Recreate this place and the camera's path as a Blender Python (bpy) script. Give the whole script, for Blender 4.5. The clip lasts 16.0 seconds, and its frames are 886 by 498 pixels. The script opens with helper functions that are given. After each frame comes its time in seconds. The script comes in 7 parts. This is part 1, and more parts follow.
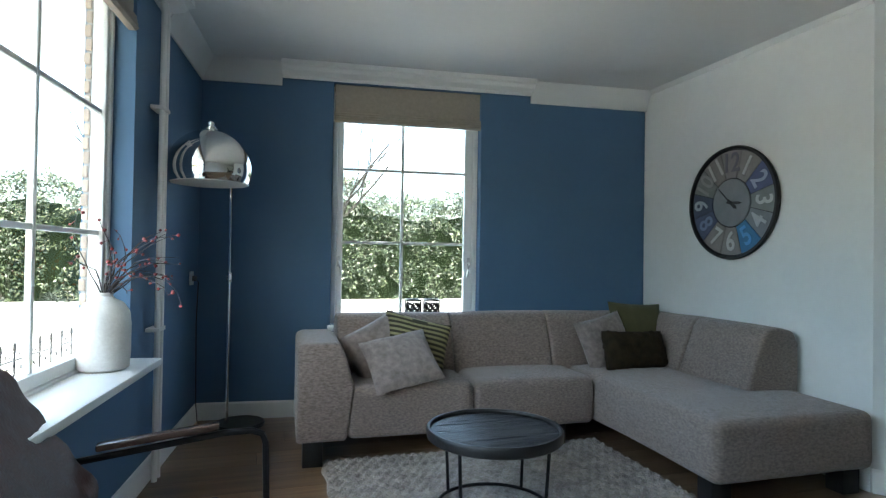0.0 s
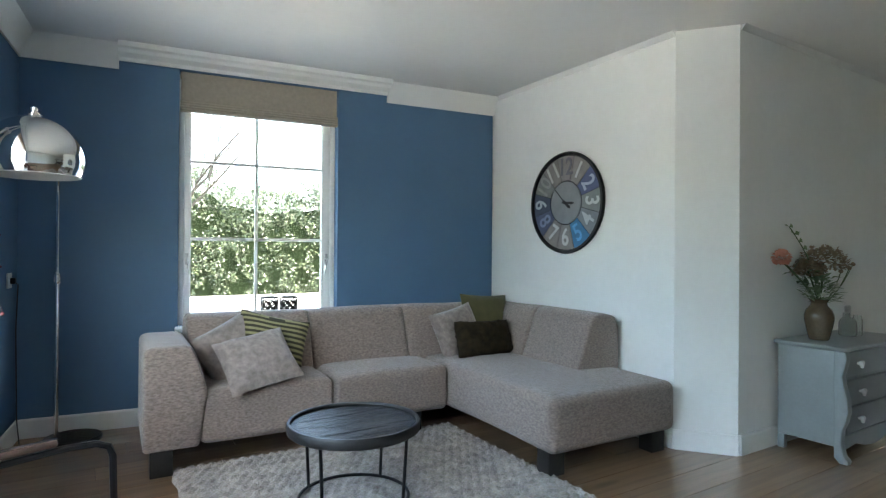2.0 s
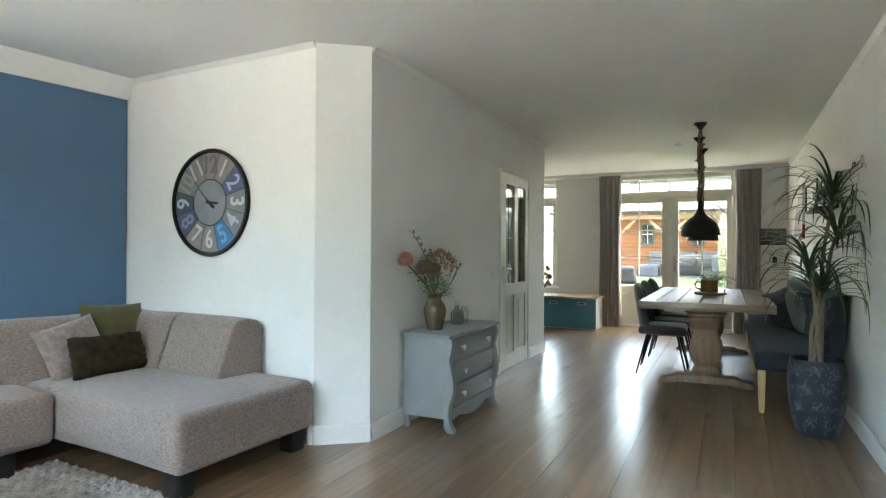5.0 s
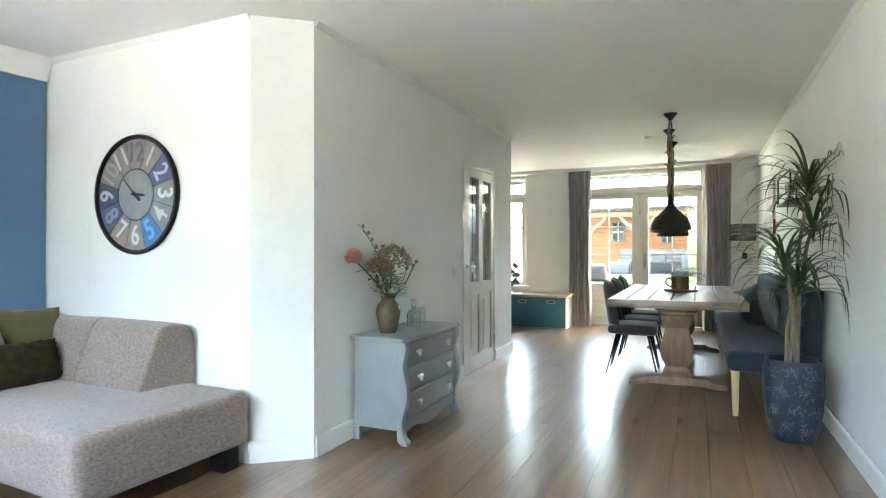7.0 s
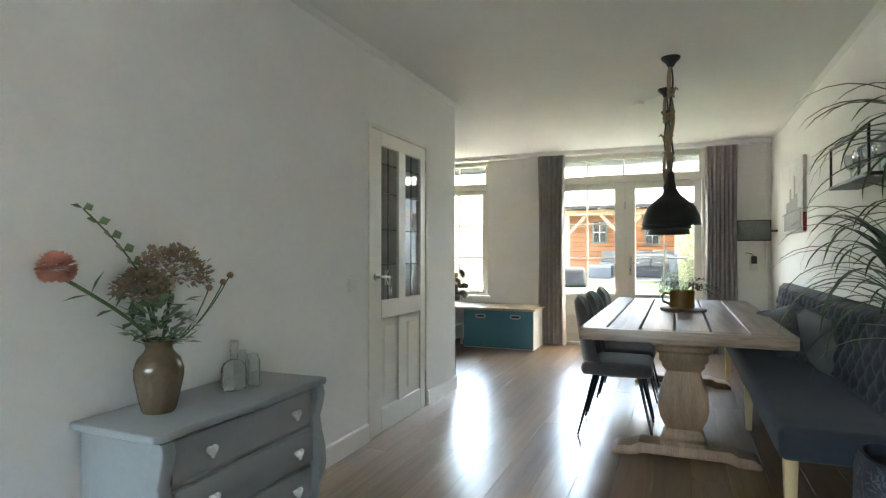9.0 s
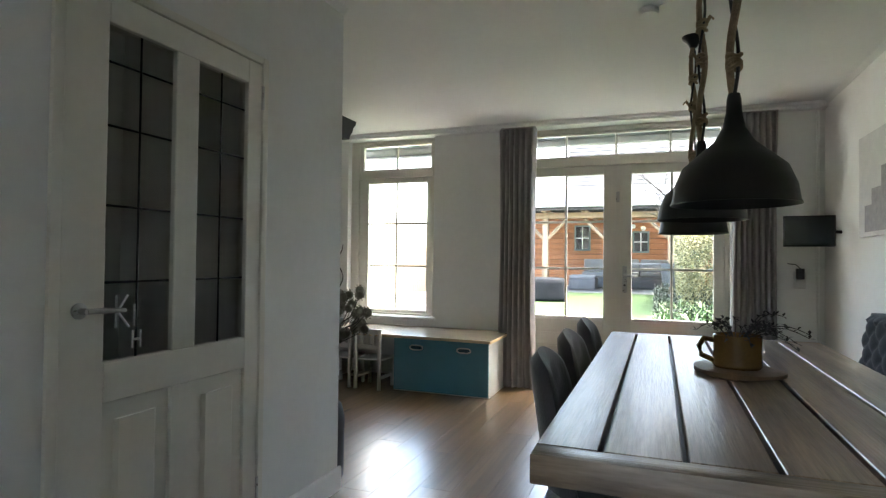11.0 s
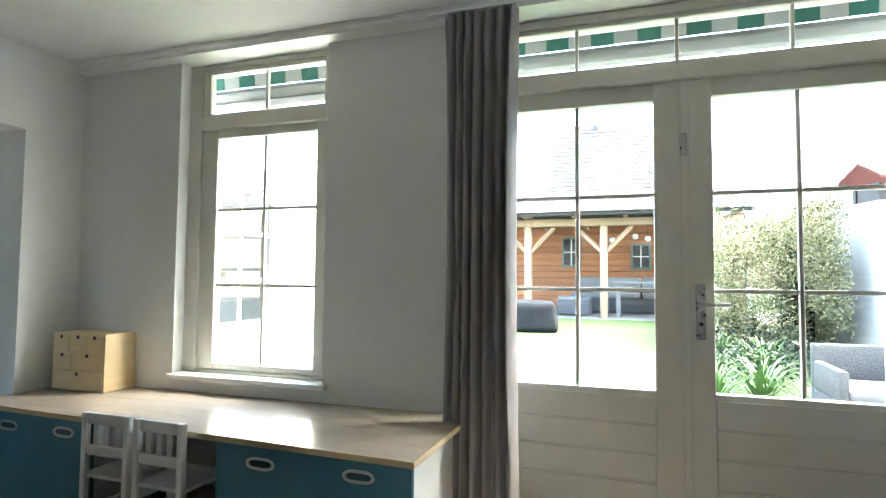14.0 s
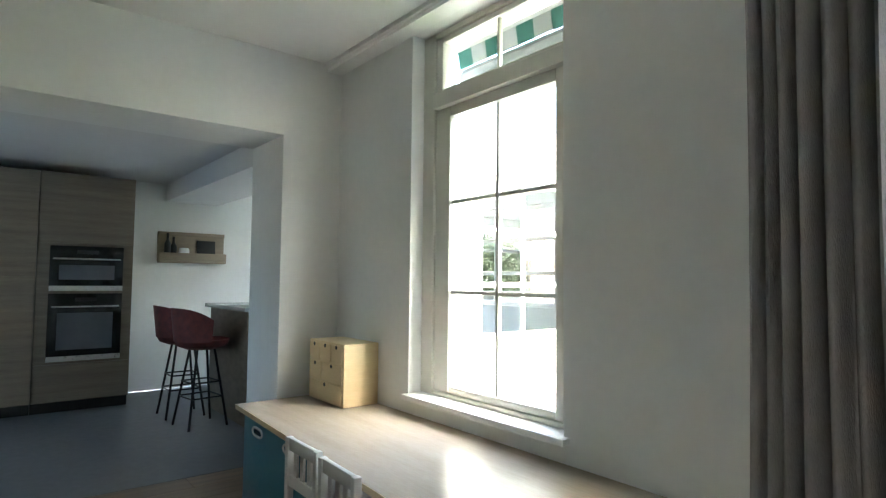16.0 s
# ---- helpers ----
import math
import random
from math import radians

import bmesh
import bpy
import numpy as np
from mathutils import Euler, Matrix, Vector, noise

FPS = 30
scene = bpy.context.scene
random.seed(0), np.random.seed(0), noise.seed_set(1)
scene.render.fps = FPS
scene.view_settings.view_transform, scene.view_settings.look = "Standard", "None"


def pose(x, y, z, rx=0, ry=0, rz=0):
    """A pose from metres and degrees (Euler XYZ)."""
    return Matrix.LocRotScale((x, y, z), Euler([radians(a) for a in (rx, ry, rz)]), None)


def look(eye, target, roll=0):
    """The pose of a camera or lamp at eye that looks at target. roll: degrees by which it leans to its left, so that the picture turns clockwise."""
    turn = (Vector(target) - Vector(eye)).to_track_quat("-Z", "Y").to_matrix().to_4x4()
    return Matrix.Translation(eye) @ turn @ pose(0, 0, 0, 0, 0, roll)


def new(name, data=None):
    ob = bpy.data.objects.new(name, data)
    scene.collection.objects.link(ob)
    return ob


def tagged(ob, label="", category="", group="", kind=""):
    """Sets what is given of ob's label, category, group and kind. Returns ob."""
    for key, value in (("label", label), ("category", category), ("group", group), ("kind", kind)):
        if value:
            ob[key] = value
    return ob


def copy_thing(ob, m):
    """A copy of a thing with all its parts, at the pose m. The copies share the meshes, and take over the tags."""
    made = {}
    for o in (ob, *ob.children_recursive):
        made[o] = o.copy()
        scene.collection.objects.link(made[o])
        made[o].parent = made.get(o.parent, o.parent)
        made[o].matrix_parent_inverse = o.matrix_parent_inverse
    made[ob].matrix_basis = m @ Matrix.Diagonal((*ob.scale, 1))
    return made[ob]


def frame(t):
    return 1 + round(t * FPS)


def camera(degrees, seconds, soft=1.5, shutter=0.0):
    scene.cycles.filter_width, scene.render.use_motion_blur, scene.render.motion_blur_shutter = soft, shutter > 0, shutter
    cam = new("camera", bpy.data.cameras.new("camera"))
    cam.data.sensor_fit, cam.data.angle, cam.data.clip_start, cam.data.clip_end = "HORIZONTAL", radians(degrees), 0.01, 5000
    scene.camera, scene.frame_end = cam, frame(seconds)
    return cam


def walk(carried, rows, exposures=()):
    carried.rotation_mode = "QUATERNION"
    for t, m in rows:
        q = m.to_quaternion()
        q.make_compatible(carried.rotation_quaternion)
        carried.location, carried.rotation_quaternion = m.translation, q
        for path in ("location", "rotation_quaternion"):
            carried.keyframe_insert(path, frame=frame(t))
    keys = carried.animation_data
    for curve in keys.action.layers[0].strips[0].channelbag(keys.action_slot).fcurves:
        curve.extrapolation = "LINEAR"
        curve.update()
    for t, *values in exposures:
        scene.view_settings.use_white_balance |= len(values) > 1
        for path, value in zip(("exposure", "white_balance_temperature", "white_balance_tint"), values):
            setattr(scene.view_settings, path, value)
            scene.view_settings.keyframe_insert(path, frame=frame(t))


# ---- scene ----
# ---- camera ----
cam = camera(75.3, 16.0, soft=1.25)
PATH = [
    (0, (0.135, 0.112, 1.169), (0.759, 2.012, 1.199), 0.9),
    (0.5, (0.118, 0.074, 1.149), (0.841, 1.938, 1.181), 1.3),
    (1, (0.109, 0.048, 1.151), (0.978, 1.849, 1.182), 0.8),
    (1.5, (0.08, 0.045, 1.177), (1.055, 1.791, 1.195), 0.6),
    (2, (0.086, 0.023, 1.197), (1.158, 1.712, 1.205), 0.4),
    (2.5, (0.091, -0.018, 1.207), (1.337, 1.546, 1.213), 0.5),
    (3, (0.123, -0.039, 1.211), (1.567, 1.345, 1.219), 0.5),
    (3.5, (0.173, -0.066, 1.207), (1.769, 1.139, 1.222), 0.5),
    (4, (0.221, -0.088, 1.215), (1.919, 0.969, 1.231), 0.4),
    (4.5, (0.248, -0.104, 1.223), (2.009, 0.845, 1.236), 0.4),
    (5, (0.269, -0.121, 1.227), (2.059, 0.77, 1.237), 0.3),
    (5.2, (0.286, -0.127, 1.226), (2.084, 0.749, 1.239), 0.2),
    (7.3, (0.788, -0.081, 1.203), (2.618, 0.726, 1.208), -0.0),
    (7.5, (0.931, -0.062, 1.211), (2.76, 0.746, 1.211), 0.1),
    (8, (1.402, -0.005, 1.215), (3.24, 0.783, 1.216), 0.0),
    (8.5, (1.935, 0.04, 1.221), (3.78, 0.814, 1.227), -0.1),
    (9, (2.467, 0.098, 1.22), (4.318, 0.855, 1.233), -0.0),
    (9.2, (2.683, 0.11, 1.221), (4.536, 0.861, 1.232), 0.0),
    (11.3, (4.915, 0.44, 1.225), (6.79, 1.138, 1.258), 0.7),
    (11.5, (5.104, 0.497, 1.228), (6.98, 1.189, 1.258), 0.7),
    (12, (5.54, 0.662, 1.18), (7.436, 1.305, 1.242), 0.5),
    (12.5, (6.0, 0.758, 1.181), (7.896, 1.393, 1.258), 0.4),
    (13, (6.459, 0.836, 1.188), (8.358, 1.461, 1.284), 0.5),
    (13.5, (6.935, 0.884, 1.202), (8.833, 1.509, 1.305), 0.6),
    (14, (7.4, 0.938, 1.192), (9.292, 1.578, 1.298), 0.5),
    (14.5, (7.755, 1.0, 1.206), (9.64, 1.669, 1.3), 0.4),
    (15, (8.082, 1.05, 1.215), (9.857, 1.969, 1.297), 0.4),
    (15.5, (8.325, 1.094, 1.214), (9.891, 2.333, 1.312), 0.6),
    (16, (8.431, 1.123, 1.208), (9.676, 2.684, 1.315), 0.6),
]
SKY, SUN = 0.15, 0.55
EXPOSURE = [(0.0, 4.05, 6450, -5), (1.0, 4.25, 6450, -3), (1.5, 4.4, 6550, -2), (2.0, 4.8, 6700, -2), (3.0, 5.1, 7000, -1), (3.5, 4.98, 7150, -1), (4.0, 4.96, 7250, 0), (5.0, 5.34, 7250, 0), (7.5, 6.05, 6950, 1), (9.0, 5.66, 7050, 3), (11.3, 4.56, 6700, 4), (12.0, 4.24, 6550, 1), (12.5, 4.12, 6450, 0), (14.0, 4.93, 6350, -2), (15.0, 5.25, 6250, -1), (15.5, 5.25, 6300, -2), (16.0, 4.86, 6350, -1)]
walk(cam, [(t, look(eye, target, roll)) for t, eye, target, roll in PATH], EXPOSURE)

# ---- world and light ----
world = bpy.data.worlds.new("world")
scene.world = world
world.use_nodes = True
wn = world.node_tree
sky = wn.nodes.new("ShaderNodeTexSky")
sky.sky_type = "NISHITA"
sky.sun_disc = False
sky.sun_elevation = radians(55)
sky.sun_rotation = radians(166)
sky.air_density, sky.dust_density, sky.ozone_density = 1.0, 6.0, 1.0
wn.links.new(sky.outputs["Color"], wn.nodes["Background"].inputs["Color"])
wn.nodes["Background"].inputs["Strength"].default_value = SKY
sun_data = bpy.data.lights.new("sun", "SUN")
sun_data.energy, sun_data.angle, sun_data.color = SUN, radians(40), (1.0, 0.97, 0.93)
sun = new("sun", sun_data)
sun.matrix_world = look((30 * math.cos(radians(55)) * math.sin(radians(166)), 30 * math.cos(radians(55)) * math.cos(radians(166)), 30 * math.sin(radians(55))), (0, 0, 0))


# ---- materials ----
def mat(name, c1, c2=None, rough=0.5, metal=0.0, scale=6.0, bump=0.05, bscale=80.0, stretch=(1, 1, 1), rand=0.0, rvar=0.1, sheen=0.0, spec=0.5):
    """Two scales of noise between two colours, with fine relief, at real size."""
    c2 = c2 or tuple(v * 0.85 for v in c1)
    m = bpy.data.materials.new(name)
    m.use_nodes = True
    nt = m.node_tree
    n, li = nt.nodes, nt.links.new
    bsdf = n["Principled BSDF"]
    tc, mp = n.new("ShaderNodeTexCoord"), n.new("ShaderNodeMapping")
    mp.inputs["Scale"].default_value = stretch
    li(tc.outputs["Object"], mp.inputs["Vector"])
    vec = mp.outputs["Vector"]
    if rand:
        oi, cm, va = n.new("ShaderNodeObjectInfo"), n.new("ShaderNodeCombineXYZ"), n.new("ShaderNodeVectorMath")
        mu = n.new("ShaderNodeMath")
        mu.operation, mu.inputs[1].default_value = "MULTIPLY", 37.0
        li(oi.outputs["Random"], mu.inputs[0])
        li(mu.outputs[0], cm.inputs["X"])
        li(mu.outputs[0], cm.inputs["Y"])
        li(vec, va.inputs[0])
        li(cm.outputs[0], va.inputs[1])
        vec = va.outputs[0]
    big, small, rel = n.new("ShaderNodeTexNoise"), n.new("ShaderNodeTexNoise"), n.new("ShaderNodeTexNoise")
    for node, s, d in ((big, scale, 3), (small, scale * 9, 4), (rel, bscale, 2)):
        node.inputs["Scale"].default_value, node.inputs["Detail"].default_value = s, d
        li(vec, node.inputs["Vector"])
    add = n.new("ShaderNodeMath")
    add.operation = "MULTIPLY_ADD"
    add.inputs[1].default_value = 0.6
    li(big.outputs["Fac"], add.inputs[0])
    mul = n.new("ShaderNodeMath")
    mul.operation, mul.inputs[1].default_value = "MULTIPLY", 0.4
    li(small.outputs["Fac"], mul.inputs[0])
    li(mul.outputs[0], add.inputs[2])
    ramp = n.new("ShaderNodeValToRGB")
    ramp.color_ramp.elements[0].position, ramp.color_ramp.elements[1].position = 0.32, 0.68
    ramp.color_ramp.elements[0].color, ramp.color_ramp.elements[1].color = (*c2, 1), (*c1, 1)
    li(add.outputs[0], ramp.inputs[0])
    col = ramp.outputs["Color"]
    if rand:
        hsv, mr = n.new("ShaderNodeHueSaturation"), n.new("ShaderNodeMapRange")
        mr.inputs["To Min"].default_value, mr.inputs["To Max"].default_value = 1 - rand, 1 + rand
        li(oi.outputs["Random"], mr.inputs["Value"])
        li(mr.outputs[0], hsv.inputs["Value"])
        li(col, hsv.inputs["Color"])
        col = hsv.outputs["Color"]
    li(col, bsdf.inputs["Base Color"])
    rr = n.new("ShaderNodeMapRange")
    rr.inputs["To Min"].default_value, rr.inputs["To Max"].default_value = max(0.02, rough - rvar), min(1, rough + rvar)
    li(small.outputs["Fac"], rr.inputs["Value"])
    li(rr.outputs[0], bsdf.inputs["Roughness"])
    bsdf.inputs["Metallic"].default_value = metal
    bsdf.inputs["Specular IOR Level"].default_value = spec
    if sheen:
        bsdf.inputs["Sheen Weight"].default_value = sheen
    if bump:
        b = n.new("ShaderNodeBump")
        b.inputs["Strength"].default_value, b.inputs["Distance"].default_value = bump, 0.01
        li(rel.outputs["Fac"], b.inputs["Height"])
        li(b.outputs["Normal"], bsdf.inputs["Normal"])
    return m


def glass_mat(name, tint=(1, 1, 1), rough=0.0, pale_lift=0.0):
    """Thin pane: see-through with a Fresnel gloss. A pale diffuse share stands in for missing light."""
    m = bpy.data.materials.new(name)
    m.use_nodes = True
    n, li = m.node_tree.nodes, m.node_tree.links.new
    n.remove(n["Principled BSDF"])
    tr, gl, mix, fr = n.new("ShaderNodeBsdfTransparent"), n.new("ShaderNodeBsdfGlossy"), n.new("ShaderNodeMixShader"), n.new("ShaderNodeFresnel")
    tr.inputs["Color"].default_value = (*tint, 1)
    gl.inputs["Roughness"].default_value = rough
    fr.inputs["IOR"].default_value = 1.45
    li(fr.outputs[0], mix.inputs[0])
    see = tr.outputs[0]
    if pale_lift:
        df, lift_mix = n.new("ShaderNodeBsdfDiffuse"), n.new("ShaderNodeMixShader")
        df.inputs["Color"].default_value = (0.72, 0.70, 0.64, 1)
        lift_mix.inputs[0].default_value = pale_lift
        li(tr.outputs[0], lift_mix.inputs[1])
        li(df.outputs[0], lift_mix.inputs[2])
        see = lift_mix.outputs[0]
    li(see, mix.inputs[1])
    li(gl.outputs[0], mix.inputs[2])
    li(mix.outputs[0], n["Material Output"].inputs["Surface"])
    return m


M_WHITE = mat("wall_paint", (0.80, 0.805, 0.785), (0.75, 0.755, 0.735), 0.75, scale=2.5, bump=0.06, bscale=220)
M_CEIL = mat("ceiling_paint", (0.73, 0.73, 0.71), (0.69, 0.69, 0.67), 0.85, scale=2, bump=0.04, bscale=150)
M_BLUE = mat("blue_wall_paint", (0.082, 0.16, 0.265), (0.072, 0.142, 0.24), 0.7, scale=2.5, bump=0.06, bscale=220)
M_TRIM = mat("white_gloss_paint", (0.82, 0.82, 0.80), (0.77, 0.77, 0.75), 0.35, scale=4, bump=0.02, bscale=60)
M_CREAM = mat("cream_gloss_paint", (0.74, 0.72, 0.65), (0.69, 0.67, 0.60), 0.35, scale=4, bump=0.02, bscale=60)


def oak_mat():
    """Oiled oak boards along x: long wavy grain, dark knots and a satin coat, each board of its own tone."""
    m = mat("oak_plank", (0.29, 0.186, 0.105), (0.175, 0.108, 0.06), 0.34, scale=2.0, bump=0.03, bscale=30, stretch=(0.3, 5, 5), rand=0.2, rvar=0.06)
    n, li = m.node_tree.nodes, m.node_tree.links.new
    bsdf, va = n["Principled BSDF"], n["Vector Math"]
    base = bsdf.inputs["Base Color"].links[0].from_socket
    wave, knot, ramp, kr = n.new("ShaderNodeTexWave"), n.new("ShaderNodeTexVoronoi"), n.new("ShaderNodeValToRGB"), n.new("ShaderNodeValToRGB")
    wave.wave_type, wave.bands_direction = "BANDS", "Y"
    for key, v in (("Scale", 0.8), ("Distortion", 14.0), ("Detail", 4.0), ("Detail Scale", 1.2), ("Detail Roughness", 0.65)):
        wave.inputs[key].default_value = v
    li(va.outputs[0], wave.inputs["Vector"])
    wide = n.new("ShaderNodeVectorMath")
    wide.operation, wide.inputs[1].default_value = "MULTIPLY", (4.0, 1.0, 1.0)
    li(va.outputs[0], wide.inputs[0])
    knot.inputs["Scale"].default_value = 0.8
    li(wide.outputs[0], knot.inputs["Vector"])
    ramp.color_ramp.elements[0].color, ramp.color_ramp.elements[1].color = (0.72, 0.69, 0.66, 1), (1, 1, 1, 1)
    ramp.color_ramp.elements[0].position, ramp.color_ramp.elements[1].position = 0.0, 0.55
    kr.color_ramp.elements[0].color, kr.color_ramp.elements[1].color = (0.25, 0.2, 0.17, 1), (1, 1, 1, 1)
    kr.color_ramp.elements[0].position, kr.color_ramp.elements[1].position = 0.04, 0.13
    li(wave.outputs["Fac"], ramp.inputs[0])
    li(knot.outputs["Distance"], kr.inputs[0])
    socket = base
    for r in (ramp, kr):
        mx = n.new("ShaderNodeMix")
        mx.data_type, mx.blend_type = "RGBA", "MULTIPLY"
        mx.inputs[0].default_value = 0.45 if r is ramp else 0.9
        li(socket, mx.inputs[6])
        li(r.outputs["Color"], mx.inputs[7])
        socket = mx.outputs[2]
    li(socket, bsdf.inputs["Base Color"])
    bsdf.inputs["Coat Weight"].default_value = 0.8
    bsdf.inputs["Coat Roughness"].default_value = 0.24
    return m


M_OAK = oak_mat()
M_JOINT = mat("floor_joint", (0.09, 0.055, 0.032), rough=0.8)
M_RACK = mat("grey_rack_wood", (0.33, 0.27, 0.20), (0.25, 0.2, 0.145), 0.6, scale=4, stretch=(0.6, 4, 6), bump=0.08)
M_GREYFLOOR = mat("grey_floor_tile", (0.11, 0.12, 0.127), (0.085, 0.093, 0.1), 0.4, scale=2, bump=0.03)
M_GLASS = glass_mat("window_glass")
M_DOORGLASS = glass_mat("door_glass", (0.8, 0.8, 0.76), 0.02, 0.14)
M_BOTTLE = glass_mat("bottle_glass", (0.97, 0.985, 0.98), 0.02, 0.13)
M_BOTTLE.node_tree.nodes["Fresnel"].inputs["IOR"].default_value = 1.14
M_SOFA = mat("sofa_weave", (0.335, 0.262, 0.226), (0.115, 0.087, 0.073), 0.9, scale=55, bump=0.5, bscale=260, stretch=(1, 1, 2.2), sheen=0.3)
M_SOFA_SEAM = mat("sofa_seam", (0.10, 0.08, 0.07), rough=0.9)
M_BLACKWOOD = mat("black_stained_wood", (0.02, 0.018, 0.017), (0.01, 0.009, 0.009), 0.45, scale=5, stretch=(1, 8, 1), bump=0.15, bscale=40)
M_TABLETOP = mat("dark_tray_wood", (0.13, 0.13, 0.138), (0.006, 0.006, 0.007), 0.2, scale=2.6, stretch=(1.5, 16, 1), bump=0.3, bscale=18)
M_BLACKMETAL = mat("black_metal", (0.02, 0.02, 0.022), (0.015, 0.015, 0.016), 0.4, metal=0.6, bump=0.02)
M_CHROME = mat("chrome", (0.8, 0.8, 0.8), (0.76, 0.76, 0.76), 0.07, metal=1.0, bump=0.0, rvar=0.02)
M_STEEL = mat("brushed_steel", (0.55, 0.55, 0.54), (0.48, 0.48, 0.47), 0.3, metal=1.0, bump=0.02)
M_RUG = mat("wool_rug", (0.48, 0.435, 0.395), (0.14, 0.12, 0.105), 0.95, scale=13, bump=1.0, bscale=75, sheen=0.3)
M_BLIND = mat("linen_blind", (0.36, 0.32, 0.265), (0.30, 0.265, 0.22), 0.9, scale=40, bump=0.2, bscale=300)
M_CURTAIN = mat("grey_curtain_cloth", (0.35, 0.325, 0.32), (0.28, 0.26, 0.257), 0.9, scale=30, bump=0.25, bscale=300, stretch=(1, 1, 0.25))
M_TABLE = mat("weathered_table_wood", (0.46, 0.34, 0.255), (0.095, 0.056, 0.035), 0.34, scale=1.7, bump=0.3, bscale=16, stretch=(0.55, 9, 4), rand=0.14)
M_TABLE.node_tree.nodes["Principled BSDF"].inputs["Coat Weight"].default_value = 0.6
M_TABLE.node_tree.nodes["Principled BSDF"].inputs["Coat Roughness"].default_value = 0.26
M_TABLELEG = mat("table_leg_wood", (0.34, 0.225, 0.14), (0.18, 0.11, 0.065), 0.5, scale=4, bump=0.2, bscale=30, stretch=(5, 5, 0.7))
M_VELVET = mat("dark_grey_velvet", (0.075, 0.065, 0.066), (0.045, 0.04, 0.041), 0.8, scale=10, bump=0.15, bscale=120, sheen=0.6)
M_BENCH = mat("blue_grey_upholstery", (0.036, 0.043, 0.054), (0.024, 0.029, 0.037), 0.9, spec=0.3, scale=12, bump=0.2, bscale=250, sheen=0.12)
M_PALEWOOD = mat("pale_wood", (0.62, 0.46, 0.24), (0.52, 0.37, 0.18), 0.5, scale=4, stretch=(6, 6, 0.7), bump=0.06)
M_BOXWOOD = mat("pine_box_wood", (0.72, 0.57, 0.34), (0.64, 0.49, 0.28), 0.5, scale=3, stretch=(1, 1, 6), bump=0.05)
M_CHEST = mat("grey_chest_paint", (0.27, 0.29, 0.29), (0.235, 0.255, 0.255), 0.38, scale=6, bump=0.05, bscale=50)
M_KNOB = mat("white_ceramic", (0.82, 0.82, 0.8), rough=0.15, bump=0)
M_VASE = mat("taupe_glazed_ceramic", (0.135, 0.098, 0.06), (0.09, 0.065, 0.04), 0.12, scale=8, bump=0.02)
M_STONEVASE = mat("white_stone_ceramic", (0.62, 0.62, 0.60), (0.50, 0.49, 0.47), 0.55, scale=9, bump=0.1, bscale=40)
M_TEAL = mat("teal_drawer_front", (0.085, 0.265, 0.345), (0.076, 0.24, 0.315), 0.4, scale=3, bump=0.01)
M_TEALDARK = mat("teal_recess_shade", (0.03, 0.09, 0.12), rough=0.6, bump=0)
M_LAMINATE = mat("beech_worktop", (0.50, 0.425, 0.345), (0.40, 0.335, 0.265), 0.2, scale=3, stretch=(6, 0.6, 6), bump=0.008, rvar=0.04)
M_CHAIRWHITE = mat("white_chair_paint", (0.80, 0.79, 0.75), (0.73, 0.72, 0.68), 0.4, scale=8, bump=0.04)
M_DARKCAB = mat("dark_green_cabinet_paint", (0.016, 0.018, 0.017), (0.011, 0.013, 0.012), 0.6, scale=6, bump=0.06)
M_LEATHER = mat("brown_leather", (0.085, 0.034, 0.024), (0.05, 0.02, 0.014), 0.55, spec=0.25, scale=9, bump=0.25, bscale=120)
M_ARMWOOD = mat("brown_arm_wood", (0.075, 0.05, 0.04), (0.045, 0.03, 0.025), 0.2, scale=5, stretch=(1, 8, 8), bump=0.05)
M_POT = mat("dark_blue_pot_glaze", (0.03, 0.034, 0.05), (0.017, 0.02, 0.03), 0.5, scale=14, bump=0.35, bscale=30)
M_POTMARK = mat("pot_silver_mark", (0.13, 0.138, 0.17), (0.09, 0.098, 0.12), 0.5, scale=20, bump=0.1)
M_SOIL = mat("potting_soil", (0.04, 0.028, 0.02), rough=0.95, scale=30, bump=0.8, bscale=90)
M_LEAF = mat("dracaena_leaf", (0.06, 0.095, 0.04), (0.035, 0.06, 0.026), 0.4, scale=20, bump=0.05)
M_TRUNK = mat("cane_bark", (0.30, 0.24, 0.175), (0.2, 0.155, 0.11), 0.8, scale=25, bump=0.4, bscale=60)
M_TWIG = mat("dark_twig", (0.025, 0.017, 0.014), (0.014, 0.01, 0.008), 0.7, scale=30, bump=0.3)
M_BERRY = mat("red_berry", (0.22, 0.02, 0.025), (0.12, 0.012, 0.015), 0.3, bump=0)
M_STEM = mat("green_stem", (0.09, 0.14, 0.05), (0.05, 0.09, 0.03), 0.5, scale=20, bump=0.05)
M_EUCA = mat("eucalyptus_leaf", (0.20, 0.28, 0.14), (0.12, 0.18, 0.085), 0.5, scale=25, bump=0.05)
M_PINK = mat("coral_petals", (0.74, 0.36, 0.26), (0.62, 0.26, 0.18), 0.6, scale=30, bump=0.1)
M_DRYFLOWER = mat("dried_hydrangea", (0.40, 0.30, 0.20), (0.19, 0.13, 0.085), 0.8, scale=40, bump=0.2)
M_WHITEFLOWER = mat("white_petals", (0.7, 0.7, 0.62), (0.55, 0.56, 0.46), 0.6, scale=30, bump=0.1)
M_OLIVE = mat("olive_velvet", (0.085, 0.08, 0.025), (0.055, 0.05, 0.015), 0.85, scale=12, bump=0.2, bscale=200, sheen=0.1)
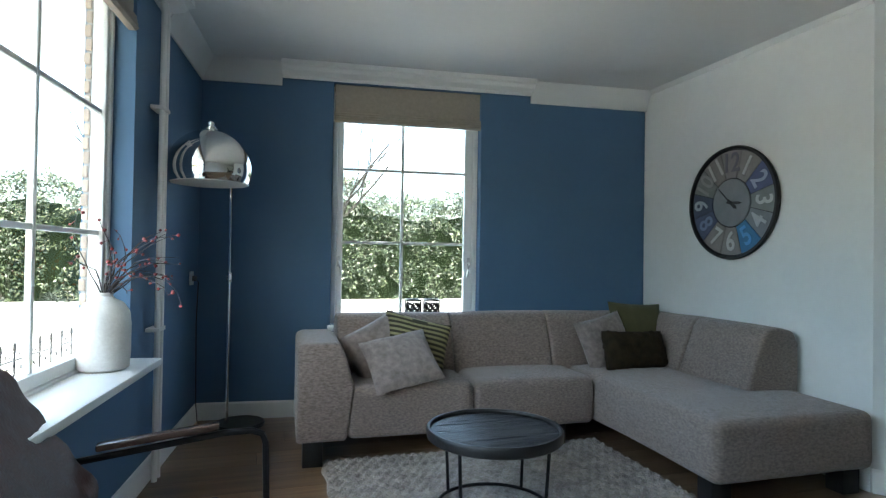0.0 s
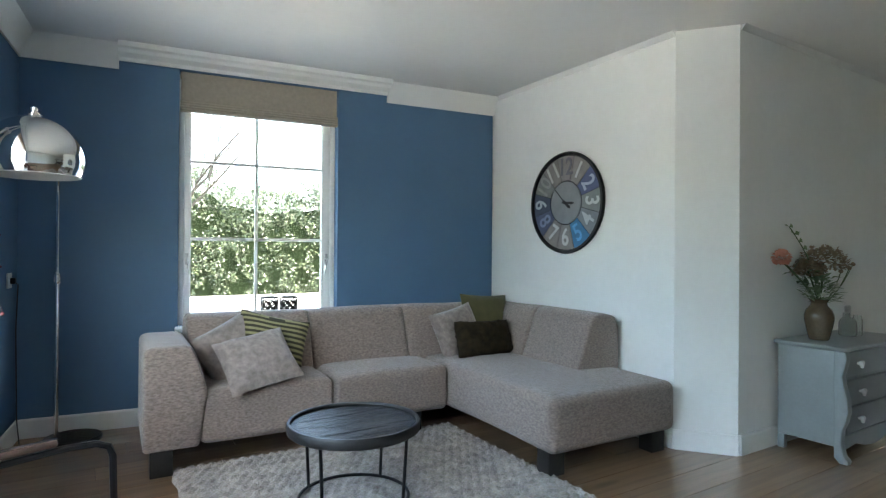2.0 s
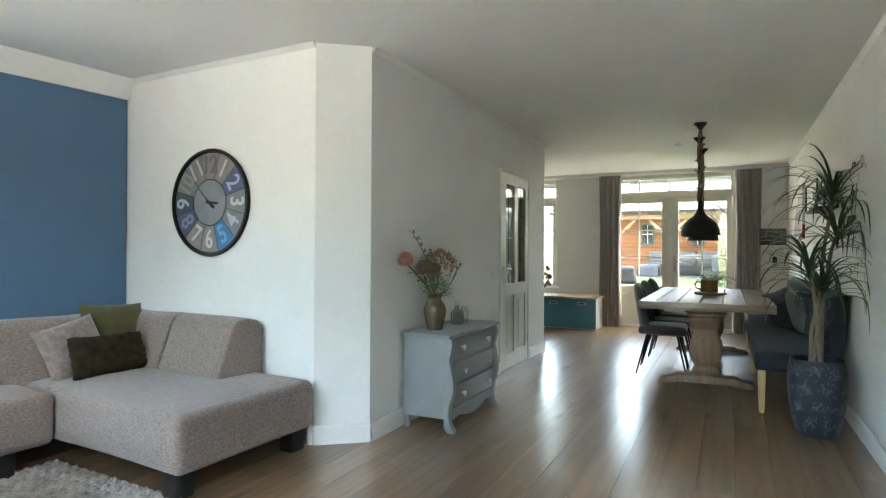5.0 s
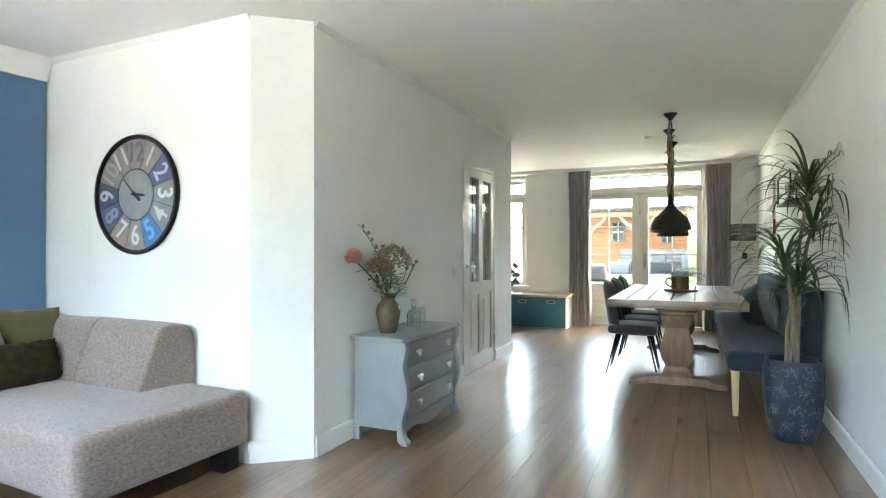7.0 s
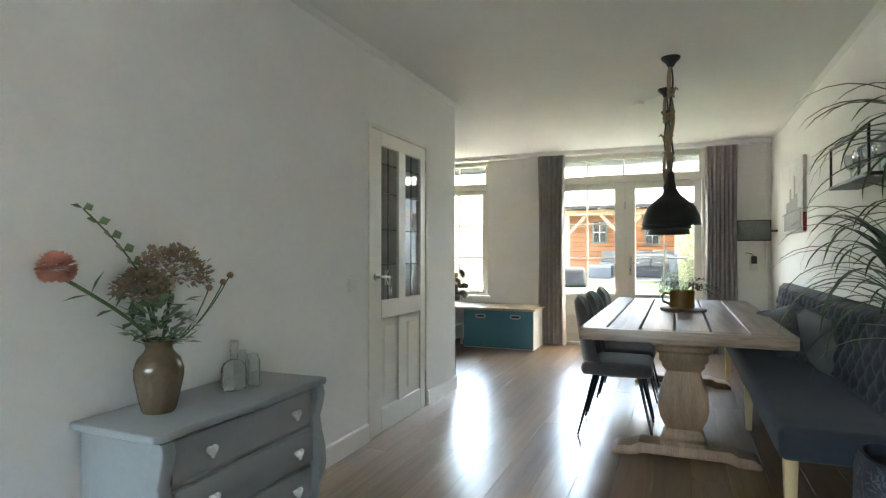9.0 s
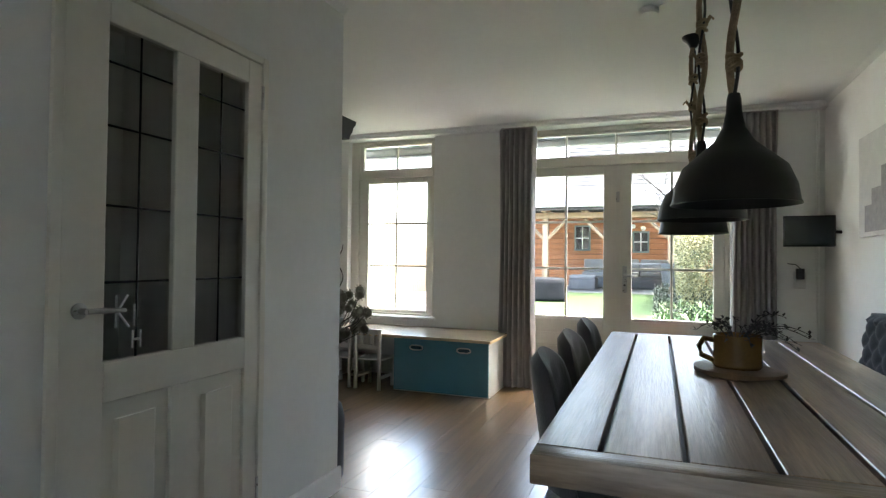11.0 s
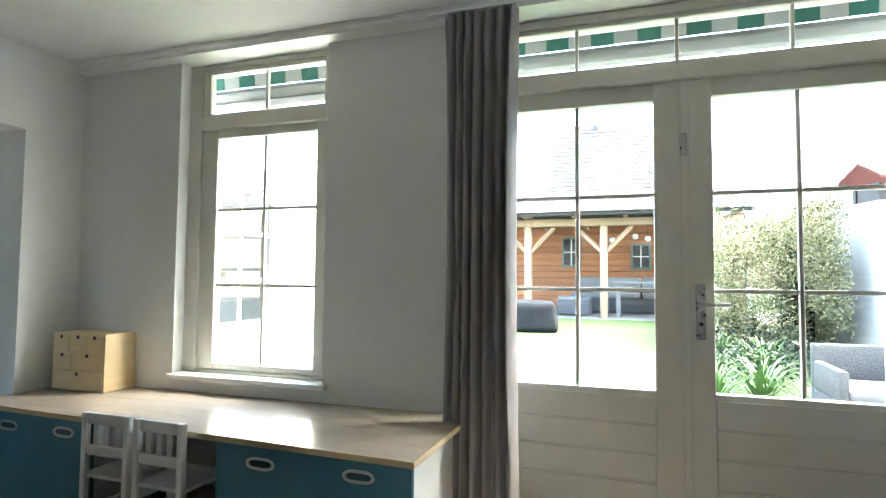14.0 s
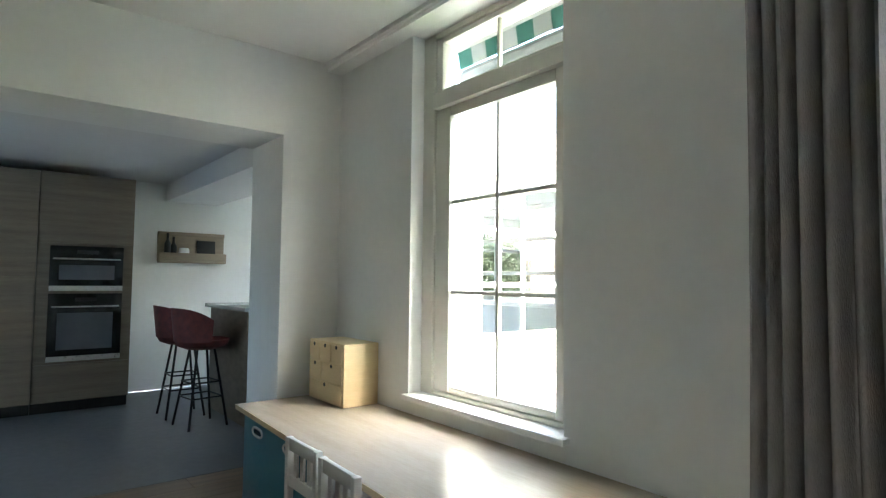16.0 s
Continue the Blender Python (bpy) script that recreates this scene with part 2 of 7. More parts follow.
M_FUR = mat("dark_olive_fur", (0.034, 0.024, 0.011), (0.012, 0.008, 0.004), 0.95, spec=0.2, scale=20, bump=0.6, bscale=120)
M_CUSHION = mat("taupe_cushion_weave", (0.32, 0.26, 0.235), (0.14, 0.112, 0.098), 0.9, scale=30, bump=0.4, bscale=260, sheen=0.3)
M_STRIPE_A = mat("stripe_dark", (0.05, 0.045, 0.025), rough=0.9, scale=30)
M_STRIPE_B = mat("stripe_olive", (0.30, 0.27, 0.14), rough=0.9, scale=30)
M_KNIT = mat("grey_knit", (0.16, 0.165, 0.18), (0.085, 0.09, 0.1), 0.95, scale=40, bump=0.9, bscale=70)
M_ROPE = mat("jute_rope", (0.29, 0.22, 0.14), (0.19, 0.14, 0.085), 0.9, scale=40, bump=0.6, bscale=140)
M_SHADE = mat("matt_black_shade", (0.013, 0.013, 0.014), (0.01, 0.01, 0.011), 0.45, metal=0.2, bump=0.01)
M_MUG = mat("amber_mug_glaze", (0.24, 0.135, 0.035), (0.17, 0.09, 0.025), 0.2, scale=9, bump=0.05)
M_PLANTPURPLE = mat("dark_foliage", (0.05, 0.043, 0.048), (0.026, 0.026, 0.024), 0.6, scale=30)
M_DIAL = mat("clock_grey", (0.24, 0.25, 0.26), (0.17, 0.18, 0.19), 0.6, scale=12, bump=0.05)
M_SCREEN = mat("black_screen", (0.012, 0.012, 0.013), rough=0.15, bump=0)
M_CANVAS = mat("pale_canvas", (0.70, 0.69, 0.68), (0.6, 0.6, 0.6), 0.8, scale=10, bump=0.1, bscale=300)
M_CANVASGREY = mat("canvas_grey_print", (0.38, 0.36, 0.36), (0.27, 0.26, 0.27), 0.8, scale=25)
M_RED = mat("red_print", (0.45, 0.02, 0.02), rough=0.7)
M_KITCHEN = mat("grey_oak_veneer", (0.20, 0.165, 0.118), (0.115, 0.093, 0.065), 0.5, scale=2.5, stretch=(0.5, 4, 9), bump=0.05)
M_REDSEAT = mat("red_bar_stool_fabric", (0.16, 0.035, 0.03), (0.06, 0.02, 0.02), 0.8, scale=16, bump=0.1)
M_COUNTER = mat("grey_stone_worktop", (0.36, 0.37, 0.37), (0.3, 0.31, 0.31), 0.2, scale=12, bump=0.01)
M_PLASTIC = mat("white_plastic", (0.72, 0.72, 0.7), rough=0.35, bump=0)
M_BLACKPLASTIC = mat("black_plastic", (0.015, 0.015, 0.015), rough=0.4, bump=0)
M_GRASS = mat("lawn_grass", (0.03, 0.066, 0.010), (0.02, 0.046, 0.007), 0.9, scale=1.6, bump=0.9, bscale=60)
M_PAVING = mat("grey_paving", (0.19, 0.187, 0.18), (0.14, 0.137, 0.13), 0.85, scale=5, bump=0.2)
M_HEDGE = mat("hedge_leaf", (0.022, 0.037, 0.016), (0.007, 0.013, 0.006), 0.55, scale=3, bump=0.0)
M_HEDGEDRY = mat("budding_hedge_leaf", (0.33, 0.31, 0.16), (0.18, 0.17, 0.08), 0.6, scale=3, bump=0.0)
M_BLOSSOM = mat("pale_blossom", (0.22, 0.225, 0.19), (0.12, 0.125, 0.10), 0.6, scale=4, bump=0)
M_BARK = mat("tree_bark", (0.02, 0.0175, 0.014), (0.011, 0.0095, 0.0075), 0.9, scale=12, bump=0.5, bscale=30)
M_CEDAR = mat("cedar_cladding", (0.46, 0.21, 0.095), (0.31, 0.13, 0.055), 0.65, scale=3, stretch=(1, 0.5, 8), bump=0.15, rand=0.18)
M_BEAM = mat("timber_post", (0.36, 0.27, 0.18), (0.26, 0.185, 0.12), 0.7, scale=4, stretch=(4, 4, 0.8), bump=0.1)
M_SLATE = mat("grey_roof_tile", (0.042, 0.044, 0.048), (0.028, 0.03, 0.032), 0.6, scale=8, bump=0.2, rand=0.12)
M_WICKER = mat("grey_wicker", (0.10, 0.105, 0.11), (0.06, 0.063, 0.068), 0.7, scale=50, bump=0.8, bscale=90)
M_PAD = mat("pale_grey_pad", (0.22, 0.225, 0.23), (0.17, 0.175, 0.18), 0.9, scale=10, bump=0.1)
M_TARP = mat("black_cover_sheet", (0.010, 0.012, 0.015), (0.006, 0.007, 0.009), 0.85, spec=0.15, scale=5, bump=0.1, bscale=6)
M_RENDER = mat("white_render_wall", (0.78, 0.78, 0.76), (0.72, 0.72, 0.70), 0.85, scale=3, bump=0.1, bscale=80)
M_GREENPAINT = mat("grey_green_paint", (0.16, 0.22, 0.21), (0.13, 0.18, 0.175), 0.4, scale=5, bump=0.02)
# white awning parts, greyed: the shade they hang in is put into the colour
M_AWNSHADED = mat("awning_shaded_white", (0.27, 0.275, 0.265), (0.21, 0.215, 0.205), 0.9, scale=8, bump=0.1)
M_AWNGREEN = mat("awning_green", (0.02, 0.10, 0.075), (0.015, 0.08, 0.06), 0.9, scale=8, bump=0.1)
M_BRICK = mat("red_brown_brick", (0.30, 0.16, 0.11), (0.2, 0.10, 0.07), 0.85, scale=14, bump=0.4, bscale=50, rand=0.2)
M_REDTILE = mat("red_roof_tile", (0.10, 0.014, 0.011), (0.06, 0.009, 0.008), 0.7, scale=20, bump=0.3)


def painted_brick():
    """White paint over brickwork: the joints show as shallow relief."""
    m = mat("white_painted_brick", (0.72, 0.72, 0.70), (0.62, 0.62, 0.60), 0.8, scale=3, bump=0)
    n, li = m.node_tree.nodes, m.node_tree.links.new
    turn, brick, bp = n.new("ShaderNodeMapping"), n.new("ShaderNodeTexBrick"), n.new("ShaderNodeBump")
    turn.inputs["Rotation"].default_value = (radians(90), 0, 0)
    li(n["Texture Coordinate"].outputs["Object"], turn.inputs["Vector"])
    li(turn.outputs[0], brick.inputs["Vector"])
    for key, v in (("Scale", 1.0), ("Brick Width", 0.22), ("Row Height", 0.065), ("Mortar Size", 0.008)):
        brick.inputs[key].default_value = v
    bp.inputs["Strength"].default_value, bp.inputs["Distance"].default_value, bp.invert = 1.0, 0.02, True
    li(brick.outputs["Fac"], bp.inputs["Height"])
    li(bp.outputs["Normal"], n["Principled BSDF"].inputs["Normal"])
    return m


M_WHITEBRICK = painted_brick()
M_ROAD = mat("pale_road", (0.36, 0.355, 0.34), (0.3, 0.295, 0.285), 0.85, scale=3, bump=0.2)


# ---- mesh helpers ----
def mesh_of(name, bm, material, smooth=35.0):
    me = bpy.data.meshes.new(name)
    bm.normal_update()
    bm.to_mesh(me)
    bm.free()
    if material is not None:
        for m in material if isinstance(material, (list, tuple)) else [material]:
            me.materials.append(m)
    if smooth:
        me.shade_smooth()
        me.set_sharp_from_angle(angle=radians(smooth))
    return me


def part(name, bm, material, parent=None, label="", smooth=35.0):
    """Links a bmesh as one mesh object, under its thing or part."""
    ob = new(name, mesh_of(name, bm, material, smooth))
    ob.parent = parent
    if label:
        tagged(ob, label)
    return ob


def thing(name, label, category, group="", kind="", m=None):
    """An Empty at the base of a thing, which parents its parts."""
    ob = new(name)
    ob.empty_display_size = 0.1
    if m is not None:
        ob.matrix_basis = m
    return tagged(ob, label, category, group, kind)


def single(name, bm, material, label, category, group="", kind="", m=None, smooth=35.0):
    ob = part(name, bm, material, None, "", smooth)
    if m is not None:
        ob.matrix_basis = m
    return tagged(ob, label, category, group, kind)


def box(x0, x1, y0, y1, z0, z1, bevel=0.0, seg=2, bm=None):
    """An axis-aligned box, with rounded edges if asked."""
    own = bmesh.new()
    bmesh.ops.create_cube(own, size=1)
    bmesh.ops.scale(own, vec=(x1 - x0, y1 - y0, z1 - z0), verts=own.verts)
    bmesh.ops.translate(own, vec=((x0 + x1) / 2, (y0 + y1) / 2, (z0 + z1) / 2), verts=own.verts)
    if bevel:
        bmesh.ops.bevel(own, geom=own.edges[:], offset=bevel, segments=seg, affect="EDGES", profile=0.5)
    return own if bm is None else merge(bm, own)


def merge(bm, other, m=None):
    if m is not None:
        bmesh.ops.transform(other, matrix=m, verts=other.verts)
    me = bpy.data.meshes.new("t")
    other.to_mesh(me)
    other.free()
    bm.from_mesh(me)
    bpy.data.meshes.remove(me)
    return bm


def prism(points, z0, z1, bm=None, axis="z"):
    """A polygon in the plan, raised from z0 to z1 (or along x / y for axis x / y)."""
    bm = bm or bmesh.new()
    conv = {"z": lambda a, b, c: (a, b, c), "y": lambda a, b, c: (a, c, b), "x": lambda a, b, c: (c, a, b)}[axis]
    low = [bm.verts.new(conv(a, b, z0)) for a, b in points]
    high = [bm.verts.new(conv(a, b, z1)) for a, b in points]
    k = len(points)
    faces = [bm.faces.new(low[::-1]), bm.faces.new(high)]
    faces += [bm.faces.new((low[i], low[(i + 1) % k], high[(i + 1) % k], high[i])) for i in range(k)]
    bmesh.ops.recalc_face_normals(bm, faces=faces)
    return bm


def tube(points, radius, sides=8, bm=None, cap=True):
    """A round bar along points; radius may be a list."""
    bm = bm or bmesh.new()
    pts = [Vector(p) for p in points]
    rad = radius if isinstance(radius, (list, tuple)) else [radius] * len(pts)
    rings = []
    up = Vector((0.123, 0.456, 0.88)).normalized()
    for i, p in enumerate(pts):
        d = (pts[min(i + 1, len(pts) - 1)] - pts[max(i - 1, 0)]).normalized()
        a = d.cross(up)
        if a.length < 1e-3:
            a = d.cross(Vector((1, 0, 0)))
        a.normalize()
        b = d.cross(a)
        rings.append([bm.verts.new(p + rad[i] * (math.cos(s) * a + math.sin(s) * b)) for s in [2 * math.pi * k / sides for k in range(sides)]])
    for r, q in zip(rings, rings[1:]):
        for k in range(sides):
            bm.faces.new((r[k], r[(k + 1) % sides], q[(k + 1) % sides], q[k]))
    if cap:
        bm.faces.new(rings[0][::-1])
        bm.faces.new(rings[-1])
    bmesh.ops.recalc_face_normals(bm, faces=bm.faces[:])
    return bm


def lathe(profile, n=32, bm=None, at=(0, 0, 0)):
    """Turns (radius, height) pairs round the z axis."""
    bm = bm or bmesh.new()
    rings = []
    for r, z in profile:
        if r < 1e-5:
            rings.append([bm.verts.new((at[0], at[1], at[2] + z))])
        else:
            rings.append([bm.verts.new((at[0] + r * math.cos(2 * math.pi * k / n), at[1] + r * math.sin(2 * math.pi * k / n), at[2] + z)) for k in range(n)])
    for a, b in zip(rings, rings[1:]):
        for k in range(n):
            vs = [a[k % len(a)], a[(k + 1) % len(a)], b[(k + 1) % len(b)], b[k % len(b)]]
            vs = list(dict.fromkeys(vs))
            if len(vs) > 2:
                bm.faces.new(vs)
    bmesh.ops.recalc_face_normals(bm, faces=bm.faces[:])
    return bm


def sweep(profile, p0, p1, inward, bm=None):
    """A moulding: profile of (out, up) pairs carried from p0 to p1, out along inward."""
    bm = bm or bmesh.new()
    inw, up = Vector(inward).normalized(), Vector((0, 0, 1))
    ends = [[bm.verts.new(Vector(p) + o * inw + u * up) for o, u in profile] for p in (p0, p1)]
    k = len(profile)
    fs = [bm.faces.new((ends[0][i], ends[0][(i + 1) % k], ends[1][(i + 1) % k], ends[1][i])) for i in range(k)]
    fs += [bm.faces.new(ends[0][::-1]), bm.faces.new(ends[1])]
    bmesh.ops.recalc_face_normals(bm, faces=fs)
    return bm


def pillow(w, h, t, n=14, pinch=0.06, bm=None):
    """A stuffed square cushion in the xz plane, pinched at its corners, front towards -y."""
    bm = bm or bmesh.new()
    for side in (-1, 1):
        grid = []
        for i in range(n + 1):
            row = []
            for j in range(n + 1):
                u, v = 2 * i / n - 1, 2 * j / n - 1
                fat = ((1 - u ** 4) * (1 - v ** 4)) ** 0.55
                x = u * w / 2 * (1 - pinch * (1 - abs(u) ** 2) * 0 - pinch * (1 - v * v) * abs(u))
                z = v * h / 2 * (1 - pinch * (1 - u * u) * abs(v))
                wob = 0.012 * noise.noise(Vector((u * 1.7 + w * 9, v * 1.7, side * 3 + h)))
                row.append(bm.verts.new((x, side * t / 2 * fat + wob * fat, z)))
            grid.append(row)
        for i in range(n):
            for j in range(n):
                f = (grid[i][j], grid[i + 1][j], grid[i + 1][j + 1], grid[i][j + 1])
                bm.faces.new(f if side < 0 else f[::-1])
    bmesh.ops.remove_doubles(bm, verts=bm.verts[:], dist=1e-4)
    return bm


def wall_with_holes(length, height, thick, holes):
    """A wall along +x, its face at y=0 and its body towards +y; holes are (x0, x1, z0, z1)."""
    bm = bmesh.new()
    xs = sorted({0.0, length, *[h[0] for h in holes], *[h[1] for h in holes]})
    for x0, x1 in zip(xs, xs[1:]):
        cuts = sorted((h[2], h[3]) for h in holes if h[0] < (x0 + x1) / 2 < h[1])
        z = 0.0
        for a, b in cuts:
            if a > z + 1e-4:
                box(x0, x1, 0, thick, z, a, bm=bm)
            z = b
        if z < height - 1e-4:
            box(x0, x1, 0, thick, z, height, bm=bm)
    bmesh.ops.remove_doubles(bm, verts=bm.verts[:], dist=1e-4)
    inner = [f for f in bm.faces if not f.is_valid]
    seen = {}
    for f in bm.faces:
        seen.setdefault(tuple(round(c, 3) for c in f.calc_center_median()), []).append(f)
    bmesh.ops.delete(bm, geom=[f for fs in seen.values() if len(fs) > 1 for f in fs] + inner, context="FACES_ONLY")
    return bm


# ---- structure ----
CEIL = 2.556
TURN = radians(-6.7)
CORNER = Vector((-0.24, 4.50, 0))
ROOM = Matrix.Translation(CORNER) @ Matrix.Rotation(TURN, 4, "Z")  # x along the blue wall, -y into the room


def room(u, v, z=0.0):
    """A place in the front room: u along the blue wall, v into the room."""
    return ROOM @ Vector((u, -v, z))


# blue wall with the front window
bm = wall_with_holes(3.75, CEIL, 0.28, [(1.22, 2.35, 0.66, 2.45)])
wall_north = single("wall_north", bm, M_BLUE, "matt blue painted wall with a tall window", "wall", kind="structure", m=ROOM @ Matrix.Translation((-0.3, 0, 0)))
# west wall with the side window: local x runs from the far end towards the corner
WEST = ROOM @ Matrix.Rotation(radians(90), 4, "Z") @ Matrix.Translation((-6.0, 0, 0))
bm = wall_with_holes(6.0, CEIL, 0.215, [(6.0 - 4.39, 6.0 - 1.42, 0.66, 2.45)])
wall_west = single("wall_west", bm, M_BLUE, "matt blue painted wall with a wide window", "wall", kind="structure", m=WEST)
# clock wall, chamfer and hall wall up to the door
bm = prism([(3.2, 4.16), (3.172, 2.235), (3.39, 1.955), (5.72, 1.955), (5.72, 2.075), (3.46, 2.075), (3.32, 2.25), (3.32, 4.16)], 0, CEIL)
single("wall_clock", bm, M_WHITE, "white painted wall with a chamfered corner", "wall", kind="structure", smooth=20)
bm = prism([(6.66, 1.955), (7.29, 1.955), (7.29, 4.38), (7.17, 4.38), (7.17, 2.075), (6.66, 2.075)], 0, CEIL)
box(5.7205, 6.6595, 1.955, 2.075, 2.075, CEIL, bm=bm)
single("wall_hall", bm, M_WHITE, "white painted wall beside the hall door", "wall", kind="structure", smooth=20)
# north wall of the dining end, with the kitchen opening
bm = wall_with_holes(2.98, CEIL, 0.49, [(1.05, 2.50, 0.0, 2.06)])
single("wall_kitchen", bm, M_WHITE, "white painted wall with an open passage to the kitchen", "wall", kind="structure", m=Matrix.Translation((7.29, 4.36, 0)), smooth=20)
# garden wall
bm = wall_with_holes(6.4, CEIL, 0.3, [(0.70, 2.64, 0.0, 2.51), (3.48, 4.50, 0.62, 2.51)])
single("wall_garden", bm, M_WHITE, "white painted wall with garden doors and a window", "wall", kind="structure",
       m=Matrix.Translation((10.47, -0.92, 0)) @ Matrix.Rotation(radians(90), 4, "Z"), smooth=20)
single("wall_south", box(-1.3, 10.17, -1.12, -0.92, 0, CEIL), M_WHITE, "long plain white painted wall", "wall", kind="structure", smooth=0)
# hall shell behind the glazed door
single("wall_hall_north", box(3.325, 7.165, 4.10, 4.36, 0, CEIL), M_WHITE, "plain white outer hall wall", "wall", kind="structure", smooth=0)
single("wall_hall_back", box(3.32, 7.17, 3.4, 3.5, 0, CEIL), M_WHITE, "plain white hall wall", "wall", kind="structure", smooth=0)
# ceilings
single("ceiling", box(-1.4, 10.5, -1.15, 4.9, CEIL, CEIL + 0.12), M_CEIL, "smooth white plaster ceiling", "ceiling", kind="structure", smooth=0)
single("ceiling_kitchen", box(6.5, 13.6, 4.85, 8.1, 2.22, 2.34), M_CEIL, "low white kitchen ceiling", "ceiling", kind="structure", smooth=0)
single("beam_kitchen", box(9.95, 10.5, 4.852, 7.9, 2.03, 2.218), M_CEIL, "white boxed-in kitchen beam", "beam", kind="structure", smooth=0)
# kitchen shell
bm = wall_with_holes(7.1, 2.22, 0.2, [(4.4, 6.6, 0.98, 2.05)])
single("wall_kitchen_north", bm, M_WHITE, "white kitchen wall with a window", "wall", kind="structure", m=Matrix.Translation((6.5, 7.9, 0)), smooth=20)
# west window opening: out of view, added to brighten kitchen and passage
single("wall_kitchen_west", wall_with_holes(3.05, 2.22, 0.1, [(1.7, 2.9, 1.1, 2.1)]), M_WHITE, "plain white kitchen wall with an added, unseen window", "wall", kind="structure", m=Matrix.Translation((6.4, 7.9, 0)) @ Matrix.Rotation(radians(-90), 4, "Z"), smooth=20)
bm = wall_with_holes(3.03, 2.22, 0.2, [(0.5, 2.6, 0.9, 2.1)])
single("wall_kitchen_east", bm, M_WHITE, "white kitchen wall with a window", "wall", kind="structure",
       m=Matrix.Translation((13.6, 4.86, 0)) @ Matrix.Rotation(radians(90), 4, "Z"), smooth=20)
bm = wall_with_holes(3.13, 2.6, 0.2, [(1.2, 2.35, 0.7, 2.12)])
single("wall_extension", bm, M_RENDER, "white rendered outside wall of the kitchen extension", "wall", kind="structure", m=Matrix.Translation((10.472, 4.66, 0)), smooth=20)

# floors: a dark bed with oak planks over it, and the grey kitchen floor
floor = single("floor", prism([(-1.05, -1.0), (10.3, -1.0), (10.3, 4.85), (7.2, 4.85), (7.2, 4.4), (-0.2, 4.62), (-0.45, 4.62)], -0.06, -0.012), M_JOINT, "wide oak plank floor with dark joints", "floor", kind="structure", smooth=0)
single("floor_kitchen", box(6.5, 13.6, 4.852, 7.9, -0.06, -0.004), M_GREYFLOOR, "smooth grey kitchen floor", "floor", kind="structure", smooth=0)


def skirting(name, p0, p1, inward, h=0.12):
    prof = [(0.0, 0.0), (0.016, 0.0), (0.016, h - 0.012), (0.010, h), (0.0, h)]
    return single(name, sweep(prof, p0, p1, inward), M_TRIM, "white painted skirting board", "baseboard", kind="structure", smooth=20)


skirting("baseboard", room(0.0, 0.001), room(3.46, 0.001), ROOM.to_3x3() @ Vector((0, -1, 0)))
skirting("baseboard", room(0.001, 0.02), room(0.001, 5.4), ROOM.to_3x3() @ Vector((1, 0, 0)))
skirting("baseboard", (3.197, 4.05, 0), (3.171, 2.235, 0), (-1, 0.0145, 0))
skirting("baseboard", (3.171, 2.233, 0), (3.388, 1.955, 0), (-0.788, -0.615, 0))
skirting("baseboard", (3.396, 1.954, 0), (5.715, 1.954, 0), (0, -1, 0))
skirting("baseboard", (6.665, 1.954, 0), (7.305, 1.954, 0), (0, -1, 0))
skirting("baseboard", (-0.9, -0.919, 0), (10.169, -0.919, 0), (0, 1, 0))
skirting("baseboard", (10.169, 1.72, 0), (10.169, 1.8, 0), (-1, 0, 0))
skirting("baseboard", (9.80, 4.359, 0), (10.169, 4.359, 0), (0, -1, 0))

# cornices
COVE = [(0.0, 0.0), (0.012, 0.0), (0.022, 0.03), (0.05, 0.06), (0.07, 0.075), (0.07, 0.1), (0.0, 0.1)]
FRIEZE = [(0.0, 0.0), (0.012, 0.0), (0.03, 0.06), (0.075, 0.13), (0.09, 0.153), (0.0, 0.153)]
inn = ROOM.to_3x3() @ Vector((0, -1, 0))
CROWN = [(0.0, 0.0), (0.02, 0.0), (0.03, 0.02), (0.10, 0.035), (0.115, 0.055), (0.15, 0.062), (0.15, 0.096), (0.0, 0.096)]
single("cornice_window", sweep(CROWN, room(0.55, 0.0, 2.459), room(2.45, 0.0, 2.459), inn), M_TRIM, "stepped white plaster cornice over the window", "cornice", kind="structure", smooth=25)
single("cornice", sweep(FRIEZE, room(0.0, 0.0, 2.402), room(0.549, 0.0, 2.402), inn), M_CEIL, "coved white plaster cornice", "cornice", kind="structure", smooth=25)
single("cornice", sweep(FRIEZE, room(2.451, 0.0, 2.402), room(3.46, 0.0, 2.402), inn), M_CEIL, "coved white plaster cornice", "cornice", kind="structure", smooth=25)
inw = ROOM.to_3x3() @ Vector((1, 0, 0))
single("cornice_window", sweep(CROWN, room(0.0, 0.95, 2.459), room(0.0, 5.4, 2.459), inw), M_TRIM, "stepped white plaster cornice over the window", "cornice", kind="structure", smooth=25)
single("cornice", sweep(FRIEZE, room(0.0, 0.0, 2.402), room(0.0, 0.949, 2.402), inw), M_CEIL, "coved white plaster cornice", "cornice", kind="structure", smooth=25)
for p0, p1, d in (((3.199, 4.1, 2.496), (3.172, 2.235, 2.496), (-1, 0.0145, 0)), ((3.4, 1.955, 2.496), (7.29, 1.955, 2.496), (0, -1, 0)), ((-0.9, -0.92, 2.496), (10.17, -0.92, 2.496), (0, 1, 0))):
    single("cornice", sweep([(0.0, 0.03), (0.006, 0.03), (0.03, 0.06), (0.0, 0.06)], p0, p1, d), M_CEIL, "narrow white cove at the ceiling", "cornice", kind="structure", smooth=25)
GARDENCOVE = [(0.0, 0.0), (0.10, 0.0), (0.10, 0.02), (0.115, 0.028), (0.115, 0.05), (0.0, 0.05)]
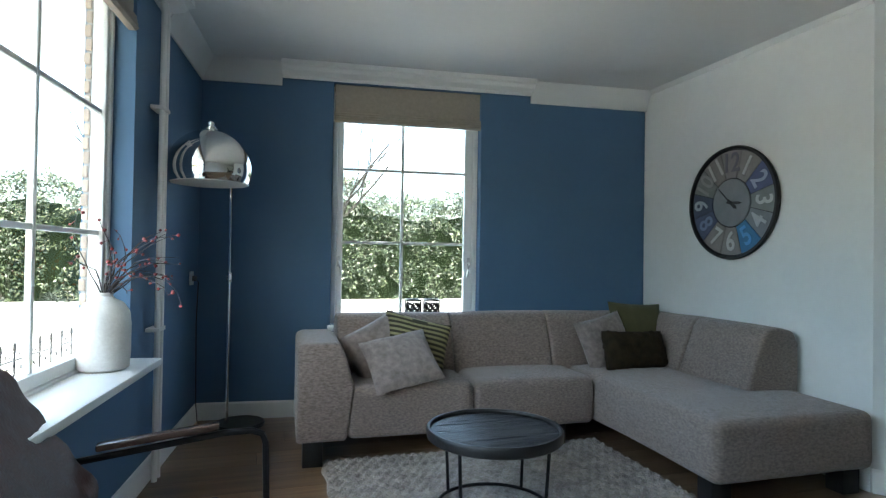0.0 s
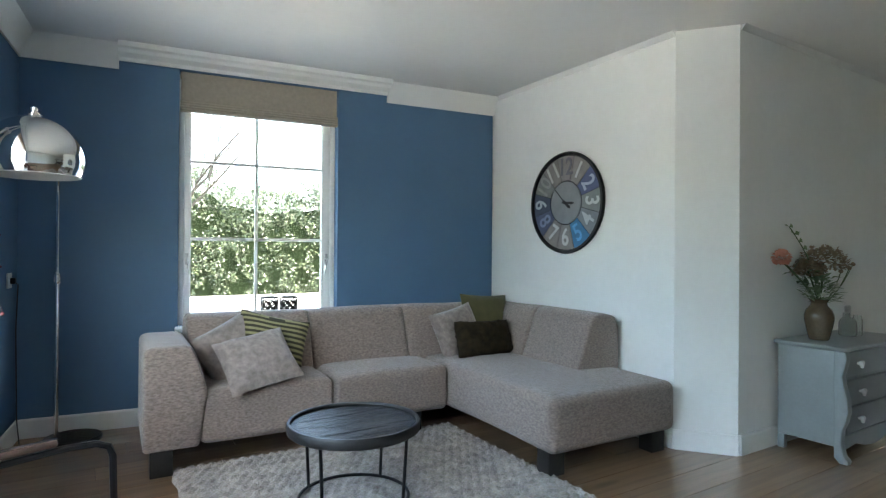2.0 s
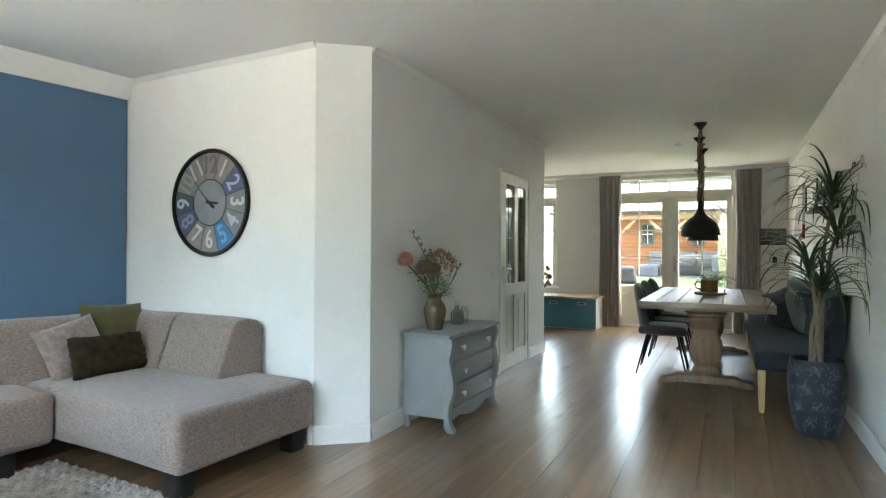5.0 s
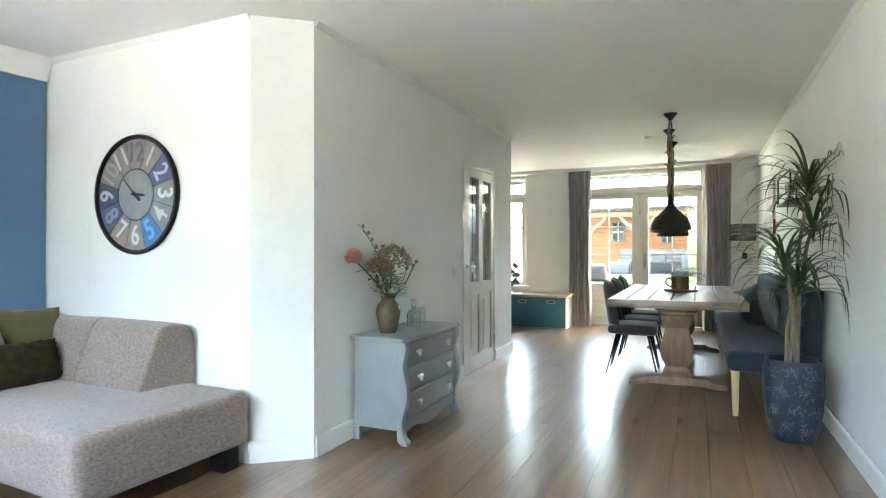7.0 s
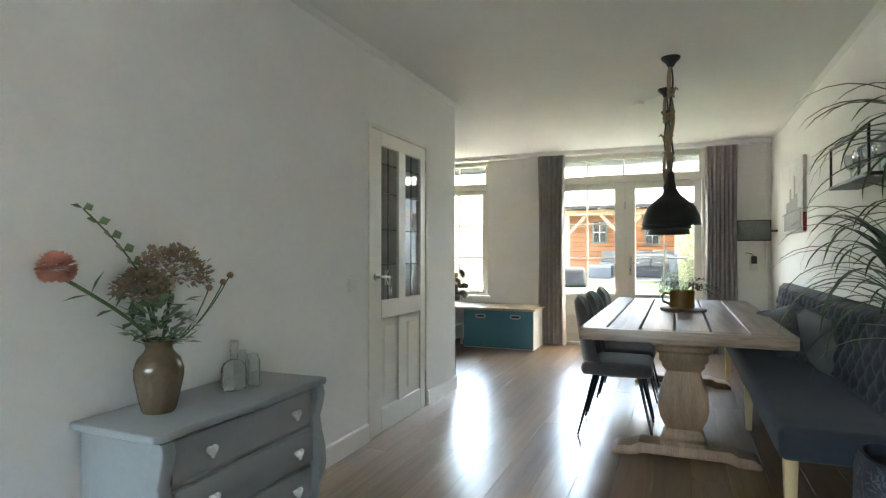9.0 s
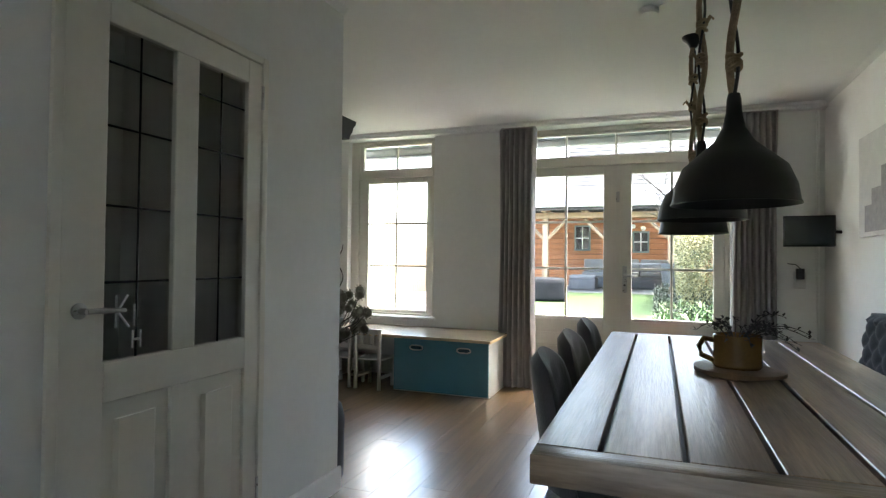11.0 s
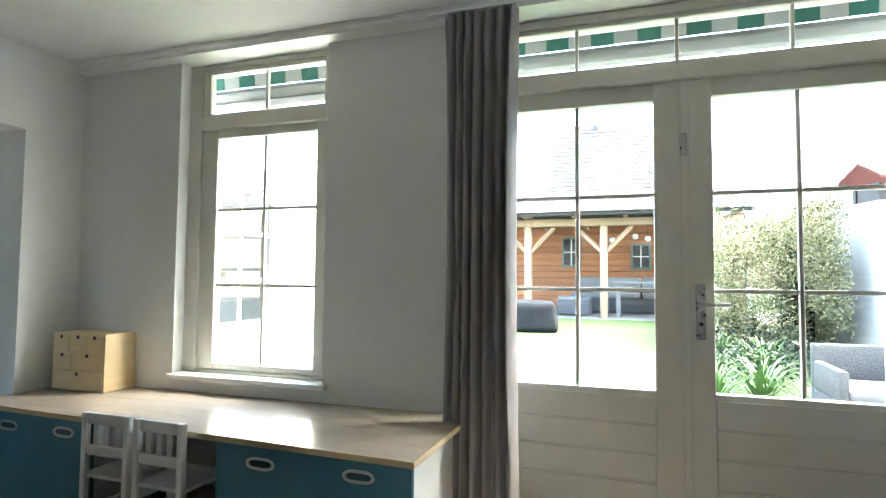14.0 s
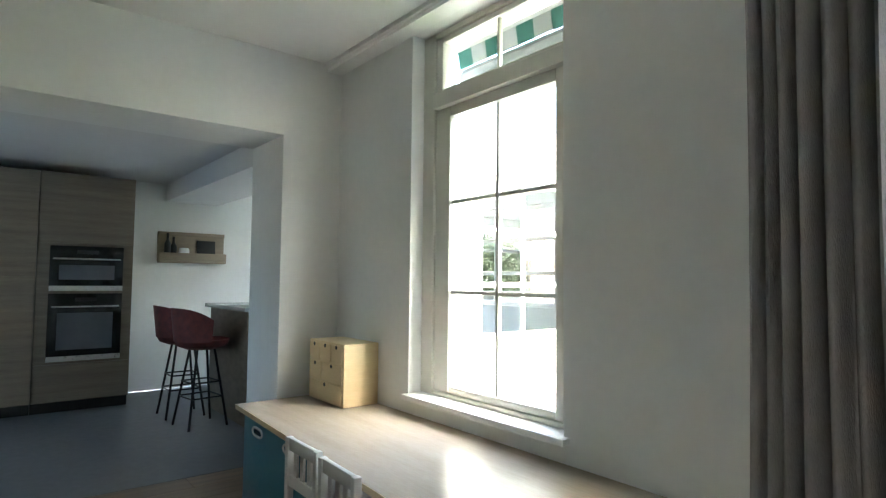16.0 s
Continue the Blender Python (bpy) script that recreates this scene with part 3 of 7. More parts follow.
single("cornice_garden", sweep(GARDENCOVE, (10.17, -0.92, 2.506), (10.17, 4.36, 2.506), (-1, 0, 0)), M_TRIM, "boxed white cornice above the garden doors", "cornice", kind="structure", smooth=25)


# ---- windows and doors ----
def glazed(parent, x0, x1, z0, z1, xs, zs, y, bar, material, pane_name="pane", glass=None, proud=0.012):
    """Glazing bars and one pane for each light between x0..x1 and z0..z1."""
    for x in xs:
        part("glazing_bar", box(x - bar / 2, x + bar / 2, y - proud, y + proud, z0, z1, 0.003, 1), material, parent)
    cuts = [x0, *xs, x1]
    for z in zs:
        for a, b in zip(cuts, cuts[1:]):
            part("glazing_bar", box(a + (bar / 2 if a != x0 else 0), b - (bar / 2 if b != x1 else 0), y - proud + 0.001, y + proud - 0.001, z - bar / 2, z + bar / 2, 0.003, 1), material, parent)
    levels = [z0, *zs, z1]
    for a, b in zip(cuts, cuts[1:]):
        for c, d in zip(levels, levels[1:]):
            bm = bmesh.new()
            vs = [bm.verts.new(p) for p in ((a, y, c), (b, y, c), (b, y, d), (a, y, d))]
            bm.faces.new(vs)
            pane = part(pane_name, bm, glass or M_GLASS, parent, smooth=0)
            pane.visible_shadow = False


def ring(x0, x1, z0, z1, wl, wr, wb, wt, y0, y1, bevel=0.006):
    """Four rails round an opening, as one mesh."""
    bm = bmesh.new()
    for a, b, c, d in ((x0, x0 + wl, z0, z1), (x1 - wr, x1, z0, z1), (x0 + wl, x1 - wr, z0, z0 + wb), (x0 + wl, x1 - wr, z1 - wt, z1)):
        if b - a > 1e-4 and d - c > 1e-4:
            box(a, b, y0, y1, c, d, bevel, 2, bm=bm)
    return bm


def window_handle(parent, x, y, z, side=1):
    h = part("handle", box(x - 0.012, x + 0.012, y - 0.012, y, z - 0.04, z + 0.04, 0.004), M_STEEL, parent, "steel window handle")
    bm = tube([(x, y - 0.012, z), (x, y - 0.045, z), (x - side * 0.012, y - 0.05, z - 0.05), (x - side * 0.02, y - 0.05, z - 0.11)], 0.008, 8)
    part("lever", bm, M_STEEL, h)


# window in the blue wall (local x = u, local y outwards)
win = thing("window_1", "tall white wooden window with glazing bars above the sofa", "window", kind="structure", m=ROOM)
part("window_frame", ring(0.921, 2.049, 0.661, 2.449, 0.035, 0.035, 0.03, 0.035, 0.09, 0.2), M_TRIM, win)
part("sash", ring(0.957, 2.013, 0.692, 2.413, 0.045, 0.065, 0.05, 0.05, 0.10, 0.15), M_TRIM, win)
glazed(win, 1.002, 1.948, 0.742, 2.363, [1.455], [1.275, 1.832], 0.125, 0.022, M_TRIM)
part("window_sill", box(0.9, 2.07, -0.12, 0.10, 0.63, 0.66, 0.008), M_TRIM, win)
window_handle(win, 0.975, 0.10, 1.13, -1)
window_handle(win, 1.985, 0.10, 1.13, 1)

# wide window in the west wall: local x is -v, local y outwards; far panes are unseen, added for light
WESTWIN = ROOM @ Matrix.Rotation(radians(90), 4, "Z")
win = thing("window_2", "wide white wooden window with glazing bars beside the armchair", "window", kind="structure", m=WESTWIN)
part("window_frame", ring(-4.389, -1.421, 0.661, 2.449, 0.04, 0.035, 0.03, 0.035, 0.09, 0.172), M_TRIM, win)
part("sash", ring(-4.348, -1.457, 0.692, 2.413, 0.045, 0.03, 0.05, 0.05, 0.10, 0.15), M_TRIM, win)
glazed(win, -4.303, -1.487, 0.742, 2.363, [-3.74, -3.2, -2.63, -2.07], [1.255, 1.80], 0.125, 0.022, M_TRIM)
part("window_sill", box(-4.44, -1.40, -0.14, 0.10, 0.645, 0.68, 0.01), M_TRIM, win, "deep white window sill")

# garden window: local x = Y, seen from inside, y outwards = X
GARDEN = Matrix.Translation((0, 0, 0)) @ Matrix.Rotation(radians(-90), 4, "Z")  # local x -> -Y, local y -> +X


def g(y):
    return -y


win = thing("window_3", "white wooden window with a fanlight above the low desk", "window", kind="structure", m=GARDEN)
part("window_frame", ring(-3.588, -2.572, 0.6215, 2.508, 0.10, 0.03, 0.02, 0.03, 10.25, 10.36), M_CREAM, win)
part("transom", box(-3.487, -2.603, 10.235, 10.36, 2.10, 2.175, 0.008), M_CREAM, win)
part("sash", ring(-3.486, -2.604, 0.643, 2.098, 0.115, 0.075, 0.035, 0.055, 10.262, 10.32), M_CREAM, win)
glazed(win, -3.37, -2.68, 0.679, 2.042, [-3.035], [1.146, 1.604], 10.285, 0.02, M_CREAM)
part("fanlight_sash", ring(-3.486, -2.604, 2.177, 2.477, 0.05, 0.03, 0.025, 0.03, 10.262, 10.31), M_CREAM, win)
glazed(win, -3.435, -2.635, 2.203, 2.446, [-3.035], [], 10.285, 0.018, M_CREAM)
part("window_sill", box(-3.59, -2.53, 10.13, 10.25, 0.592, 0.6205, 0.006), M_TRIM, win)

# garden doors
fd = thing("door_garden", "pair of closed cream garden doors with glazing bars", "door", kind="structure", m=GARDEN)
part("door_frame", ring(-1.718, 0.218, 0.001, 2.508, 0.05, 0.04, 0.0, 0.045, 10.25, 10.40), M_CREAM, fd)
part("transom", box(-1.667, 0.177, 10.235, 10.40, 2.135, 2.212, 0.008), M_CREAM, fd)
part("fanlight_sash", ring(-1.667, 0.177, 2.213, 2.462, 0.035, 0.03, 0.022, 0.022, 10.262, 10.31), M_CREAM, fd)
glazed(fd, -1.631, 0.147, 2.236, 2.439, [-1.215, -0.75, -0.27], [], 10.285, 0.018, M_CREAM)
part("threshold", box(-1.667, 0.177, 10.2, 10.40, 0.001, 0.035, 0.006), M_CREAM, fd)
for a, b, p0, p1, mid in ((-1.665, -0.725, -1.58, -0.86, -1.215), (-0.722, 0.175, -0.606, 0.09, -0.257)):
    leaf = part("door_leaf", ring(a, b, 0.037, 2.133, p0 - a, b - p1, 0.65, 2.133 - 2.048, 10.262, 10.315, 0.004), M_CREAM, fd)
    glazed(leaf, p0, p1, 0.688, 2.048, [mid], [1.15, 1.60], 10.288, 0.02, M_CREAM)
    for i in range(4):
        part("board", box(p0, p1, 10.254, 10.261, 0.14 + 0.132 * i, 0.264 + 0.132 * i, 0.003, 1), M_CREAM, leaf)
part("meeting_strip", box(-0.741, -0.706, 10.256, 10.2615, 0.04, 2.13, 0.002, 1), M_CREAM, fd)
plate = part("handle_plate", box(-0.685, -0.645, 10.252, 10.261, 0.93, 1.18, 0.006), M_STEEL, fd, "brushed steel handle plate")
part("lever", tube([(-0.665, 10.255, 1.09), (-0.665, 10.205, 1.09), (-0.655, 10.2, 1.09), (-0.55, 10.2, 1.09)], 0.010, 10), M_STEEL, plate)
# flat black disc stands for the shade inside the keyhole
part("keyhole_shade", lathe([(0, 0), (0.009, 0), (0.009, 0.004), (0, 0.004)], 12), M_BLACKPLASTIC, plate).matrix_basis = pose(-0.665, 10.251, 1.0, 90, 0, 0)
part("hinge", box(-0.745, -0.715, 10.245, 10.26, 1.78, 1.88, 0.004), M_STEEL, fd)

# glazed hall door: local x = X, y = 0 is the wall face
door = thing("door_hall", "closed cream panelled door with two leaded panes", "door", kind="structure", m=Matrix.Translation((0, 1.955, 0)))
part("door_frame", ring(5.7205, 6.6595, 0.001, 2.0745, 0.035, 0.035, 0.0, 0.032, -0.012, 0.12), M_CREAM, door)
LX0, LX1, LT = 5.757, 6.622, 2.04
bm = bmesh.new()
for a, b, c, d in ((LX0, 5.90, 0.008, LT), (6.54, LX1, 0.008, LT), (5.90, 6.54, 0.008, 0.165), (5.90, 6.54, 0.77, 0.895), (5.90, 6.54, 1.945, LT), (6.165, 6.27, 0.165, 0.77), (6.165, 6.27, 0.895, 1.945)):
    box(a, b, -0.004, 0.036, c, d, 0.003, 1, bm=bm)
leaf = part("door_leaf", bm, M_CREAM, door)
for a, b in ((5.90, 6.165), (6.27, 6.54)):
    bm = box(a, b, 0.012, 0.028, 0.165, 0.77)
    prism([(a + 0.05, 0.012), (b - 0.05, 0.012), (b - 0.065, 0.002), (a + 0.065, 0.002)], 0.225, 0.71, bm=bm)
    part("panel", bm, M_CREAM, leaf, smooth=20)
    glazed(leaf, a, b, 0.895, 1.945, [(a + b) / 2], [1.14, 1.38, 1.63, 1.83], 0.016, 0.008, M_BLACKMETAL, glass=M_DOORGLASS, proud=0.004)
hd = part("door_handle", lathe([(0, 0), (0.024, 0), (0.024, 0.008), (0.01, 0.012), (0.01, 0.04), (0, 0.04)], 20), M_STEEL, door, "steel lever handle")
hd.matrix_basis = pose(5.815, -0.004, 1.06, 90, 0, 0)
part("lever", tube([(0, 0.0, 0.038), (0.03, 0.0, 0.045), (0.12, -0.004, 0.045)], [0.009, 0.009, 0.007], 8), M_STEEL, hd)
for a, b in ((6.655, 1.9), (6.655, 0.25)):
    part("hinge", tube([(6.624, -0.008, b - 0.05), (6.624, -0.008, b + 0.05)], 0.007, 8), M_STEEL, door)
sign = thing("hanging_word", "small white wire word hung on the door glass", "decoration", m=Matrix.Translation((0, 1.95, 0)))
for k, (a, c) in enumerate((((5.93, 1.0), (5.93, 1.1)), ((5.935, 1.05), (5.97, 1.1)), ((5.935, 1.05), (5.975, 1.0)), ((5.995, 1.0), (5.995, 1.07)), ((5.99, 0.93), (5.99, 0.985)), ((6.02, 0.93), (6.02, 0.985)), ((5.99, 0.957), (6.02, 0.957)))):
    part("stroke", tube([(a[0], -0.012, a[1]), (c[0], -0.012, c[1])], 0.004, 6), M_TRIM, sign)

# kitchen windows; the one in the west wall is unseen and added for light
for nm, m, w, z0, z1 in (("window_4", Matrix.Translation((10.9, 7.9, 0)), 2.2, 0.98, 2.05), ("window_5", Matrix.Translation((13.6, 5.36, 0)) @ Matrix.Rotation(radians(90), 4, "Z"), 2.1, 0.9, 2.1), ("window_7", Matrix.Translation((6.4, 6.2, 0)) @ Matrix.Rotation(radians(-90), 4, "Z"), 1.2, 1.1, 2.1), ("window_6", Matrix.Translation((11.672, 4.66, 0)), 1.15, 0.7, 2.12)):
    win = thing(nm, "white framed kitchen window with glazing bars", "window", kind="structure", m=m)
    part("window_frame", ring(0.002, w - 0.002, z0 + 0.002, z1 - 0.002, 0.05, 0.05, 0.05, 0.05, 0.05, 0.12), M_TRIM, win)
    glazed(win, 0.052, w - 0.052, z0 + 0.052, z1 - 0.052, [w / 2], [z0 + (z1 - z0) * 0.33, z0 + (z1 - z0) * 0.67], 0.085, 0.045, M_TRIM)


# ---- front room ----
def roman_blind(m, w, z_top, z_bot):
    b = thing("roman_blind", "raised beige linen roman blind with stacked folds", "blind", "roman blinds", m=m)
    part("headrail", box(0, w, 0.0, 0.05, z_top - 0.04, z_top, 0.004), M_BLIND, b)
    part("cloth", box(0.005, w - 0.005, -0.02, 0.0, z_bot + 0.05, z_top - 0.002, 0.004), M_BLIND, b)
    for i in range(4):
        z = z_bot + 0.018 * i
        bm = sweep([(0.0, 0.0), (0.03, 0.0), (0.045 - 0.004 * i, 0.012), (0.04 - 0.004 * i, 0.02), (0.0, 0.022)], (0, 0, z), (w, 0, z), (0, -1, 0))
        part("fold", bm, M_BLIND, b)
    return b


roman_blind(ROOM @ Matrix.Translation((0.925, 0.03, 0)), 1.12, 2.448, 2.165)
roman_blind(WESTWIN @ Matrix.Translation((-4.38, 0.03, 0)), 2.95, 2.448, 2.20)

# corner sofa: origin at the inner front corner, x to the right, y to the back
SOFA = pose(2.205, 3.285, 0, 0, 0, -2.7)
sofa = thing("corner_sofa", "taupe woven corner sofa with a chaise and black block legs", "sofa", m=SOFA)


def soft(bm, amount=0.006, scale=3.0):
    for v in bm.verts:
        v.co += v.normal * amount * noise.noise(v.co * scale)
    return bm


def fatbox(x0, x1, y0, y1, z0, z1, r=0.04, crown=0.0, cuts=10):
    """A rounded upholstered block whose top swells a little."""
    bm = box(x0, x1, y0, y1, z0, z1, r, 4)
    long_edges = [e for e in bm.edges if e.calc_length() > 0.12]
    bmesh.ops.subdivide_edges(bm, edges=long_edges, cuts=cuts, use_grid_fill=True)
    bm.normal_update()
    for v in bm.verts:
        a, b = (v.co.x - x0) / (x1 - x0) * 2 - 1, (v.co.y - y0) / (y1 - y0) * 2 - 1
        k = max(0, 1 - a * a) ** 0.5 * max(0, 1 - b * b) ** 0.5
        if v.co.z > (z0 + z1) / 2:
            v.co.z += crown * k
    return soft(bm)


part("chaise_seat", fatbox(0.005, 0.965, -1.06, 0.62, 0.135, 0.425, 0.045, 0.02), M_SOFA, sofa)
part("seat", fatbox(-0.80, -0.003, -0.02, 0.62, 0.135, 0.425, 0.045, 0.02), M_SOFA, sofa)
part("seat", fatbox(-1.56, -0.806, -0.02, 0.62, 0.135, 0.425, 0.045, 0.02), M_SOFA, sofa)
# arm: flared on its inner side
bm = prism([(-1.835, 0.135), (-1.56, 0.135), (-1.515, 0.43), (-1.59, 0.665), (-1.615, 0.685), (-1.81, 0.685), (-1.835, 0.66)], -0.03, 0.62, axis="y")
bmesh.ops.bevel(bm, geom=bm.edges[:], offset=0.022, segments=3, affect="EDGES", profile=0.5)
part("armrest", bm, M_SOFA, sofa, smooth=50)


def back_block(x0, x1, name="backrest"):
    """A leaning back cushion along x, its face towards -y."""
    prof = [(0.36, 0.40), (0.44, 0.62), (0.49, 0.745), (0.53, 0.785), (0.60, 0.795), (0.70, 0.77), (0.73, 0.70), (0.735, 0.14), (0.60, 0.14), (0.60, 0.40)]
    bm = prism(prof, x0, x1, axis="x")
    bmesh.ops.bevel(bm, geom=bm.edges[:], offset=0.02, segments=3, affect="EDGES", profile=0.5)
    bmesh.ops.subdivide_edges(bm, edges=[e for e in bm.edges if e.calc_length() > 0.3], cuts=6, use_grid_fill=True)
    bm.normal_update()
    return soft(bm, 0.008, 2.5)


part("backrest", back_block(-1.58, -0.815), M_SOFA, sofa, smooth=50)
part("backrest", back_block(-0.81, -0.105), M_SOFA, sofa, smooth=50)
part("backrest", back_block(-0.10, 0.90), M_SOFA, sofa, smooth=50)
for y0, y1 in ((-0.60, 0.0), (0.005, 0.58)):
    bm = back_block(y0, y1)
    bmesh.ops.transform(bm, matrix=Matrix.Rotation(radians(-90), 4, "Z") @ Matrix.Diagonal((-1, 1, 1, 1)), verts=bm.verts)
    bmesh.ops.translate(bm, vec=(0.24, 0, 0), verts=bm.verts)
    bmesh.ops.recalc_face_normals(bm, faces=bm.faces[:])
    part("backrest", bm, M_SOFA, sofa, smooth=50)
for x, y in ((-1.745, 0.03), (-1.745, 0.5), (0.09, -0.95), (0.88, -0.95), (-0.25, 0.06), (0.85, 0.5)):
    part("leg", box(x - 0.055, x + 0.055, y - 0.05, y + 0.05, 0.001, 0.16, 0.004), M_BLACKWOOD, sofa)


def cushion(name, label, m, w, h, t, material, piping=None):
    c = thing(name, label, "cushion", "sofa cushions", m=m)
    part("cover", pillow(w, h, t), material, c, smooth=60)
    return c


def on_sofa(x, y, z, rx, ry, rz):
    return SOFA @ pose(x, y, z, rx, ry, rz)


cushion("cushion", "taupe woven cushion leaning on the sofa arm", on_sofa(-1.33, 0.30, 0.585, -24, -26, 12), 0.42, 0.38, 0.15, M_CUSHION)
across, away, up = Vector((0.873, -0.487, 0)), Vector((0.487, 0.873, 0)), Vector((0, 0, 1))
ex = (across * 0.272 + up * 0.058 + away * 0.166).normalized()
ez = (up * 0.25 + away * 0.24 - across * 0.2).normalized()
ey = ez.cross(ex).normalized()
LEAN = Matrix((ex, ey, ex.cross(ey))).transposed().to_4x4()
cushion("cushion", "taupe woven cushion lying tilted against the others", Matrix.Translation(SOFA @ Vector((-1.235, 0.09, 0.555))) @ LEAN, 0.42, 0.40, 0.13, M_CUSHION)
stripe = thing("cushion", "dark cushion with olive stripes behind a taupe one", "cushion", "sofa cushions", m=on_sofa(-1.12, 0.27, 0.59, -22, 14, -4))
bm = pillow(0.44, 0.42, 0.13, n=26)
for f in bm.faces:
    f.material_index = int((f.calc_center_median().z + 0.5) / 0.0165) % 2
part("cover", bm, [M_STRIPE_A, M_STRIPE_B], stripe, smooth=60)
cushion("cushion", "taupe woven cushion in the sofa corner", on_sofa(0.27, 0.33, 0.60, -20, -12, 8), 0.40, 0.36, 0.14, M_CUSHION)
cushion("cushion", "olive velvet cushion at the back of the corner", on_sofa(0.59, 0.42, 0.665, -18, 3, 0), 0.44, 0.40, 0.14, M_OLIVE)
fur = thing("cushion", "long dark olive fur cushion", "cushion", "sofa cushions", m=on_sofa(0.41, 0.18, 0.555, -20, 2, 4))
bm = pillow(0.50, 0.27, 0.17, n=26)
bm.normal_update()
for v in bm.verts:
    v.co += v.normal * 0.014 * noise.noise(v.co * 38)
part("cover", bm, M_FUR, fur, smooth=80)

# rug of braided loops
rug = thing("rug", "chunky braided grey wool rug under the coffee table", "rug")
bm = bmesh.new()
RX0, RX1, RY0, RY1 = 0.42, 2.17, 1.35, 3.37
nx, ny = 150, 172
grid = []
for i in range(nx + 1):
    col = []
    for j in range(ny + 1):
        x, y = RX0 + (RX1 - RX0) * i / nx, RY0 + (RY1 - RY0) * j / ny
        h = 0.005 + 0.016 * abs(math.sin(x * 57 + 0.9 * math.sin(y * 70))) * (0.55 + 0.45 * abs(math.sin(y * 62 + 2 * x))) + 0.006 * noise.noise(Vector((x * 50, y * 50, 0)))
        if i in (0, nx) or j in (0, ny):
            h = 0.0
        wob = 0.02 * noise.noise(Vector((x * 7, y * 7, 4)))
        col.append(bm.verts.new((x + (wob if i in (0, nx) else 0), y + (wob if j in (0, ny) else 0), max(0.0, h) + 0.001)))
    grid.append(col)
for i in range(nx):
    for j in range(ny):
        bm.faces.new((grid[i][j], grid[i + 1][j], grid[i + 1][j + 1], grid[i][j + 1]))
part("weave", bm, M_RUG, rug, smooth=80)
rug.matrix_basis = pose(0, 0.06, 0, 0, 0, -1.6)

# coffee table
ct = thing("coffee_table", "round dark wood tray table on thin black metal legs", "coffee table", m=pose(1.205, 2.565, 0) @ Matrix.Diagonal((0.98, 0.98, 1.0, 1)))
part("tray_rim", lathe([(0.300, 0.345), (0.312, 0.345), (0.320, 0.352), (0.322, 0.385), (0.316, 0.395), (0.305, 0.395), (0.300, 0.385)], 64), M_BLACKWOOD, ct)
for i in range(7):
    y0, y1 = -0.3 + i * 0.6 / 7, -0.3 + (i + 1) * 0.6 / 7 - 0.003
    pts = []
    for y in (y0, (y0 + y1) / 2, y1):
        pts.append((math.sqrt(max(0.0, 0.3005 ** 2 - y * y)), y))
    pts += [(-x, y) for x, y in pts[::-1]]
    part("plank", prism(pts, 0.352, 0.377 + 0.001 * (i % 3)), M_TABLETOP, ct, smooth=0)
for k in range(4):
    a = radians(35 + 90 * k)
    part("leg", tube([(0.285 * math.cos(a), 0.285 * math.sin(a), 0.35), (0.265 * math.cos(a), 0.265 * math.sin(a), 0.03)], 0.008, 8), M_BLACKMETAL, ct)
bm = tube([(0.265 * math.cos(a), 0.265 * math.sin(a), 0.028) for a in [2 * math.pi * k / 48 for k in range(49)]], 0.008, 8, cap=False)
part("base_ring", bm, M_BLACKMETAL, ct)

# chrome mushroom floor lamp
lamp = thing("floor_lamp", "chrome floor lamp with a large mirrored dome shade", "floor lamp", m=Matrix.Translation(room(0.245, 0.215)))
part("base", lathe([(0, 0.001), (0.158, 0.001), (0.163, 0.006), (0.163, 0.022), (0.155, 0.03), (0, 0.032)], 48, at=(0.085, 0.02, 0)), M_BLACKMETAL, lamp, "round black base plate")
part("pole", tube([(0, 0, 0.03), (0, 0, 1.0)], 0.0125, 12), M_CHROME, lamp)
part("collar", lathe([(0, 0.98), (0.018, 0.98), (0.02, 0.99), (0.02, 1.03), (0.016, 1.045), (0, 1.045)], 16), M_CHROME, lamp)
R = 0.226
DX, DY = -0.085, -0.71
arc = [(0, 0, 1.03), (0, 0, 1.5), (0, -0.02, 1.68), (-0.02, -0.12, 1.83), (-0.05, -0.35, 1.9), (-0.08, -0.55, 1.89), (DX, DY, 1.85)]
part("pole", tube(arc, 0.009, 10), M_CHROME, lamp)
dome = [(0.02, 1.862), (0.045, 1.858)] + [(R * math.sin(radians(a)), 1.64 + 0.218 * math.cos(radians(a))) for a in range(14, 100, 6)] + [(R * 0.975, 1.592), (R * 0.92, 1.562)]
inner = [(r - 0.006, z - 0.004) for r, z in dome[::-1]]
shade = part("shade", lathe(dome, 64, at=(DX, DY, 0)), M_CHROME, lamp, "mirrored chrome dome shade")
part("lining", lathe(inner, 48, at=(DX, DY, 0)), M_PLASTIC, shade, "matt white lining")
part("finial", lathe([(0, 1.852), (0.038, 1.854), (0.038, 1.864), (0.026, 1.868), (0.026, 1.876), (0.009, 1.879), (0.017, 1.888), (0.017, 1.9), (0.007, 1.906), (0, 1.907)], 24, at=(DX, DY, 0)), M_CHROME, lamp)
part("cable", tube([room(u, v, z) - room(0.245, 0.215) for u, v, z in ((0.03, 0.23, 1.0), (0.045, 0.2, 0.98), (0.03, 0.17, 0.7), (0.035, 0.15, 0.15), (0.05, 0.16, 0.012), (0.06, 0.22, 0.012), (0.1, 0.23, 0.012))], 0.004, 6), M_BLACKPLASTIC, lamp, "black lamp cable")
sock = thing("wall_socket", "white wall socket with a black plug", "socket", m=ROOM @ pose(0, -0.23, 1.0))
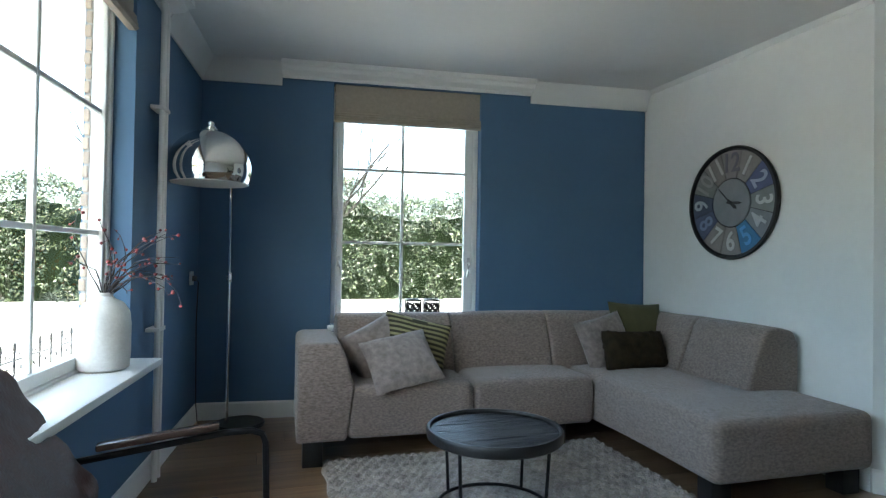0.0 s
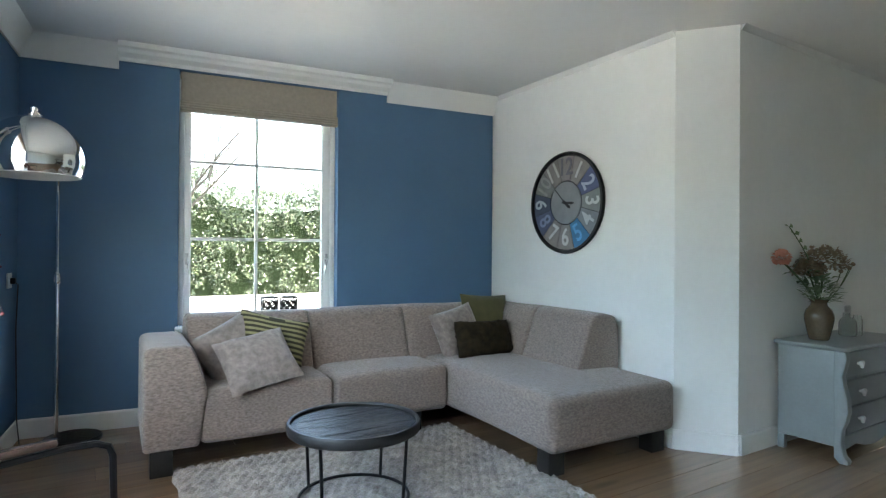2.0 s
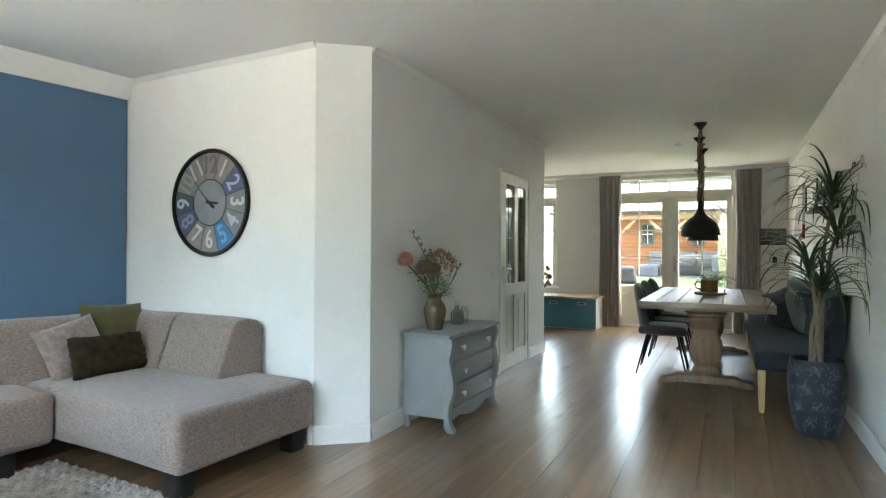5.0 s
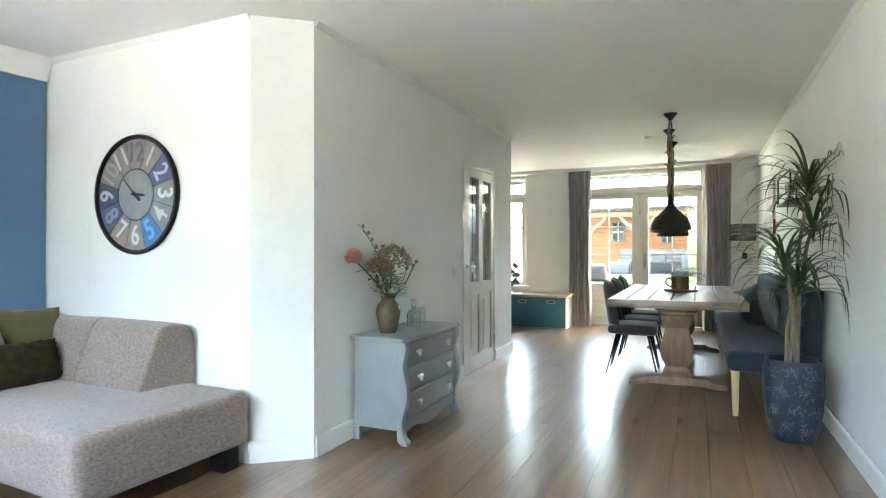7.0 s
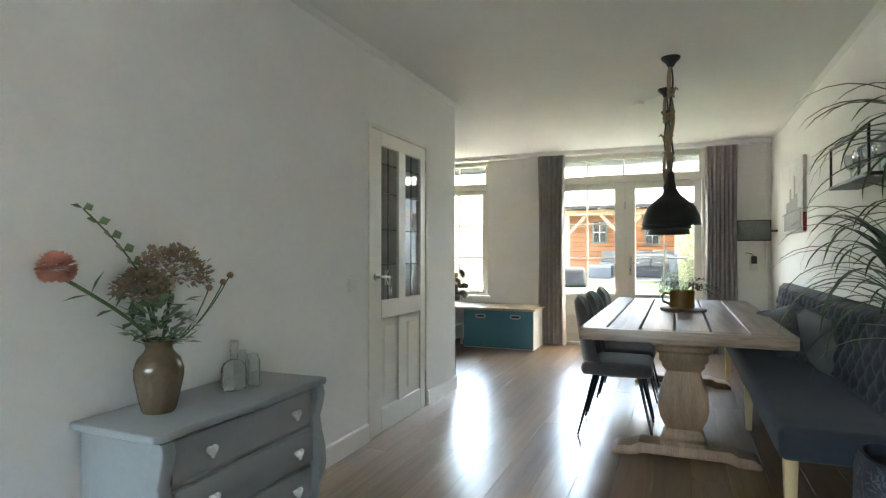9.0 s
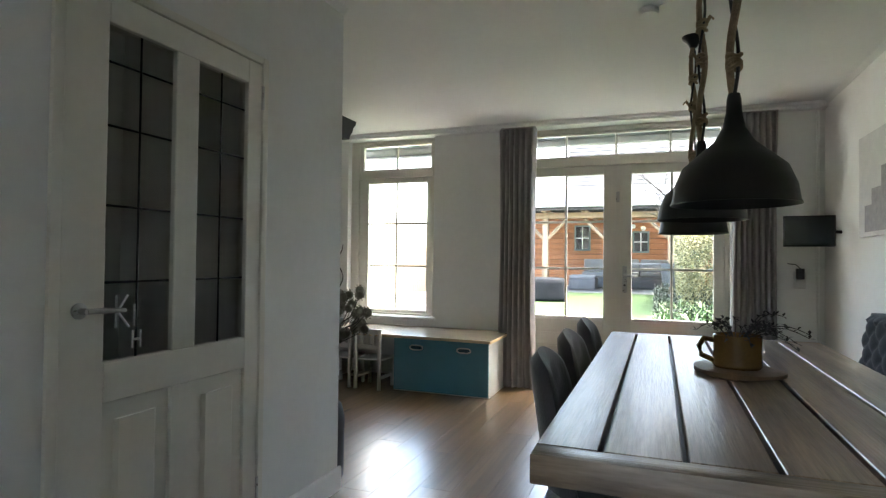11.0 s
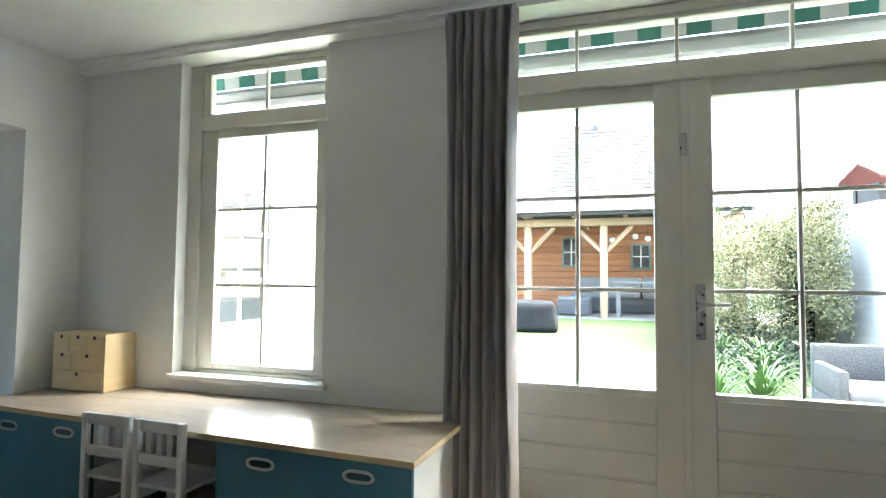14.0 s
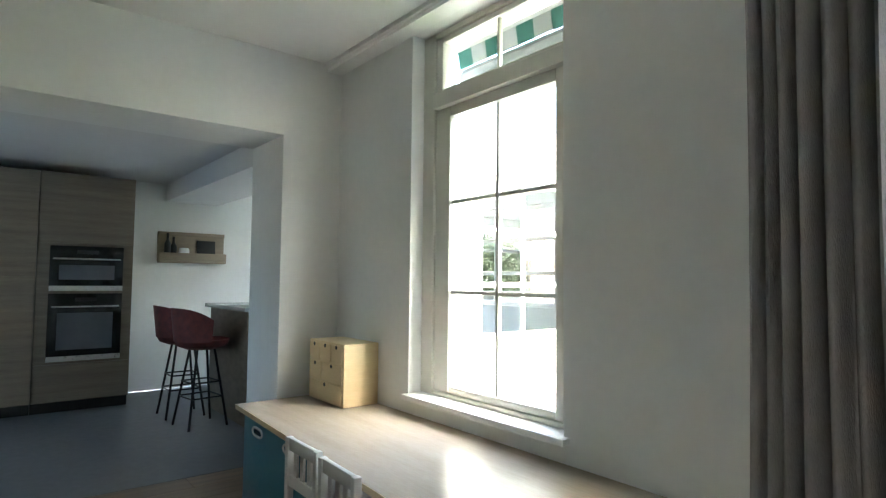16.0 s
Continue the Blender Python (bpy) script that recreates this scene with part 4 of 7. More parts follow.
part("plate", box(0.001, 0.014, -0.04, 0.04, -0.04, 0.05, 0.004), M_PLASTIC, sock)
part("plug", box(0.014, 0.04, -0.018, 0.018, -0.015, 0.022, 0.006), M_BLACKPLASTIC, sock)

# heating pipes by the side window
pipes = thing("heating_pipe", "white painted heating pipes standing on the wall", "pipe", m=ROOM)
for v in (1.10, 1.16):
    part("pipe", tube([(0.05, -v, 0.012), (0.05, -v, 1.2), (0.05, -v, 2.4), (0.03, -v + 0.02, 2.5)], 0.014, 10), M_TRIM, pipes)
for z in (0.77, 1.9):
    part("bracket", box(0.0, 0.066, -1.19, -1.07, z, z + 0.02, 0.003), M_TRIM, pipes)

# stone vase with berry twigs on the side sill
vase = thing("floor_vase", "tall white stone vase on the window sill", "vase", m=Matrix.Translation(room(-0.02, 1.68, 0.681)) @ Matrix.Scale(0.855, 4))
part("body", lathe([(0, 0), (0.10, 0), (0.115, 0.012), (0.12, 0.08), (0.12, 0.22), (0.113, 0.28), (0.085, 0.325), (0.045, 0.345), (0.035, 0.36), (0.04, 0.375), (0.033, 0.375), (0.03, 0.34), (0, 0.33)], 48), M_STONEVASE, vase)
twigs = thing("berry_twigs", "dark bare twigs with red berries standing in the vase", "twigs", m=Matrix.Translation(room(-0.02, 1.68, 0.681)) @ Matrix.Scale(0.9, 4))
rnd = random.Random(5)
for k in range(19):
    a, lean = rnd.uniform(-1.6, 2.4), rnd.uniform(0.2, 0.75)
    p = Vector((0.0, 0.0, 0.32))
    d = Vector((math.cos(a) * lean, math.sin(a) * lean, 1)).normalized()
    pts = [p.copy()]
    for s in range(7):
        d = (d + Vector((rnd.uniform(-0.34, 0.34), rnd.uniform(-0.34, 0.34), rnd.uniform(-0.42, 0.06)))).normalized()
        p = p + d * rnd.uniform(0.05, 0.075)
        pts.append(p.copy())
    bm = tube(pts, [0.0036 - 0.00035 * i for i in range(len(pts))], 5)
    part("twig", bm, M_TWIG, twigs)
    for q in pts[3:]:
        if rnd.random() < 0.75:
            b = bmesh.new()
            bmesh.ops.create_icosphere(b, subdivisions=1, radius=rnd.uniform(0.006, 0.010))
            off = Vector((rnd.uniform(-0.03, 0.03), rnd.uniform(-0.03, 0.03), rnd.uniform(-0.02, 0.02)))
            bmesh.ops.translate(b, vec=q + off, verts=b.verts)
            tube([q, q + off], 0.0015, 4, bm=b)
            part("berry", b, M_BERRY, twigs)

# leather armchair beside the side window
arm = thing("armchair", "dark brown leather lounge armchair with slim polished arms", "armchair", m=pose(-0.255, 1.80, 0, 0, 0, 3))
part("seat", fatbox(-0.12, 0.20, -0.28, 0.27, 0.26, 0.35, 0.04, 0.02, 6), M_LEATHER, arm)
bm = fatbox(-0.30, 0.28, -0.05, 0.05, 0.0, 0.49, 0.045, 0.0, 14)
for v in bm.verts:
    q = abs(math.sin(v.co.x * 26 + v.co.z * 26)) * abs(math.sin(v.co.x * 26 - v.co.z * 26))
    v.co.y *= 0.86 + 0.2 * q
bk = part("backrest", bm, M_LEATHER, arm, "padded brown leather backrest")
bk.matrix_basis = pose(-0.04, 0.0, 0.43, -34, 0, 90)
for y in (0.31, -0.32):
    part("frame", tube([(-0.15, y, 0.52), (-0.10, y, 0.535), (0.33, y, 0.585), (0.41, y, 0.585), (0.445, y, 0.57), (0.455, y, 0.54), (0.47, y, 0.012), (0.43, y, 0.01), (-0.24, y, 0.01)], 0.011, 8), M_BLACKMETAL, arm)
    bm = box(-0.04, 0.31, y - 0.022, y + 0.022, 0.565, 0.588, 0.008)
    for v in bm.verts:
        v.co.z += 0.012 + (v.co.x - 0.1) * 0.1
    part("arm_pad", bm, M_ARMWOOD, arm, "slim polished dark arm")

# lanterns on the front sill
lan = thing("lantern", "small black metal lantern on the window sill", "lantern", "sill lanterns", m=ROOM @ pose(1.53, -0.04, 0.661))
for z in (0.0, 0.17):
    part("band", ring(-0.055, 0.055, -0.055, 0.055, 0.01, 0.01, 0.01, 0.01, 0.0, 0.012, 0.001), M_BLACKMETAL, lan).matrix_basis = pose(0, 0, z + 0.012, 90, 0, 0)
for a, b in ((-1, -1), (-1, 1), (1, -1), (1, 1)):
    part("post", box(a * 0.05 - 0.005, a * 0.05 + 0.005, b * 0.05 - 0.005, b * 0.05 + 0.005, 0, 0.18), M_BLACKMETAL, lan, smooth=0)
for rot in (0, 90, 180, 270):
    bm = bmesh.new()
    for i in range(2):
        for j in range(3):
            c = Vector((-0.022 + 0.044 * i, -0.05, 0.04 + 0.05 * j))
            tube([c + Vector((0.019 * math.cos(t), 0, 0.021 * math.sin(t))) for t in [2 * math.pi * k / 12 for k in range(13)]], 0.0075, 5, bm=bm, cap=False)
    part("fretwork", bm, M_BLACKMETAL, lan).matrix_basis = pose(0, 0, 0, 0, 0, rot)
copy_thing(lan, ROOM @ pose(1.67, -0.04, 0.661))

# wall clock
# local x to the right on the wall, y up, z out of the wall
CL = Matrix.Translation((3.184, 3.165, 1.567)) @ Matrix.Rotation(radians(-0.8), 4, "Z") @ Matrix.Scale(0.975, 4) @ Matrix(((0, 0, -1, 0), (-1, 0, 0, 0), (0, 1, 0, 0), (0, 0, 0, 1)))
clock = thing("wall_clock", "large round vintage clock with coloured number plates", "clock", m=CL)
part("backplate", lathe([(0, 0.001), (0.372, 0.001), (0.372, 0.012), (0, 0.012)], 64), M_BLACKMETAL, clock)
part("rim", lathe([(0.362, 0.002), (0.386, 0.002), (0.392, 0.02), (0.386, 0.036), (0.37, 0.036), (0.362, 0.02)], 64), M_BLACKMETAL, clock, "black metal rim")
PLATES = [(0.25, 0.235, 0.225), (0.09, 0.11, 0.23), (0.22, 0.235, 0.23), (0.21, 0.225, 0.25), (0.05, 0.20, 0.42), (0.27, 0.245, 0.23), (0.26, 0.235, 0.22), (0.075, 0.095, 0.17), (0.05, 0.065, 0.11), (0.19, 0.2, 0.19), (0.22, 0.20, 0.19), (0.25, 0.225, 0.23)]
NUMCOL = [(0.55, 0.55, 0.54), (0.42, 0.45, 0.6), (0.6, 0.62, 0.6), (0.5, 0.52, 0.55), (0.12, 0.38, 0.75), (0.62, 0.6, 0.57), (0.58, 0.56, 0.54), (0.2, 0.24, 0.38), (0.42, 0.46, 0.5), (0.28, 0.28, 0.27), (0.5, 0.48, 0.45), (0.14, 0.13, 0.16)]
for hnum in range(1, 13):
    mid = radians(90 - 30 * hnum)
    bm = bmesh.new()
    n = 8
    lo = [(0.172, mid + radians(-14.2 + 28.4 * i / n)) for i in range(n + 1)]
    hi = [(0.36, mid + radians(-14.6 + 29.2 * i / n)) for i in range(n + 1)]
    prism([(r * math.cos(a), r * math.sin(a)) for r, a in lo] + [(r * math.cos(a), r * math.sin(a)) for r, a in hi[::-1]], 0.012, 0.019, bm=bm)
    mp = mat("clock_plate_paint", PLATES[hnum - 1], tuple(c * 0.7 for c in PLATES[hnum - 1]), 0.6, scale=14, bump=0.1)
    pl = part("number_plate", bm, mp, clock, smooth=0)
    cu = bpy.data.curves.new("numeral", "FONT")
    cu.body, cu.size, cu.extrude, cu.align_x, cu.align_y = str(hnum), 0.185, 0.0015, "CENTER", "CENTER"
    cu.offset = 0.003
    cu.materials.append(mat("clock_number_paint", NUMCOL[hnum - 1], tuple(c * 0.8 for c in NUMCOL[hnum - 1]), 0.6, scale=20, bump=0))
    num = new("numeral", cu)
    num.parent = pl
    turn = -30 * hnum + (180 if 4 <= hnum <= 8 else 0)
    num.matrix_basis = pose(0.27 * math.cos(mid), 0.27 * math.sin(mid), 0.021, 0, 0, turn) @ Matrix.Diagonal((0.85, 1, 1, 1))
part("centre_disc", lathe([(0, 0.012), (0.163, 0.012), (0.163, 0.02), (0, 0.02)], 48), M_DIAL, clock)
for a, l, w in ((90 - 95, 0.105, 0.010), (90 - 130, 0.07, 0.012), (90 + 45, 0.15, 0.003)):
    bm = prism([(-0.03, -w * 0.6), (l * 0.7, -w), (l, 0), (l * 0.7, w), (-0.03, w * 0.6)], 0.022, 0.026)
    part("hand", bm, M_BLACKMETAL, clock, smooth=0).matrix_basis = pose(0, 0, 0.001 if l < 0.1 else 0.005, 0, 0, a)
part("hub", lathe([(0, 0.02), (0.012, 0.02), (0.012, 0.034), (0, 0.036)], 20), M_BLACKMETAL, clock)


# ---- chest of drawers and what stands on it ----
chest = thing("chest_of_drawers", "grey painted bombe chest with three drawers and white knobs", "chest of drawers", m=Matrix.Translation((0, 0, 0)))
CX0, CX1, CYF, CYB = 3.775, 4.60, 1.575, 1.93
bm = prism([(CX0 - 0.035, 1.94), (CX0 - 0.045, 1.55), (CX0 - 0.01, 1.53), (CX0 + 0.12, 1.545), ((CX0 + CX1) / 2, 1.52), (CX1 - 0.12, 1.545), (CX1 + 0.01, 1.53), (CX1 + 0.045, 1.55), (CX1 + 0.035, 1.94)], 0.642, 0.668)
bmesh.ops.bevel(bm, geom=bm.edges[:], offset=0.008, segments=3, affect="EDGES", profile=0.5)
part("top", bm, M_CHEST, chest, smooth=40)
part("body", box(CX0, CX1, CYF + 0.012, CYB, 0.085, 0.641, 0.004), M_CHEST, chest)


def stile(x):
    """A serpentine front corner that runs down into a scrolled foot."""
    prof = [(0.0, 0.64), (-0.028, 0.635), (-0.036, 0.60), (-0.026, 0.55), (-0.012, 0.50), (-0.022, 0.44), (-0.04, 0.37), (-0.044, 0.30), (-0.03, 0.235), (-0.012, 0.19), (-0.006, 0.12), (-0.02, 0.05), (-0.045, 0.022), (-0.04, 0.001), (0.0, 0.001), (0.03, 0.03), (0.03, 0.12), (0.03, 0.64)]
    bm = prism([(CYF + a, b) for a, b in prof], x - 0.026, x + 0.026, axis="x")
    bmesh.ops.bevel(bm, geom=[e for e in bm.edges if abs(e.verts[0].co.x - e.verts[1].co.x) < 1e-4], offset=0.006, segments=2, affect="EDGES", profile=0.5)
    return bm


def heart_knob():
    """A short neck with a plump heart on it, facing local z, its tip towards -y."""
    bm = lathe([(0, 0), (0.008, 0), (0.008, 0.014), (0, 0.014)], 12)
    loop = []
    for k in range(24):
        a = 2 * math.pi * k / 24
        loop.append((0.00155 * 16 * math.sin(a) ** 3, 0.00155 * (13 * math.cos(a) - 5 * math.cos(2 * a) - 2 * math.cos(3 * a) - math.cos(4 * a))))
    rings = [[bm.verts.new((x * q, y * q, z)) for x, y in loop] for q, z in ((0.7, 0.012), (0.95, 0.016), (1.0, 0.022), (0.9, 0.029), (0.6, 0.033))]
    for p, q in zip(rings, rings[1:]):
        for k in range(24):
            bm.faces.new((p[k], p[(k + 1) % 24], q[(k + 1) % 24], q[k]))
    bm.faces.new(rings[0])
    bm.faces.new(rings[-1])
    bmesh.ops.recalc_face_normals(bm, faces=bm.faces[:])
    return bm


for x in (CX0 + 0.006, CX1 - 0.006):
    part("corner_post", stile(x), M_CHEST, chest, smooth=50)
    part("leg", box(x - 0.022, x + 0.022, CYB - 0.05, CYB - 0.006, 0.001, 0.086, 0.008), M_CHEST, chest)
for i, (z0, z1, out) in enumerate(((0.485, 0.625, 0.0), (0.325, 0.465, -0.012), (0.165, 0.305, -0.006))):
    bm = box(CX0 + 0.045, CX1 - 0.045, CYF - 0.006 + out, CYF + 0.011, z0, z1, 0.005)
    dr = part("drawer", bm, M_CHEST, chest)
    for x in (CX0 + 0.19, CX1 - 0.17):
        kn = part("knob", heart_knob(), M_KNOB, dr, "white ceramic heart knob", smooth=60)
        kn.matrix_basis = pose(x, CYF - 0.006 + out, (z0 + z1) / 2, 90, 0, 0)
part("apron", prism([(CX0 + 0.03, 0.15), (CX0 + 0.03, 0.07), (CX0 + 0.18, 0.085), (CX0 + 0.30, 0.055), ((CX0 + CX1) / 2, 0.045), (CX1 - 0.30, 0.055), (CX1 - 0.18, 0.085), (CX1 - 0.03, 0.07), (CX1 - 0.03, 0.15)], CYF - 0.004, CYF + 0.011, axis="y"), M_CHEST, chest, smooth=0)

VASE = Matrix.Translation((3.945, 1.77, 0.669))
vs = thing("flower_vase", "glossy taupe ceramic vase on the grey chest", "vase", m=VASE)
part("body", lathe([(0, 0), (0.05, 0), (0.056, 0.008), (0.066, 0.05), (0.08, 0.12), (0.081, 0.15), (0.07, 0.185), (0.047, 0.21), (0.043, 0.225), (0.052, 0.245), (0.06, 0.25), (0.052, 0.247), (0.04, 0.22), (0.03, 0.1), (0, 0.05)], 40), M_VASE, vs)
bq = thing("bouquet", "mixed bouquet with coral protea, dried hydrangea and eucalyptus", "flowers", m=VASE)
rnd = random.Random(11)


def leafblade(bm, p, d, l, w, up=Vector((0, 0, 1))):
    """One pointed leaf, folded a little along its middle."""
    d = d.normalized()
    s = d.cross(up)
    s = s.normalized() if s.length > 1e-3 else Vector((1, 0, 0))
    nrm = s.cross(d)
    a, b, c, e = p, p + d * l * 0.5 + s * w / 2 + nrm * w * 0.15, p + d * l, p + d * l * 0.5 - s * w / 2 + nrm * w * 0.15
    mid = p + d * l * 0.5
    v = [bm.verts.new(q) for q in (a, b, c, e, mid)]
    bm.faces.new((v[0], v[1], v[4]))
    bm.faces.new((v[1], v[2], v[4]))
    bm.faces.new((v[2], v[3], v[4]))
    bm.faces.new((v[3], v[0], v[4]))


def curve(p0, p1, sag, n=6):
    p0, p1 = Vector(p0), Vector(p1)
    return [p0.lerp(p1, i / n) + Vector(sag) * math.sin(math.pi * i / n) for i in range(n + 1)]


# coral protea
pts = curve((0, 0, 0.2), (-0.30, 0.06, 0.475), (0.07, 0, -0.02))
part("stem", tube(pts, 0.006, 6), M_STEM, bq)
bm = bmesh.new()
for k in range(260):
    a, t = rnd.uniform(0, 2 * math.pi), rnd.uniform(0, 1) ** 0.5 * 2.6
    d = Vector((math.sin(t) * math.cos(a), math.sin(t) * math.sin(a), math.cos(t) * 0.9 + 0.15))
    leafblade(bm, Vector((-0.315, 0.065, 0.50)) + d * 0.034, d, 0.026, 0.034)
part("protea_bloom", bm, M_PINK, bq, "coral pink bloom")
for i in range(2, 6):
    for sgn in (-1, 1):
        bm = bmesh.new()
        leafblade(bm, pts[i], Vector((-0.3 + 0.4 * sgn, rnd.uniform(-0.6, 0.2), 0.25 * sgn + 0.1)), 0.085, 0.03)
        part("leaf", bm, M_STEM, bq)
# tall eucalyptus spray
pts = curve((0, 0, 0.2), (-0.235, 0.06, 0.69), (0.07, 0, 0.02), 10)
part("stem", tube(pts, 0.003, 6), M_STEM, bq)
for i in range(3, 11):
    for sgn in (-1, 1):
        bm = bmesh.new()
        leafblade(bm, pts[i], Vector((sgn, rnd.uniform(-0.5, 0.5), 0.35)), 0.066 - 0.003 * i, 0.05 - 0.002 * i, Vector((0.6, -0.7, 0.4)))
        part("leaf", bm, M_EUCA, bq)
# hydrangea head
for c, r in (((0.05, 0.0, 0.47), 0.13), ((-0.03, 0.05, 0.42), 0.085)):
    part("stem", tube(curve((0, 0, 0.2), c, (0.01, 0, 0)), 0.005, 6), M_STEM, bq)
    bm = bmesh.new()
    for k in range(520):
        a, t = rnd.uniform(0, 2 * math.pi), math.acos(rnd.uniform(-0.35, 1))
        d = Vector((math.sin(t) * math.cos(a), math.sin(t) * math.sin(a), math.cos(t) * 0.75))
        p = Vector(c) + d * r * rnd.uniform(0.7, 1.05)
        leafblade(bm, p, Vector((rnd.uniform(-1, 1), rnd.uniform(-1, 1), rnd.uniform(-1, 1))) + d, 0.026, 0.022)
    part("hydrangea_bloom", bm, M_DRYFLOWER, bq, "dried brown hydrangea")
# foliage, white flowers and seed heads
bm = bmesh.new()
for k in range(150):
    a, e = rnd.uniform(0, 2 * math.pi), rnd.uniform(0.2, 1.3)
    p = Vector((0, 0, 0.235)) + Vector((math.cos(a), math.sin(a), 0)) * rnd.uniform(0.01, 0.09) + Vector((0, 0, rnd.uniform(0, 0.16)))
    leafblade(bm, p, Vector((math.cos(a), math.sin(a), e * rnd.uniform(-0.3, 1))), rnd.uniform(0.04, 0.075), rnd.uniform(0.02, 0.035))
part("foliage", bm, M_EUCA, bq)
for c in ((0.09, -0.05, 0.31), (0.12, -0.03, 0.29), (-0.06, -0.05, 0.27), (0.06, -0.07, 0.33)):
    bm = bmesh.new()
    for k in range(22):
        leafblade(bm, Vector(c), Vector((rnd.uniform(-1, 1), rnd.uniform(-1, 1), rnd.uniform(-0.2, 1))), 0.028, 0.014)
    part("white_bloom", bm, M_WHITEFLOWER, bq, "small white blossom")
for c in ((0.23, -0.07, 0.44), (0.19, -0.04, 0.42), (0.255, -0.08, 0.465)):
    part("stem", tube(curve((0, 0, 0.2), c, (0.02, 0, -0.03)), 0.0025, 5), M_STEM, bq)
    bm = bmesh.new()
    bmesh.ops.create_icosphere(bm, subdivisions=2, radius=0.013)
    for v in bm.verts:
        v.co *= 1 + 0.25 * noise.noise(v.co * 200)
    bmesh.ops.translate(bm, vec=c, verts=bm.verts)
    part("seed_head", bm, M_DRYFLOWER, bq)

for x, y, prof, nm, lab in ((4.30, 1.76, [(0, 0), (0.045, 0), (0.05, 0.01), (0.05, 0.085), (0.04, 0.105), (0.016, 0.12), (0.014, 0.15), (0.012, 0.15), (0.012, 0.118), (0.045, 0.08), (0.045, 0.012), (0, 0.01)], "glass_bottle", "clear square-shouldered glass bottle with a metal stopper"),
                            (4.385, 1.74, [(0, 0), (0.026, 0), (0.03, 0.008), (0.03, 0.1), (0.024, 0.115), (0.022, 0.13), (0.02, 0.13), (0.022, 0.112), (0.026, 0.1), (0.026, 0.01), (0, 0.008)], "glass_bottle", "small clear glass jar bottle"),
                            (4.40, 1.81, [(0, 0), (0.028, 0), (0.032, 0.008), (0.032, 0.09), (0.02, 0.11), (0.018, 0.14), (0.016, 0.14), (0.017, 0.108), (0.028, 0.09), (0.028, 0.01), (0, 0.008)], "glass_bottle", "narrow clear glass bottle")):
    b = thing(nm, lab, "bottle", "bottles on the chest", m=Matrix.Translation((x, y, 0.669)))
    part("body", lathe(prof, 24), M_BOTTLE, b)
    if x == 4.30:
        part("stopper", lathe([(0, 0.145), (0.013, 0.145), (0.018, 0.152), (0.018, 0.19), (0.012, 0.196), (0, 0.197)], 16), M_STEEL, b, "dull metal stopper")
sw = thing("light_switch", "white square light switch on the wall", "switch", m=Matrix.Translation((5.525, 1.954, 1.02)))
part("plate", box(-0.042, 0.042, -0.009, 0, -0.042, 0.042, 0.004), M_PLASTIC, sw)
part("rocker", box(-0.028, 0.028, -0.013, -0.009, -0.028, 0.028, 0.003), M_PLASTIC, sw)

# ---- dining table and seats ----
TX0, TX1, TY0, TY1 = 5.945, 8.44, -0.49, 0.645
table = thing("dining_table", "long weathered wood trestle table with plank top", "dining table")
GAPS = [TY0, -0.265, -0.075, 0.115, 0.305, 0.492, TY1]
for i in range(6):
    y0, y1 = GAPS[i] + (0.007 if i else 0), GAPS[i + 1] - (0.007 if i < 5 else 0)
    part("top_plank", box(TX0 + 0.08, TX1 - 0.08, y0, y1, 0.733, 0.775 + 0.0008 * (i % 2), 0.003, 1), M_TABLE, table)
for x0, x1 in ((TX0, TX0 + 0.079), (TX1 - 0.079, TX1)):
    part("end_board", box(TY0, TY1, -x1, -x0, 0.705, 0.775, 0.004), M_TABLE, table).matrix_basis = pose(0, 0, 0, 0, 0, 90)
for y0, y1 in ((TY0 + 0.001, TY0 + 0.05), (TY1 - 0.05, TY1 - 0.001)):
    part("side_rail", box(TX0 + 0.08, TX1 - 0.08, y0, y1, 0.705, 0.7325, 0.003, 1), M_TABLE, table)
